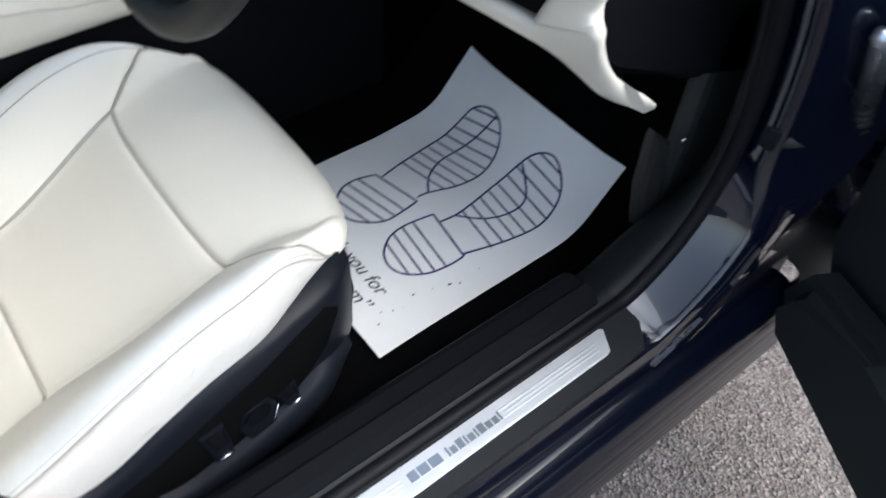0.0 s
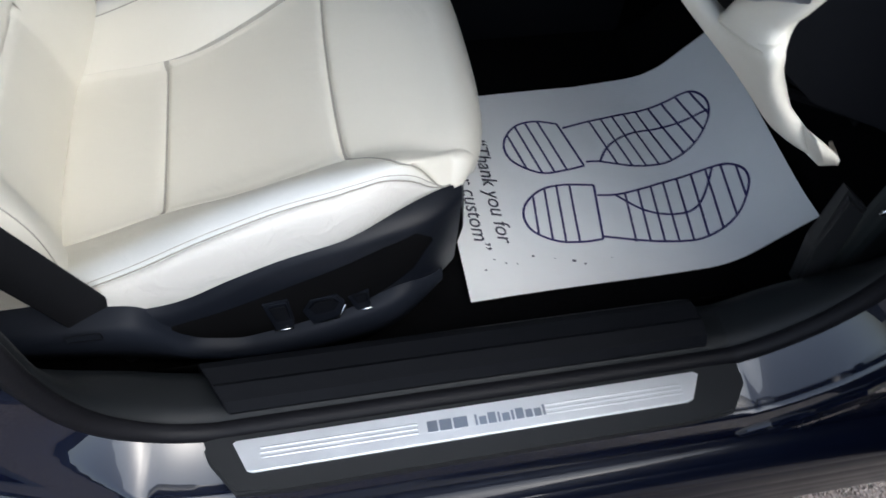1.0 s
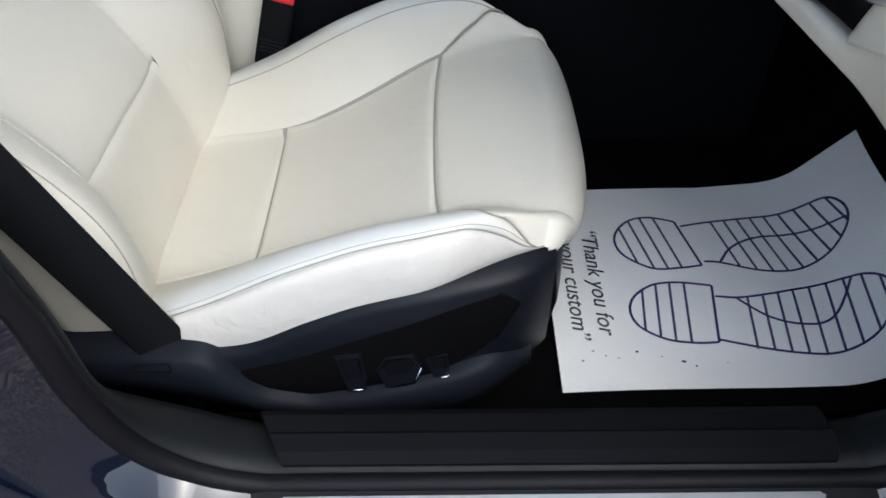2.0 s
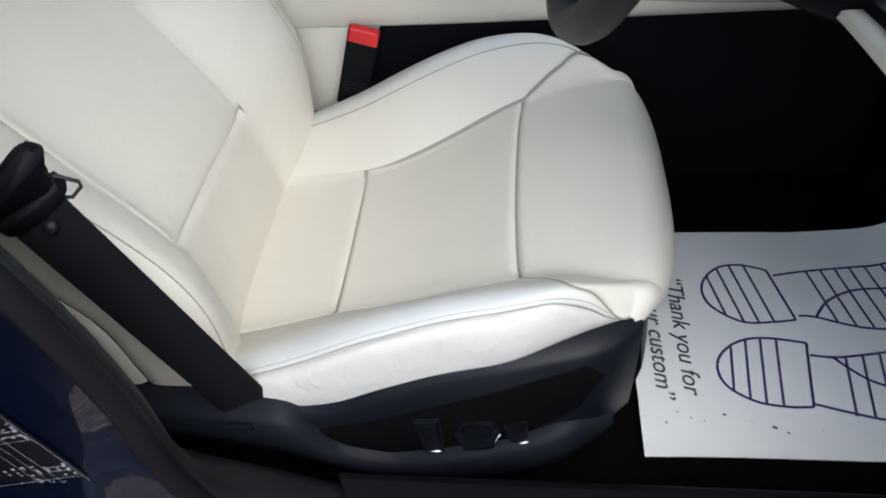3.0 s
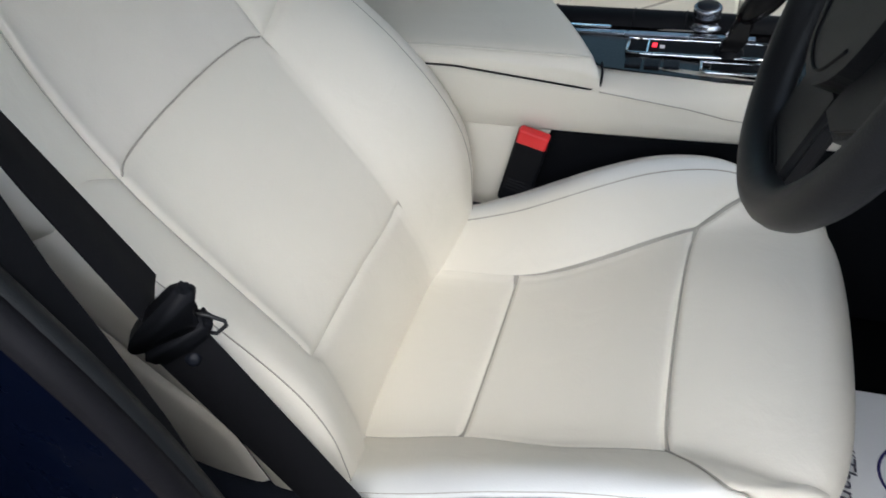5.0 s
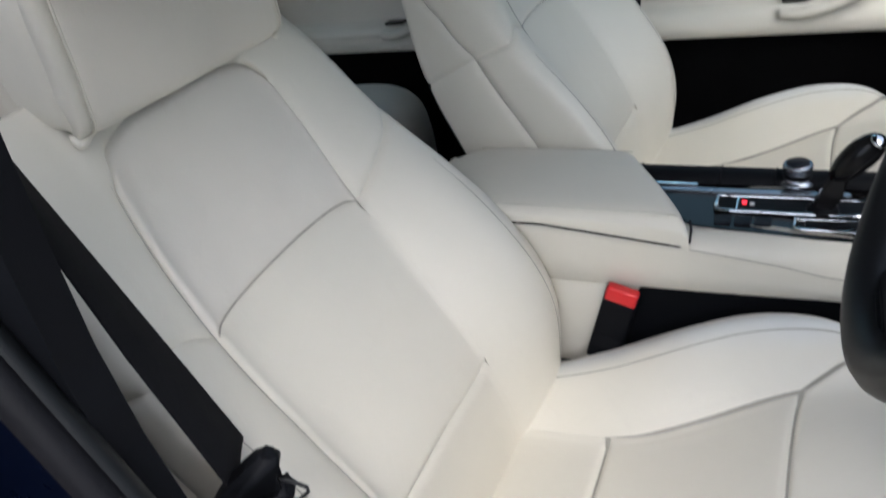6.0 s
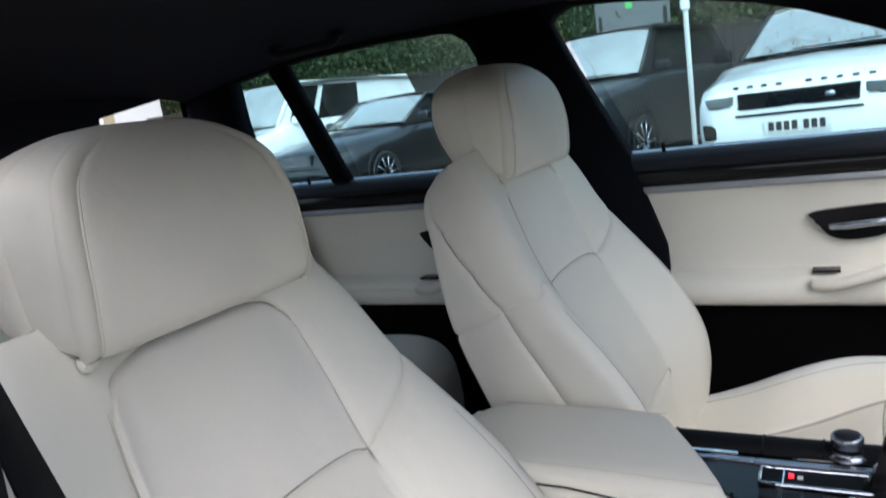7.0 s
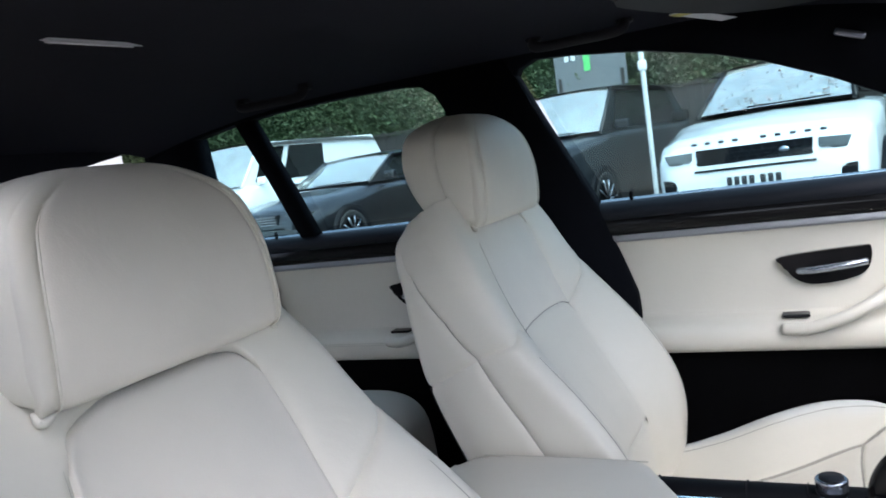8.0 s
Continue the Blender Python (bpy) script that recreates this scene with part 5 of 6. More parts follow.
tube("pedal_arm", [(0.875, 0.372, 0.52), (0.98, 0.372, 0.59)], 0.008, BLACK, pedals)

# ------------------------------------------------------------------ roof, pillars, far side of the car
ROOF_Z = 1.335
roof_rows = []
for x in np.linspace(-1.38, 0.42, 30):
    drop = 0.055 * max(0, (x - 0.0) / 0.42) ** 2 + 0.085 * max(0, (-0.7 - x) / 0.80) ** 2
    for v in np.linspace(-0.60, 0.62, 32):
        side = 0.032 * (abs(v) / 0.62) ** 5
        roof_rows.append((x, MID + v, ROOF_Z + 0.02 - drop - side))
ceiling = mesh_object("ceiling", roof_rows, grid_faces(30, 32, True), LINING)
tagged(ceiling, "dark anthracite fabric headlining", "headlining", kind="structure")
skin = thing("roof_skin", "navy painted roof over the cabin", "roof", kind="structure")
mesh_object("roof_panel", [(x, y, z + 0.03) for x, y, z in roof_rows], grid_faces(30, 32), PAINT, skin)
# Roof edge with an assumed dark blind, added to close the rear but one gap.
mesh_object("rear_edge_and_blind", [(-1.379, MID + v, z) for v in np.linspace(-0.6, 0.62, 123) for z in (1.31, float(np.interp(v, [0.325, 0.335, 0.575, 0.60, 0.605], [1.02, 1.240, 1.284, 1.278, 1.02])))], grid_faces(123, 2), LINING, skin)


def window_y(z):
    """The lean of the far side windows."""
    return 1.578 - max(0.0, z - 1.0) * 0.34


def far_strip(name, pts_low, pts_high, mat, parent, label="", out=0.0, thick=0.03):
    """A side wall piece between two rows of (x, z), following the lean of the windows."""
    bm = bmesh.new()
    rows = [[bm.verts.new((x, window_y(z) + out + o, z)) for x, z in row] for o in (0, thick) for row in (pts_low, pts_high)]
    lo, hi, lo2, hi2 = rows
    n = len(lo)
    for i in range(n - 1):
        bm.faces.new((lo[i], lo[i + 1], hi[i + 1], hi[i]))
        bm.faces.new((lo2[i + 1], lo2[i], hi2[i], hi2[i + 1]))
        bm.faces.new((hi[i], hi[i + 1], hi2[i + 1], hi2[i]))
        bm.faces.new((lo[i + 1], lo[i], lo2[i], lo2[i + 1]))
    bm.faces.new((lo[0], hi[0], hi2[0], lo2[0]))
    bm.faces.new((hi[-1], lo[-1], lo2[-1], hi2[-1]))
    return part(name, bm, mat, parent, label)


far = thing("wall_far_side", "dark trimmed pillars and window frames of the far side", "car side", kind="structure")
# centre pillar
far_strip("pillar", [(-0.60, 0.30), (-0.57, 0.70), (-0.53, 1.0), (-0.51, 1.20), (-0.50, 1.33)], [(-0.14, 0.30), (-0.160, 0.80), (-0.222, 1.0), (-0.303, 1.20), (-0.350, 1.33)], PILLAR, far, "dark fabric centre pillar", -0.036, 0.05)
# roof rail over both windows
rail_lo = [(-1.385, 1.253), (-1.218, 1.287), (-1.078, 1.305), (-0.941, 1.315), (-0.75, 1.318), (-0.60, 1.315), (-0.551, 1.308), (-0.520, 1.285), (-0.502, 1.235), (-0.42, 1.20), (-0.352, 1.23), (-0.342, 1.286), (-0.327, 1.306), (-0.292, 1.319), (-0.213, 1.313), (-0.076, 1.295), (0.048, 1.266), (0.126, 1.24), (0.244, 1.188), (0.50, 1.05), (0.68, 0.95)]
far_strip("roof_rail", rail_lo, [(x, max(z + 0.07, 1.345 - 0.05 * max(0, x) ** 1.0)) if x < 0.2 else (x + 0.10, z + 0.14) for x, z in rail_lo], PILLAR, far, "dark fabric roof rail", -0.035, 0.05)
# rear pillar and divider bar of the rear window
far_strip("rear_pillar", [(-1.42, 0.95), (-1.39, 1.19), (-1.385, 1.29), (-1.385, 1.34)], [(-1.250, 0.95), (-1.238, 1.19), (-1.217, 1.29), (-1.20, 1.34)], PILLAR, far, "dark rear pillar", -0.03, 0.06)
far_strip("divider_bar", [(-1.010, 1.0), (-1.040, 1.15), (-1.077, 1.315)], [(-0.960, 1.0), (-0.990, 1.15), (-1.026, 1.315)], PILLAR, far, "black window divider bar", -0.02, 0.03)


def far_door(name, x0, x1, label, front):
    door = thing(name, label, "door", kind="structure")
    n = 24
    xs = np.linspace(x0, x1, n)
    lead = lambda z: float(np.interp(z, [0.30, 0.80, 1.0], [-0.17, -0.185, -0.245])) if front else x0
    rows = lambda profile: [(lead(z) + (x1 - lead(z)) * k / (n - 1), y, z) for k in range(n) for y, z in profile]
    # inner face from the sill up: lower panel, armrest shelf, cream panel, ledge
    base = [(1.585, 0.30), (1.565, 0.36), (1.545, 0.50), (1.555, 0.62), (1.545, 0.676)]
    mesh_object("lower_panel", rows(base), grid_faces(n, 5), CARPET, door, "black lower door panel")
    shelf = [(1.548, 0.675), (1.522, 0.677), (1.514, 0.686), (1.512, 0.705), (1.517, 0.722), (1.526, 0.732), (1.545, 0.738), (1.562, 0.741), (1.568, 0.748)]
    mesh_object("armrest", rows(shelf), grid_faces(n, 9), VINYL, door, "cream stitched leather armrest")
    for dz in (0.0, 0.006):
        tube("stitching", [(max(x, lead(0.716)), 1.5135 + dz * 0.3, 0.716 + dz * 0.7) for x in xs], 0.0010, PALETHREAD, door, "", 5)
    cream = [(1.568, 0.746), (1.572, 0.76), (1.574, 0.82), (1.572, 0.87), (1.568, 0.905), (1.562, 0.915)]
    mesh_object("cream_panel", rows(cream), grid_faces(n, 6), VINYL, door, "cream padded door panel")
    strip = [(1.562, 0.914), (1.554, 0.917), (1.552, 0.922), (1.556, 0.930)]
    mesh_object("satin_strip", rows(strip), grid_faces(n, 4), PALESTRIP, door, "satin grey decor strip")
    gloss = [(1.556, 0.931), (1.549, 0.938), (1.548, 0.955), (1.552, 0.966)]
    mesh_object("gloss_strip", rows(gloss), grid_faces(n, 4), GLOSS, door, "gloss black decor strip")
    ledge = [(1.552, 0.964), (1.546, 0.972), (1.548, 0.986), (1.560, 0.998), (1.576, 1.003), (1.586, 1.000)]
    mesh_object("window_ledge", rows(ledge), grid_faces(n, 6), LEDGE, door, "black window ledge")
    mesh_object("window_seal", [(x, y, z) for x in xs for y, z in ((1.586, 0.999), (1.59, 1.006), (1.60, 1.006), (1.602, 0.99))], grid_faces(n, 4), SATIN, door, "pale window seal strip")
    mesh_object("door_skin", [(x, y, z) for x in xs for y, z in ((1.604, 0.99), (1.65, 0.95), (1.70, 0.80), (1.71, 0.60), (1.69, 0.40), (1.66, 0.25))], grid_faces(n, 6), PAINT, door, "navy painted outer door skin")
    hx = 0.20 if front else -0.69
    rec = [(p.x, p.y) for p in curve_points([(hx - 0.075, 0.856, 0), (hx + 0.06, 0.868, 0), (hx + 0.085, 0.862, 0), (hx + 0.07, 0.815, 0), (hx + 0.0, 0.799, 0), (hx - 0.045, 0.806, 0), (hx - 0.068, 0.835, 0)], 4, True)]
    prism("handle_recess", rec, "y", 1.560, 1.580, GLOSS, door, "gloss black handle recess", 0.003)
    tube("door_handle", curve_points([(hx - 0.045, 1.562, 0.826), (hx - 0.02, 1.548, 0.829), (hx + 0.04, 1.548, 0.835), (hx + 0.075, 1.56, 0.838)], 5), 0.0075, SATIN, door, "satin metal inner door handle", 10)
    tube("pull_handle", curve_points([(hx - 0.080, 1.515, 0.722), (hx - 0.03, 1.500, 0.726), (hx + 0.05, 1.500, 0.755), (hx + 0.13, 1.535, 0.80), (hx + 0.18, 1.568, 0.85)], 6), [0.012] * 25, VINYL, door, "cream swept pull handle", 10)
    box("switch_pod", (0.05, 0.03, 0.006), (hx - 0.055, 1.545, 0.743), GLOSS, door, "", 0.002)
    if front:
        lathe("speaker_cover", [(0.075, 0), (0.07, 0.006), (0.0005, 0.008)], (0.45, 1.552, 0.48), RUBBER, door, "round speaker cover", 28, (90, 0, 0))
    px = -0.154 if front else -1.10
    lathe("lock_pin", [(0.004, 0), (0.0042, 0.018), (0.003, 0.022), (0.0005, 0.0225)], (px, 1.574, 0.998), BLACK, door, "black lock pin", 10)
    return door


far_door("door_2", -0.30, 0.98, "closed passenger door with cream and black trim", True)
far_door("door_3", -1.22, -0.46, "closed rear door with cream panel and black trim", False)


def pane(name, corners, label):
    bm = bmesh.new()
    lo = [bm.verts.new((x, window_y(z) + 0.014, z)) for x, z in corners]
    hi = [bm.verts.new((x, window_y(z) + 0.0175, z)) for x, z in corners]
    bm.faces.new(lo)
    bm.faces.new(hi[::-1])
    for i in range(len(lo)):
        j = (i + 1) % len(lo)
        bm.faces.new((lo[j], lo[i], hi[i], hi[j]))
    ob = part(name, bm, SIDEPANE, smooth=False)
    ob.visible_shadow = False
    return tagged(ob, label, "window", kind="structure")


pane("window_1", [(-0.23, 0.99), (0.74, 0.99), (0.66, 1.03), (0.30, 1.24), (0.0, 1.33), (-0.34, 1.34)], "clear front passenger window glass")
pane("window_2", [(-1.33, 0.99), (-0.56, 0.99), (-0.52, 1.33), (-1.35, 1.33)], "clear rear passenger window glass")

front_pane = mesh_object("window_3", [(0.42, MID + v, 1.315 - 0.05 * v * v) for v in np.linspace(-0.58, 0.60, 12)] + [(1.12 - 0.25 * v * v, MID + v * 1.12, 0.965) for v in np.linspace(-0.58, 0.60, 12)], grid_faces(2, 12), GLASS)
front_pane.visible_shadow = False
tagged(front_pane, "clear sloping windscreen glass", "windscreen", kind="structure")
# ceiling fittings
GREYTRIM = material("dark_grey_fabric_trim", (0.024, 0.0235, 0.026), 0.7, vary=0.15, spec=0.2)
for x0, x1 in ((-1.02, -0.66), (-0.235, -0.105)):
    gh = thing("grab_handle", "dark folding grab handle under the roof", "grab handle", "grab handles")
    y, z = (1.300, 1.326) if x0 < -0.5 else (1.335, 1.330)
    xm = (x0 + x1) / 2
    tube("grip", curve_points([(xm - 0.085, y + 0.012, z + 0.012), (xm - 0.075, y - 0.006, z - 0.006), (xm, y - 0.010, z - 0.008), (xm + 0.075, y - 0.006, z - 0.006), (xm + 0.085, y + 0.012, z + 0.012)], 6), 0.0100, GREYTRIM, gh, "", 8)
    for s in (-1, 1):
        box("mount", (0.03, 0.02, 0.02), (xm + s * 0.085, y + 0.014, z + 0.016), GREYTRIM, gh, "", 0.005)
LENS = material("grey_lamp_lens", (0.75, 0.76, 0.78), 0.3, vary=0.05)
lamp = thing("reading_lamp", "slim pale reading lamp lens in the headlining", "lamp")
prism("lens", [(-0.634, 0.594), (-0.618, 0.594), (-0.606, 0.70), (-0.614, 0.735)], "z", 1.3505, 1.359, LENS, lamp, "pale lens", 0.003)
visor = thing("sun_visor", "dark grey fabric sun visor with warning label", "sun visor")
vis = [(p.x, p.y) for p in curve_points([(-0.02, 0.92, 0), (0.00, 1.06, 0), (0.06, 1.20, 0), (0.14, 1.31, 0), (0.24, 1.31, 0), (0.26, 1.1, 0), (0.22, 0.92, 0), (0.10, 0.88, 0)], 5, True)]
prism("visor_board", vis, "z", 1.306, 1.320, GREYTRIM, visor, "grey fabric board", 0.005, 3)
lab = prism("label", [(0.012, 1.19), (0.040, 1.18), (0.098, 1.385), (0.072, 1.395)], "z", 1.3005, 1.3015, WHITEPRINT, visor, "pale printed warning label", 0)
lab.matrix_basis = pose(0, 0, 0.012)
prism("label_band", [(0.012, 1.19), (0.040, 1.18), (0.049, 1.215), (0.022, 1.225)], "z", 1.2998, 1.3003, material("yellow_print", (0.55, 0.5, 0.12), 0.6), visor, "yellow band", 0).matrix_basis = pose(0, 0, 0.0115)
far_clip = thing("visor_clip", "small grey clip on the front pillar", "clip")
box("clip", (0.05, 0.012, 0.012), (0.27, 1.445, 1.255), SATIN, far_clip, "", 0.004, 2, (0, 20, 0))
mirror = thing("inner_mirror", "black interior mirror on the windscreen", "mirror")
prism("housing", [(p.x, p.y) for p in curve_points([(0.72, 1.235, 0), (0.84, 1.225, 0), (0.96, 1.235, 0), (0.965, 1.27, 0), (0.93, 1.30, 0), (0.84, 1.305, 0), (0.75, 1.30, 0), (0.715, 1.27, 0)], 5, True)], "x", 0.36, 0.385, BLACK, mirror, "", 0.008, 3)
MIRROR = material("mirror_glass", (0.8, 0.82, 0.85), 0.02, metal=1.0, vary=0.0)
prism("glass", [(0.735, 1.245), (0.945, 1.245), (0.945, 1.29), (0.735, 1.29)], "x", 0.3575, 0.359, MIRROR, mirror, "", 0)

# ------------------------------------------------------------------ rear bench
bench = thing("rear_bench", "cream leather rear bench seat", "rear seat")


def blob(name, size, at, mat, parent, power=3.0, label="", turn=(0, 0, 0), n=36, m=24):
    """A padded, rounded block."""
    verts = []
    for i in range(m + 1):
        la = -math.pi / 2 + math.pi * i / m
        for k in range(n):
            lo = k / n * math.tau
            f = lambda c: math.copysign(abs(c) ** (2 / power), c)
            verts.append(pose(*at, *turn) @ Vector((size[0] / 2 * f(math.cos(la)) * f(math.cos(lo)), size[1] / 2 * f(math.cos(la)) * f(math.sin(lo)), size[2] / 2 * f(math.sin(la)))))
    faces = [(i * n + k, i * n + (k + 1) % n, (i + 1) * n + (k + 1) % n, (i + 1) * n + k) for i in range(m) for k in range(n)]
    return mesh_object(name, verts, faces, mat, parent, label)


for y in (0.47, 1.21):
    blob("cushion", (0.54, 0.62, 0.30), (-0.875, y, 0.490), LEATHER, bench, 3.2, turn=(0, -6, 0))
    blob("backrest", (0.20, 0.60, 0.56), (-1.20, y, 0.72), LEATHER, bench, 3.4, turn=(0, -20, 0))
for y in (0.155, 1.50):
    blob("side_bolster", (0.24, 0.10, 0.60), (-1.17, y, 0.70), LEATHER, bench, 2.8, turn=(0, -20, 0))
shelf = thing("wall_rear", "dark rear parcel shelf and back of the cabin", "rear shelf", kind="structure")
mesh_object("parcel_shelf", [(-1.28, 0.12, 0.95), (-1.28, 1.56, 0.95), (-1.78, 1.56, 0.97), (-1.78, 0.12, 0.97)], [(0, 1, 2, 3)], CARPET, shelf)
mesh_object("rear_lower_wall", [(-1.62, 0.12, 0.29), (-1.62, 1.58, 0.29), (-1.62, 1.58, 0.96), (-1.62, 0.12, 0.96)], [(0, 1, 2, 3)], CARPET, shelf)

# ------------------------------------------------------------------ near side behind the door opening
near = thing("wall_near_side", "navy painted rear door and dark trimmed pillar", "car side", kind="structure")
mesh_object("rear_door_inner", [(x, y, z) for x in (-1.70, -0.36) for y, z in ((0.10, 0.30), (0.12, 0.60), (0.122, 0.676))], grid_faces(2, 3, True), BLACK, near, "black inner trim")
mesh_object("rear_door_panel", [(x, y, z) for x in (-1.70, -0.36) for y, z in ((0.122, 0.676), (0.150, 0.69), (0.150, 0.73), (0.105, 0.748), (0.100, 0.915))], grid_faces(2, 5, True), VINYL, near, "cream padded inner panel")
mesh_object("rear_door_ledge", [(x, y, z) for x in (-1.70, -0.36) for y, z in ((0.100, 0.915), (0.112, 0.95), (0.125, 1.0))], grid_faces(2, 3, True), BLACK, near, "black window ledge")
mesh_object("rear_door_outer", [(x, y, z) for x in (-1.70, -0.30) for y, z in ((0.03, 0.25), (-0.02, 0.45), (-0.03, 0.70), (0.0, 0.93), (0.06, 1.0))], grid_faces(2, 5), PAINT, near)
pill = [(-0.42, 0.40), (-0.03, 0.40), (-0.115, 0.63), (-0.145, 0.80), (-0.205, 0.98), (-0.275, 1.17), (-0.285, 1.32), (-0.50, 1.34), (-0.44, 1.0)]
prism("pillar_trim", [(x - 0.19, z) for x, z in pill], "y", 0.135, 0.17, BLACK, near, "dark fabric pillar trim", 0.006)
lip = [(-0.118, 0.56), (-0.124, 0.65), (-0.128, 0.73), (-0.140, 0.82), (-0.151, 0.88), (-0.155, 0.95), (-0.150, 1.03), (-0.143, 1.10), (-0.145, 1.22), (-0.16, 1.33)]
lip = [(x - 0.026, z) for x, z in lip]
prism("pillar_lip", [(x - 0.12, z) for x, z in lip[::-1]] + lip, "y", 0.102, 0.128, BLACK, near, "dark rounded edge of the pillar trim", 0.008, 3)
sticker = thing("tyre_sticker", "black information sticker with rows of white print", "sticker")
EDGE_D = Vector((-0.296, 0, 0.955)).normalized()
EDGE_N = Vector((-0.955, 0, -0.296)).normalized()
STICK = Vector((-0.174, 0.0955, 0.431))
on_sticker = lambda u, v, lift=0.0: STICK + EDGE_D * u + EDGE_N * v - Vector((0, lift, 0))
mesh_object("sticker_base", [on_sticker(u, v) for u, v in ((0, 0), (0.190, 0), (0.190, 0.11), (0, 0.11))], [(0, 1, 2, 3)], material("black_sticker", (0.004, 0.004, 0.006), 0.5, spec=0.15), sticker)


GREYPRINT = material("grey_white_print", (0.30, 0.30, 0.33), 0.6, vary=0.1)


def print_bar(u0, u1, v0, v1):
    mesh_object("print_bar", [on_sticker(u, v, 0.0006) for u, v in ((u0, v0), (u1, v0), (u1, v1), (u0, v1))], [(0, 1, 2, 3)], GREYPRINT, sticker)


for v in (0.004, 0.034, 0.046, 0.058, 0.104):
    print_bar(0.004, 0.186, v, v + 0.0005)
for u in (0.004, 0.047, 0.075, 0.140, 0.186):
    print_bar(u, u + 0.0005, 0.004, 0.104)
for u in (0.086, 0.093, 0.147, 0.154):
    print_bar(u, u + 0.0030, 0.008, 0.012)
    print_bar(u + 0.001, u + 0.0018, 0.012, 0.030)
rng = random.Random(11)
for r in range(9):
    u = 0.008
    while u < 0.178:
        w = rng.choice((0.0012, 0.0012, 0.002, 0.003))
        gap = 0.048 < u < 0.086 or 0.10 < u < 0.14
        if rng.random() < (0.12 if gap else 0.6):
            v0 = 0.0065 + (0.0062 if u < 0.046 else 0.0115) * r
            print_bar(u, u + w, v0, v0 + (0.0026 if u < 0.046 else 0.0036))
        u += w + (0.0012 if rng.random() < 0.75 else 0.005)

# ------------------------------------------------------------------ open driver's door
door = thing("door_1", "open driver door with black inner panel", "door", kind="structure")
DOOR = pose(0.985, -0.045, 0, 0, 0, 60)


def door_part(name, outline, lo, hi, mat, parent, label="", bevel=0.01, seg=3):
    """outline in (distance from the hinge, height); lo and hi in depth, inner side towards the car's middle when shut."""
    ob = prism(name, [(-a, z) for a, z in outline], "y", lo, hi, mat, parent, label, bevel, seg)
    return ob


door.matrix_basis = DOOR
dout = [(p.x, p.y) for p in curve_points([(0.02, 0.55, 0), (0.04, 0.42, 0), (0.14, 0.34, 0), (0.40, 0.30, 0), (0.80, 0.30, 0), (1.02, 0.33, 0), (1.10, 0.55, 0), (1.16, 0.85, 0), (1.18, 0.98, 0), (0.6, 1.0, 0), (0.06, 0.98, 0), (0.015, 0.80, 0)], 6, True)]
door_part("door_panel", dout, 0.0, 0.075, DOORBLACK, door, "black inner door panel")
door_part("door_skin", [(a, z) for a, z in dout], -0.06, -0.002, PAINT, door, "navy painted door skin")
door_part("cream_panel", [(0.22, 0.72), (1.08, 0.72), (1.12, 0.88), (0.18, 0.88)], 0.07, 0.085, VINYL, door, "cream door panel")
door_part("armrest", [(0.20, 0.655), (1.06, 0.655), (1.08, 0.72), (0.20, 0.72)], 0.05, 0.13, VINYL, door, "cream door armrest", 0.015)
door_part("pocket", [(0.05, 0.36), (0.09, 0.305), (0.98, 0.295), (1.0, 0.47), (0.24, 0.46), (0.08, 0.43)], 0.06, 0.155, DOORBLACK, door, "black door pocket", 0.03)
tube("check_strap", [(0.760, 0.04, 0.635), (0.84, 0.02, 0.60), (0.90, 0.0, 0.53), (0.92, -0.02, 0.48)], 0.010, SILLGREY, body, "black door check strap", 8)
box("strap_bracket", (0.035, 0.02, 0.03), (0.765, 0.05, 0.635), SLATE, body, "", 0.004)
for z in (0.50, 0.86):
    box("hinge", (0.05, 0.05, 0.045), (0.93, -0.005, z), PAINT, body, "painted door hinge", 0.006)
BOOT = [Vector((0.820, 0.0, 0.690)), Vector((0.892, 0.0, 0.583))]
tube("cable_connector", [(0.768, 0.004, 0.792), (0.775, 0.002, 0.780), (0.786, 0.0, 0.764), BOOT[0]], [0.006, 0.011, 0.0135, 0.0135], SATIN, body, "grey cable connector", 12)
for k in range(9):
    p, q = BOOT[0].lerp(BOOT[1], k / 9), BOOT[0].lerp(BOOT[1], (k + 0.8) / 9)
    tube("boot_rib", [p, p.lerp(q, 0.5), q], [0.0085, 0.0125, 0.0085], SILLGREY, body, "rubber cable boot rib", 12)
mesh_object("front_wing", [(x, y, z) for x in (0.97, 1.9) for y, z in ((-0.03, 0.25), (-0.07, 0.45), (-0.08, 0.70), (-0.05, 0.90), (0.05, 0.99), (0.5, 1.02))], grid_faces(2, 6), PAINT, body, "navy painted front wing")
mesh_object("hinge_pillar", [(0.965, -0.02, 0.30), (0.965, 0.16, 0.30), (0.965, 0.16, 0.98), (0.965, -0.02, 0.98)], [(0, 1, 2, 3)], PAINT, body)

# ------------------------------------------------------------------ parked vehicles outside
WHITECAR = material("white_car_paint", (0.77, 0.79, 0.79), 0.35, vary=0.05, scale=4, coat=1.0)
GREYCAR = material("dark_grey_car_paint", (0.012, 0.0135, 0.015), 0.4, vary=0.15, scale=4, coat=0.3, spec=0.25)
SILVERCAR = material("silver_car_paint", (0.35, 0.37, 0.38), 0.3, metal=0.5, vary=0.1, scale=4, coat=1.0)
BLACKCAR = material("black_car_paint", (0.006, 0.0065, 0.008), 0.3, vary=0.15, scale=4, coat=0.6)
CARGLASS = material("reflecting_car_glass", (0.72, 0.72, 0.66), 0.06, metal=0.8, vary=0.35, scale=4)
SIDEGLASS = material("tinted_side_glass", (0.012, 0.013, 0.014), 0.05, vary=0.3, scale=3, spec=0.8)
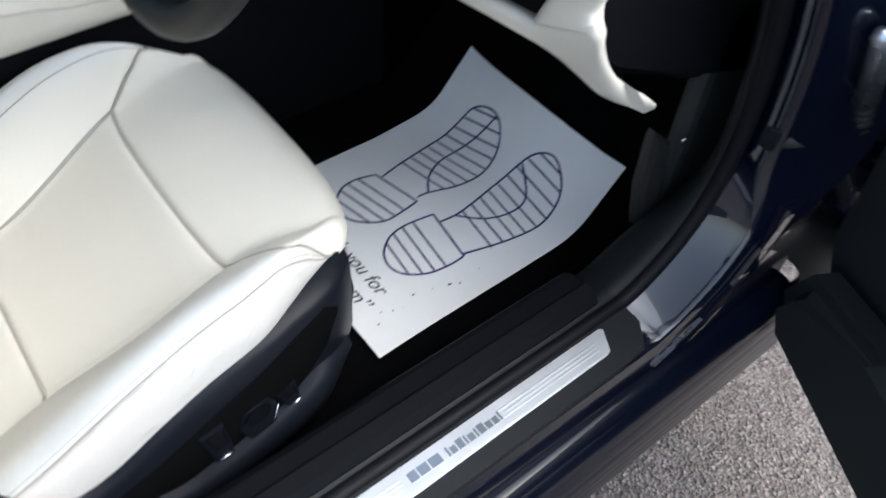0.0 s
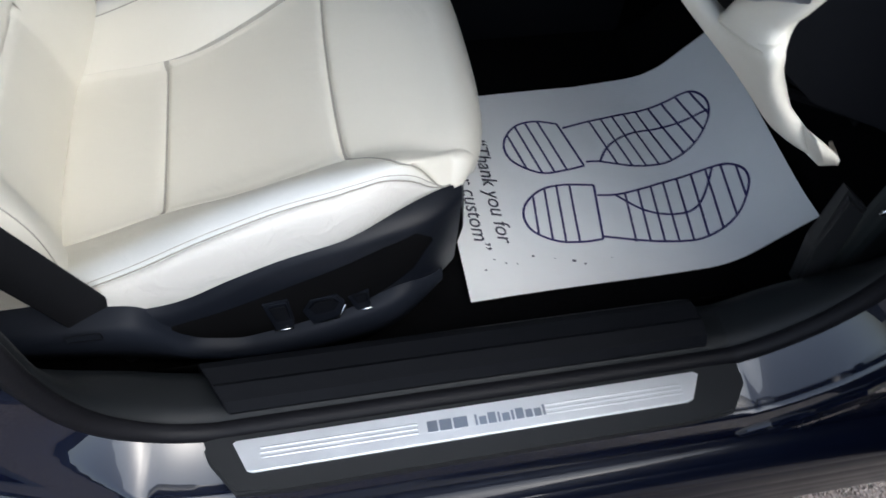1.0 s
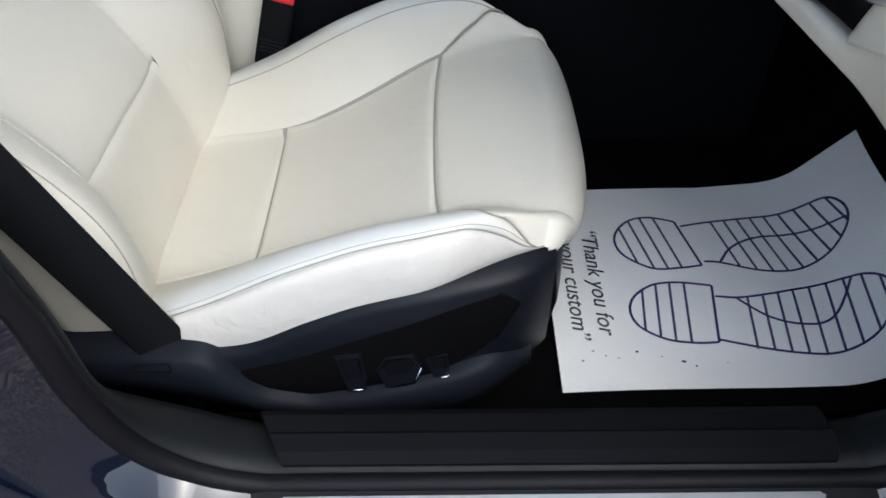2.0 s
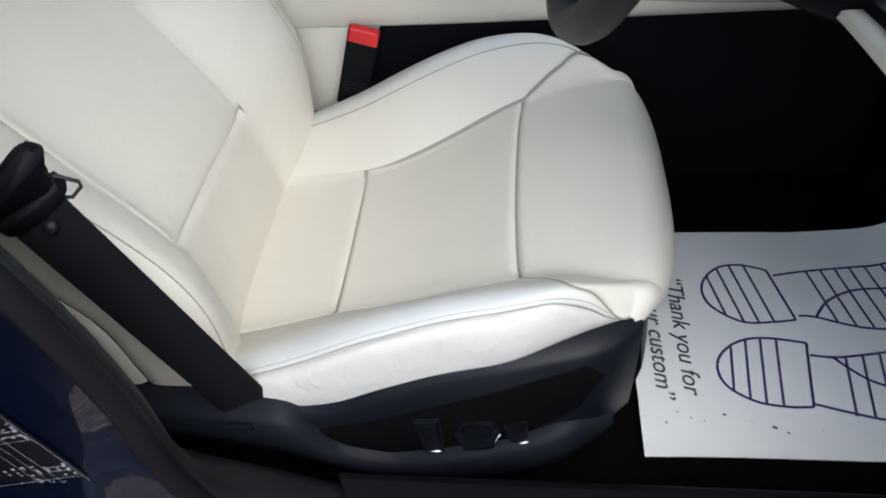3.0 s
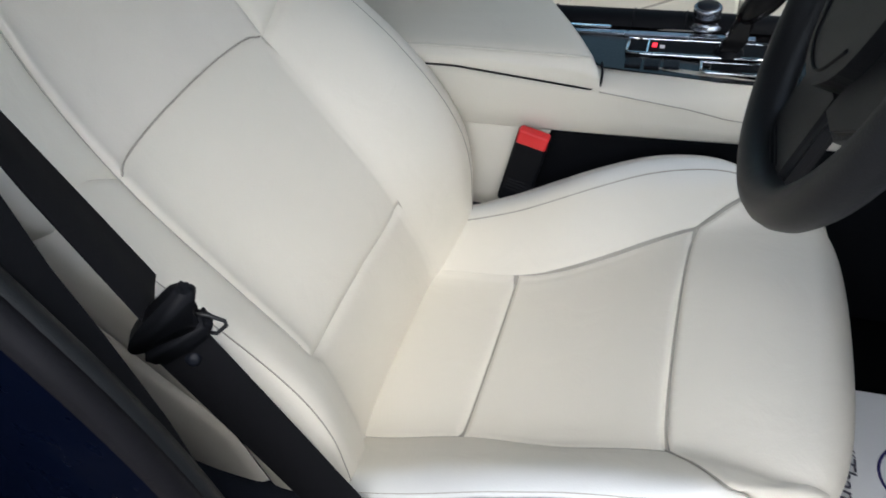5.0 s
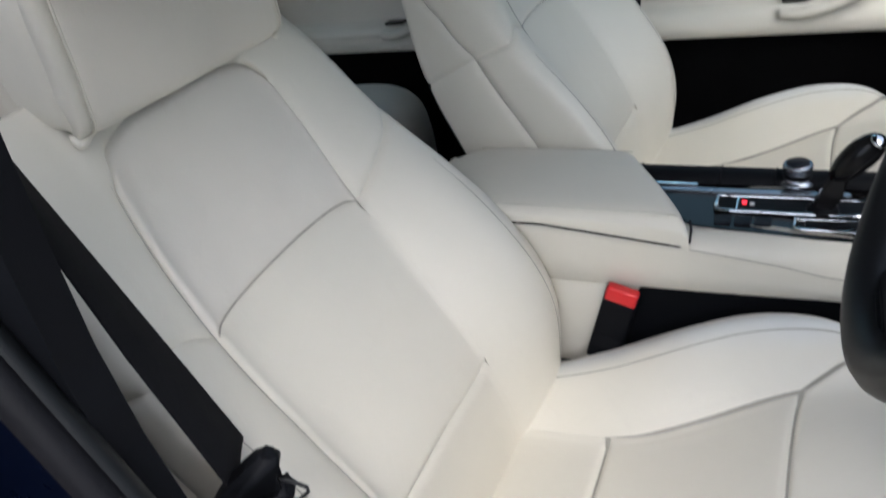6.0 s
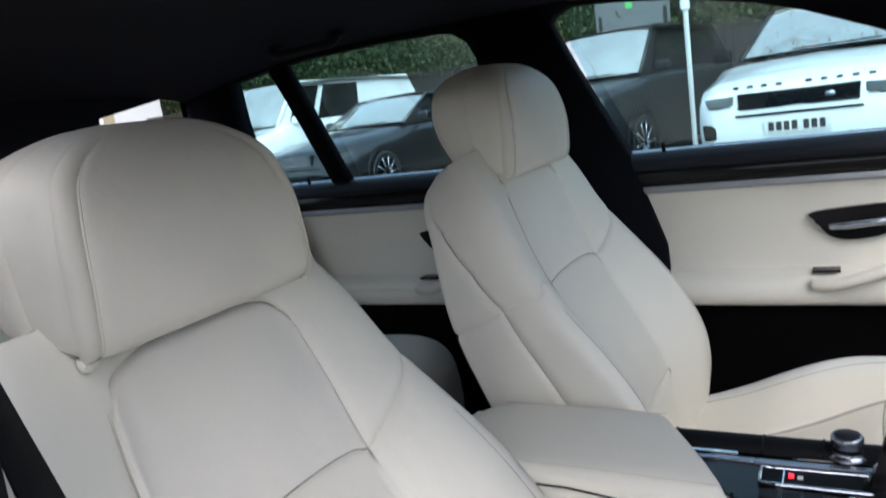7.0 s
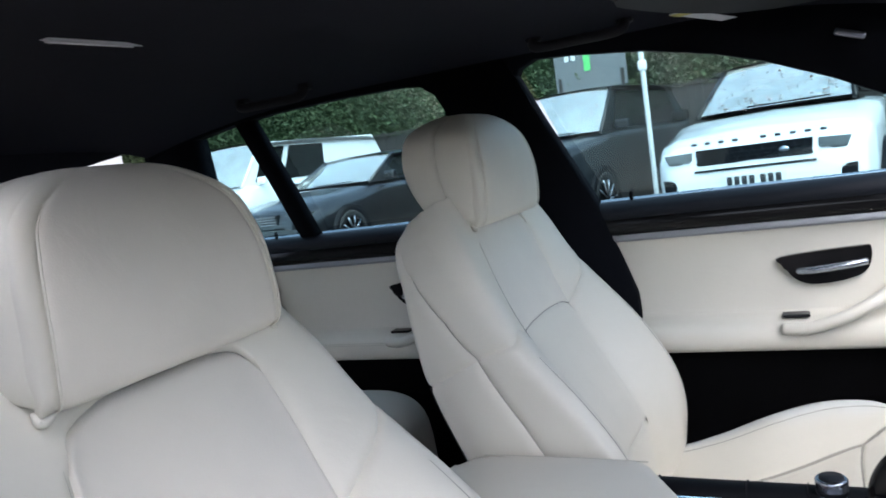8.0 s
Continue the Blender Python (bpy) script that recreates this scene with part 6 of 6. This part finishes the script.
TYRE = material("tyre_rubber", (0.012, 0.012, 0.012), 0.8, vary=0.2)
LIGHTGLASS = material("headlamp_glass", (0.20, 0.22, 0.23), 0.15, metal=0.4, vary=0.35, scale=12)
PLATE = material("white_number_plate", (0.70, 0.71, 0.70), 0.45, vary=0.04)
PLATEINK = material("plate_print", (0.015, 0.015, 0.017), 0.5)


def vehicle(label, category, paint, length, width, height, nose, bonnet, belt_h, screen_x, roof_front, roof_back, tail_x, at, grille_w, boxy=0.0, tail_h=None, bars=False, screen=0.93, wins=((0.06, 0.46), (0.51, 0.88)), upper=None):
    """A parked vehicle. x = 0 at the front bumper, running back along -x; nose and bonnet: heights at the front and at the screen's base."""
    car = thing("parked_car" if category != "van" else "parked_van", label, category, "parked vehicles", at=at)
    half = width / 2
    tail_h = tail_h or belt_h + 0.05
    st_x = [0.0, -0.04, -0.15, -0.40, -0.8, screen_x, screen_x - 0.6, tail_x, -length + 0.35, -length + 0.1, -length]
    st_w = [0.70, 0.80, 0.90, 0.965, 0.99, 1.0, 1.0, 1.0, 0.98, 0.93, 0.86]
    st_t = [nose - 0.22, nose - 0.06, nose, nose + 0.35 * (bonnet - nose), nose + 0.7 * (bonnet - nose), bonnet, belt_h, belt_h, tail_h, tail_h - 0.05, tail_h - 0.30]
    st_b = [0.38, 0.28, 0.22, 0.20, 0.20, 0.20, 0.20, 0.20, 0.22, 0.28, 0.40]
    verts, m = [], 15
    xs = np.concatenate([np.linspace(0, -0.4, 14), np.linspace(-0.45, -length + 0.5, 40), np.linspace(-length + 0.45, -length, 12)])
    X, o = np.array(st_x)[::-1], slice(None, None, -1)
    for x in xs:
        w, zt, zb = (float(np.interp(x, X, np.array(s)[o])) for s in (st_w, st_t, st_b))
        w *= half
        zs = zt - 0.10 * (1 - boxy)
        sec = [(0.80 * w, zb), (0.95 * w, zb + 0.05), (0.985 * w, zb + 0.25 * (zs - zb)), (w, zb + 0.6 * (zs - zb)), (0.99 * w, zs - 0.05), (0.95 * w, zs + 0.35 * (zt - zs)), (0.80 * w, zs + 0.8 * (zt - zs)), (0, zt + 0.015)]
        soft = float(np.clip((x - screen_x) / 0.35, 0, 1)) * (1 - boxy)
        drop = (0, 0, 0, 0, 0.05, 0.055, 0.02, 0)
        sec = [(y, z - soft * dz) for (y, z), dz in zip(sec, drop)]
        verts += [(x, y, z) for y, z in sec] + [(x, -y, z) for y, z in sec[-2::-1]]
    n = len(xs)
    faces = grid_faces(n, m) + [tuple(range(m)), tuple((n - 1) * m + k for k in range(m))[::-1]]
    mesh_object("body", verts, faces, paint, car)
    # cabin: roof slab, pillars, glass
    zr, inset = height, 0.12 - 0.05 * boxy
    lowf, lowb = screen_x, tail_x - (0.45 if tail_h - belt_h < 0.2 else 0.15)
    wb, wr = half * 0.94, half * (1 - inset) - 0.04
    c = {("f", s, 0): (lowf, s * wb * screen, belt_h + 0.02) for s in (-1, 1)}
    c |= {("f", s, 1): (roof_front, s * wr * (0.92 if screen > 0.9 else 0.78), zr - 0.06) for s in (-1, 1)}
    c |= {("b", s, 0): (lowb, s * wb * 0.96, belt_h) for s in (-1, 1)}
    c |= {("b", s, 1): (roof_back, s * wr * 0.95, zr - 0.07) for s in (-1, 1)}

    def bowed(name, a, b, d, e, mat, push, label=""):
        """A glass panel between four corners, bulging by push."""
        a, b, d, e, p = Vector(a), Vector(b), Vector(d), Vector(e), Vector(push)
        rows = []
        for i in range(9):
            for j in range(9):
                s, t = i / 8, j / 8
                rows.append(a.lerp(b, s).lerp(e.lerp(d, s), t) + p * (4 * s * (1 - s)) * (0.5 + 0.5 * math.sin(math.pi * t)))
        return mesh_object(name, rows, grid_faces(9, 9), mat, car, label)

    bowed("windscreen", c["f", -1, 0], c["f", 1, 0], c["f", 1, 1], c["f", -1, 1], CARGLASS, (0.12, 0, 0.02), "pale sky-reflecting windscreen")
    bowed("rear_screen", c["b", 1, 0], c["b", -1, 0], c["b", -1, 1], c["b", 1, 1], SIDEGLASS, (-0.06, 0, 0.02))
    for s in (-1, 1):
        f0, f1, b0, b1 = (Vector(c[k]) for k in (("f", s, 0), ("f", s, 1), ("b", s, 0), ("b", s, 1)))
        at_side = lambda k, h, out: f0.lerp(b0, k).lerp(f1.lerp(b1, k), h) + Vector((0, s * out, 0))
        bowed("upper_side", at_side(0, -0.08, 0), at_side(1, -0.08, 0), at_side(1, 1.03, 0), at_side(0, 1.03, 0), upper or paint, (0, 0, 0))
        for k0, k1 in wins:
            bowed("side_window", at_side(k0 + (0.03 if k0 < 0.1 else 0), 0.05, 0.010), at_side(k1, 0.05, 0.010), at_side(k1, 0.90, 0.010), at_side(k0, 0.90, 0.010), SIDEGLASS, (0, 0, 0), "dark side window")
        tube("pillar", [at_side(0, k, -0.015) for k in (-0.05, 0.5, 1.0)], 0.028, upper or paint, car, "", 8)
        box("mirror", (0.11, 0.19, 0.13), (screen_x - 0.30, s * (half + 0.04), belt_h + 0.07), upper or paint, car, "door mirror", 0.04, 3)
        lamp = prism("headlamp", [(s * half * 0.54, nose - 0.18), (s * half * 0.76, nose - 0.17), (s * half * 0.80, nose - 0.08), (s * half * 0.54, nose - 0.07)] if not bars else
                     [(s * half * 0.50, nose - 0.19), (s * half * 0.84, nose - 0.19), (s * half * 0.90, nose - 0.07), (s * half * 0.52, nose - 0.07)], "x", -0.40 if bars else -0.30, -0.05 if bars else -0.004, LIGHTGLASS, car, "clear headlamp", 0.02)
        prism("bumper_vent", [(s * half * 0.66, 0.50), (s * half * 0.82, 0.52), (s * half * 0.83, 0.655), (s * half * 0.70, 0.645)], "x", -0.25, -0.002, BLACK, car, "black bumper vent", 0.015)
    roofv = []
    for i in range(13):
        for j in range(13):
            s, t = i / 12, j / 12
            x = (roof_front + 0.05) * (1 - s) + (roof_back - 0.06) * s
            v = (2 * t - 1) * (wr + 0.02)
            roofv.append((x, v, zr - 0.035 * (2 * s - 0.8) ** 2 - 0.05 * abs(2 * t - 1) ** 3))
    mesh_object("roof", roofv, grid_faces(13, 13), paint, car)
    mesh_object("roof_lining", [(x, v, z - 0.04) for x, v, z in roofv], grid_faces(13, 13, True), BLACK, car)
    # front end
    gr = prism("grille", [(-grille_w, nose - 0.20), (grille_w, nose - 0.20), (grille_w * 1.02, nose - 0.06), (-grille_w * 1.02, nose - 0.06)], "x", -0.2, 0.004, BLACK, car, "dark grille", 0.008)
    for k in range(4 if bars else 3):
        box("grille_bar", (0.012, grille_w * 1.9, 0.016 if bars else 0.007), (0.008, 0, nose - 0.185 + 0.036 * k), CHROME if bars else SLATE, gr, "", 0.002, 1)
    if not bars:
        for k in range(22):
            box("grille_mesh", (0.006, 0.008, 0.13), (0.006, -grille_w * 0.95 + grille_w * 1.9 * k / 21, nose - 0.13), SLATE, gr, "", 0, 1, (30 if k % 2 else -30, 0, 0))
        lathe("badge", [(0.042, 0), (0.038, 0.006), (0.0005, 0.008)], (0.010, grille_w * 0.55, nose - 0.13), SATIN, car, "oval badge", 18, (0, 90, 0), (0.55, 1, 1))
        for k in range(10):
            if k != 5:
                box("letter_bar", (0.005, 0.050, 0.026), (-0.080, 0.56 - 0.118 * k, nose - 0.006), SLATE, car, "", 0, 1, (0, -35, 0))
    pl = box("number_plate", (0.012, 0.53, 0.115), (0.014, 0, 0.60 if nose > 0.9 else 0.30), PLATE, car, "white number plate", 0.004)
    for k in range(7):
        box("plate_bar", (0.003, 0.045, 0.075), (0.0205, -0.205 + 0.062 * k + (0.03 if k > 3 else 0), 0.60 if nose > 0.9 else 0.30), PLATEINK, pl, "", 0)
    box("bumper_line", (0.03, 1.0, 0.02), (0.0, 0, nose - 0.25), BLACK, car, "", 0.004)
    box("lower_intake", (0.06, 1.1, 0.14), (-0.02, 0, 0.40), BLACK, car, "black lower intake", 0.02)
    box("wiper", (0.03, 0.75, 0.015), (screen_x + 0.10, 0.15, belt_h + 0.045), BLACK, car, "", 0.004, 1, (0, 0, 4))
    r = 0.36 if height > 1.6 else 0.33
    for x in (-0.92, -length + 0.95):
        for s in (-1, 1):
            wh = new("wheel")
            wh.parent = car
            wh.matrix_basis = pose(x, s * (half - 0.10), r, 90 if s < 0 else -90, 0, 0)
            lathe("arch", [(r + 0.075, 0), (r + 0.075, 0.112), (r + 0.02, 0.113), (0.0005, 0.100)], (0, 0, 0), BLACK, wh, "dark wheel arch", 28)
            lathe("tyre", [(0.25, 0.10), (r - 0.05, 0.118), (r - 0.01, 0.112), (r, 0.09), (r, -0.1), (0.2, -0.12)], (0, 0, 0), TYRE, wh, "black tyre", 28)
            rimo = lathe("rim", [(r - 0.085, 0.113), (r - 0.10, 0.120), (r - 0.125, 0.106), (0.07, 0.112), (0.0005, 0.118)], (0, 0, 0), BLACK, wh, "alloy rim", 28)
            for k in range(10):
                a = k / 10 * math.tau
                tube("spoke", [(0.05 * math.cos(a), 0.05 * math.sin(a), 0.121), ((r - 0.09) * math.cos(a + 0.08), (r - 0.09) * math.sin(a + 0.08), 0.121)], 0.011, SATIN, rimo, "", 5)
    return car


FACING = -90
vehicle("white estate car parked facing, fallen leaves on the bonnet", "car", WHITECAR, 4.4, 1.92, 1.74, 0.96, 1.16, 1.19, -1.25, -2.25, -3.7, -3.75, pose(-0.17, 7.05, 0, 0, 0, FACING - 8), 0.47, 0.3, screen=0.82, upper=GLOSS)
vehicle("dark grey tall estate car with pale windscreen", "car", GREYCAR, 4.9, 2.0, 1.88, 1.06, 1.20, 1.22, -1.30, -1.95, -4.2, -4.3, pose(-3.20, 8.85, 0, 0, 0, FACING - 11), 0.45, 0.6)
vehicle("black saloon car with chrome barred grille", "car", BLACKCAR, 5.1, 1.90, 1.46, 0.80, 0.99, 1.00, -1.65, -2.45, -3.8, -4.1, pose(-6.75, 8.45, 0, 0, 0, FACING - 8), 0.40, 0.0, bars=True)
vehicle("white panel van with dark side windows", "van", WHITECAR, 4.9, 1.94, 1.97, 1.02, 1.20, 1.20, -0.85, -1.45, -4.75, -4.65, pose(-9.1, 9.25, 0, 0, 0, FACING - 6), 0.45, 1.0, wins=((0.03, 0.19), (0.225, 0.50)))
vehicle("silver hatchback car beside a white van", "car", SILVERCAR, 4.3, 1.80, 1.55, 0.86, 1.02, 1.02, -1.2, -1.95, -3.6, -3.8, pose(-11.6, 9.3, 0, 0, 0, FACING), 0.40, 0.1)
TWIGS = material("leaf_litter", (0.10, 0.055, 0.035), 0.9, vary=0.5, scale=20)


def litter(label, at, seed, bonnet, screen, span):
    """Leaves and needles fallen over a bonnet and its windscreen; those on the glass also stand in for reflected
    branches. bonnet: count, x range, heights; screen: count, foot and head of the glass.
    """
    lit = random.Random(seed)
    lv, lf = [], []

    def leaf(p, tilt, size):
        a, slim, k = lit.uniform(0, 6.28), lit.uniform(0.25, 1.0), len(lv)
        for d, f in ((0, 1.0), (1.57, slim), (3.14, 1.0), (4.71, slim)):
            u, v = size * f * math.cos(a + d), size * f * math.sin(a + d)
            lv.append((p[0] + u * math.cos(tilt), p[1] + v, p[2] - u * math.sin(tilt) + 0.003 * (d > 2)))
        lf.append((k, k + 1, k + 2, k + 3))

    count, x0, x1, z0, z1 = bonnet
    for _ in range(count):
        f, v = lit.random(), lit.uniform(-1, 1)
        leaf((x0 + (x1 - x0) * f, v * span, z0 + (z1 - z0) * f + 0.022 - 0.05 * abs(v)), 0.13, lit.uniform(0.008, 0.024))
    # specks on the glass also imitate the mottled reflection of branches
    count, foot, head, w0, w1 = screen
    for _ in range(count):
        f, v = lit.random() ** 1.3, lit.uniform(-1, 1)
        bulge = (1 - v * v) * (0.5 + 0.5 * math.sin(math.pi * f))
        leaf((foot[0] + (head[0] - foot[0]) * f + 0.12 * bulge + 0.012, v * (w0 + (w1 - w0) * f), foot[1] + (head[1] - foot[1]) * f + 0.02 * bulge + 0.012), math.atan2(head[1] - foot[1], foot[0] - head[0]), lit.uniform(0.006, 0.022))
    ob = mesh_object("leaves_and_reflections", lv, lf, TWIGS, None)
    ob.matrix_basis = at
    tagged(ob, label, "leaves", kind="stuff")


litter("brown fallen leaves on a white bonnet, with specks for branch reflections on its windscreen", pose(-0.17, 7.05, 0, 0, 0, FACING - 8), 3, (110, -0.25, -1.25, 0.985, 1.15), (190, (-1.25, 1.21), (-2.25, 1.68), 0.74, 0.62), 0.8)
litter("brown leaf litter on a grey car, with specks for branch reflections on its windscreen", pose(-3.20, 8.85, 0, 0, 0, FACING - 11), 5, (50, -0.3, -1.25, 1.10, 1.19), (60, (-1.30, 1.24), (-1.95, 1.82), 0.84, 0.72), 0.8)

# ------------------------------------------------------------------ post, fence, sign, hedge, far building
post = thing("post", "thin white painted post between parked cars", "post")
lathe("shaft", [(0.023, 0), (0.022, 2.2), (0.021, 4.5), (0.0005, 4.5)], (-0.985, 6.9, 0), WHITECAR, post, "", 12)
box("bracket", (0.075, 0.06, 0.09), (-0.985, 6.9, 1.72), PLATE, post, "pale bracket", 0.02)
WOOD = material("dark_fence_wood", (0.022, 0.018, 0.016), 0.8, vary=0.35, scale=3, bump=0.004, bump_scale=30)
fence = thing("fence", "dark brown close-boarded wooden fence", "fence", kind="structure")
board = bpy.data.meshes.new("fence_board")
bmb = box_bm((0.145, 0.02, 1.95), (0, 0, 0.985), 0.004, 1)
bmb.to_mesh(board)
bmb.free()
board.materials.append(WOOD)
rf = random.Random(9)
for k in range(190):
    ob = new("fence_board", board)
    ob.parent = fence
    ob.matrix_basis = pose(-24 + 0.15 * k, 16.5 + (0.012 if k % 2 else 0), rf.uniform(-0.03, 0.02), 0, 0, rf.uniform(-1.5, 1.5))
for k in range(12):
    box("fence_post", (0.12, 0.12, 2.05), (-24 + 2.5 * k, 16.60, 1.025), WOOD, fence, "", 0.01)
box("fence_rail", (28.5, 0.06, 0.05), (-9.9, 16.47, 1.99), WOOD, fence, "", 0.005)

LEAF = material("hedge_leaf", (0.050, 0.070, 0.034), 0.75, vary=0.5, scale=0.9, fine=0.4, bump_scale=40, spec=0.12)
BARK = material("bark", (0.09, 0.07, 0.055), 0.9, vary=0.3, scale=8, bump=0.01, bump_scale=40)


def foliage(name, centres, count, spread, size, seed, label, category, kind=""):
    """Leaf clumps round centres: many small bent leaves."""
    r = np.random.default_rng(seed)
    c = np.array(centres)[r.integers(0, len(centres), count)]
    p = c + r.normal(size=(count, 3)) * np.array(spread)
    p[:, 2] = np.maximum(p[:, 2], 0.25)
    u = r.normal(size=(count, 3))
    u /= np.linalg.norm(u, axis=1, keepdims=True)
    w = np.cross(u, r.normal(size=(count, 3)))
    w /= np.linalg.norm(w, axis=1, keepdims=True)
    s = (size * r.uniform(0.6, 1.5, (count, 1)))
    v = np.stack([p - u * s, p + w * s * 0.5, p + u * s, p - w * s * 0.5], 1).reshape(-1, 3)
    f = np.arange(count * 4).reshape(-1, 4)
    ob = mesh_object(name, v.tolist(), f.tolist(), LEAF, None, "", False)
    return tagged(ob, label, category, kind=kind)


# Added box fills gaps between leaves; the hedge's inner shade is its dark colour.
hedge_core = box("hedge_core", (44, 1.2, 4.6), (-6, 20.2, 2.3), material("hedge_inner_shade", (0.016, 0.028, 0.012), 0.95, vary=0.6, scale=1.2, bump=0.05, bump_scale=8, spec=0.05), None, "", 0.3)
tagged(hedge_core, "dark green box behind the hedge leaves, inner shade in its colour", "hedge", kind="structure")
rc = random.Random(21)
hedge_centres = [(-26 + 1.05 * k + rc.uniform(-0.5, 0.5), 18.6 + rc.uniform(-0.8, 1.5), h) for k in range(36) for h in (0.9, 2.0, 3.0 + rc.uniform(-0.6, 0.8), 4.2 + rc.uniform(-0.8, 1.2))]
foliage("hedge", hedge_centres, 95000, (0.62, 0.5, 0.55), 0.055, 4, "tall unclipped green hedge behind the fence", "hedge", "stuff")
for k, (x, y, h) in enumerate(((-14.5, 22.0, 7.0), (-5.0, 23.5, 7.5), (3.5, 22.5, 6.5), (-22.0, 23.0, 7.5))):
    tree = thing("tree", "broad green deciduous tree behind the hedge", "tree", "trees")
    tube("trunk", [(x, y, 0), (x + 0.1, y, h * 0.25), (x + 0.05, y + 0.1, h * 0.5), (x - 0.1, y, h * 0.75)], [0.26, 0.21, 0.15, 0.06], BARK, tree, "", 10)
    tr = random.Random(k + 40)
    ends = []
    for _ in range(9):
        a, up = tr.uniform(0, 6.28), tr.uniform(0.35, 0.7)
        e = (x + 2.0 * math.cos(a), y + 2.0 * math.sin(a), h * (up + 0.22))
        tube("limb", [(x, y, h * up * 0.8), ((x + e[0]) / 2, (y + e[1]) / 2, h * up + 0.3), e], [0.10, 0.06, 0.02], BARK, tree, "", 6)
        ends += [e, (e[0] * 0.6 + x * 0.4, e[1] * 0.6 + y * 0.4, e[2] + 0.3)]
    ends.append((x, y, h))
    ob = foliage("crown", ends, 7000, (0.62, 0.62, 0.5), 0.10, 60 + k, "", "")
    ob.parent = tree
    for key in list(ob.keys()):
        del ob[key]
sign = thing("sign_board", "grey sign board with a green stripe", "sign")
prism("board", [(-4.6, 2.25), (-3.0, 2.25), (-3.0, 3.4), (-4.6, 3.4)], "y", 17.0, 17.05, material("grey_sign", (0.13, 0.135, 0.14), 0.6), sign, "", 0.01)
box("stripe", (0.14, 0.02, 0.62), (-3.85, 16.99, 2.98), material("green_stripe", (0.10, 0.55, 0.14), 0.5), sign, "green stripe", 0)
for x in (-4.3, -4.15):
    box("print_bar", (0.09, 0.02, 0.16), (x, 16.99, 3.02), PLATE, sign, "", 0)
for x in (-4.5, -3.1):
    box("leg", (0.08, 0.08, 2.6), (x, 17.03, 1.3), WOOD, sign, "", 0.01)
cabin = thing("site_building", "low white building with tan boarded panels", "building")
box("wall", (6.0, 5.0, 3.4), (-21.5, 14.6, 1.7), PLATE, cabin, "white rendered wall", 0.02)
for k in range(5):
    box("tan_panel", (0.05, 0.35, 2.2), (-18.47, 12.6 + 0.62 * k, 2.0), material("tan_board", (0.40, 0.33, 0.22), 0.7), cabin, "tan boarded panel", 0.01)
box("roof", (6.6, 5.6, 0.18), (-21.5, 14.6, 3.48), SLATE, cabin, "dark flat roof", 0.03)
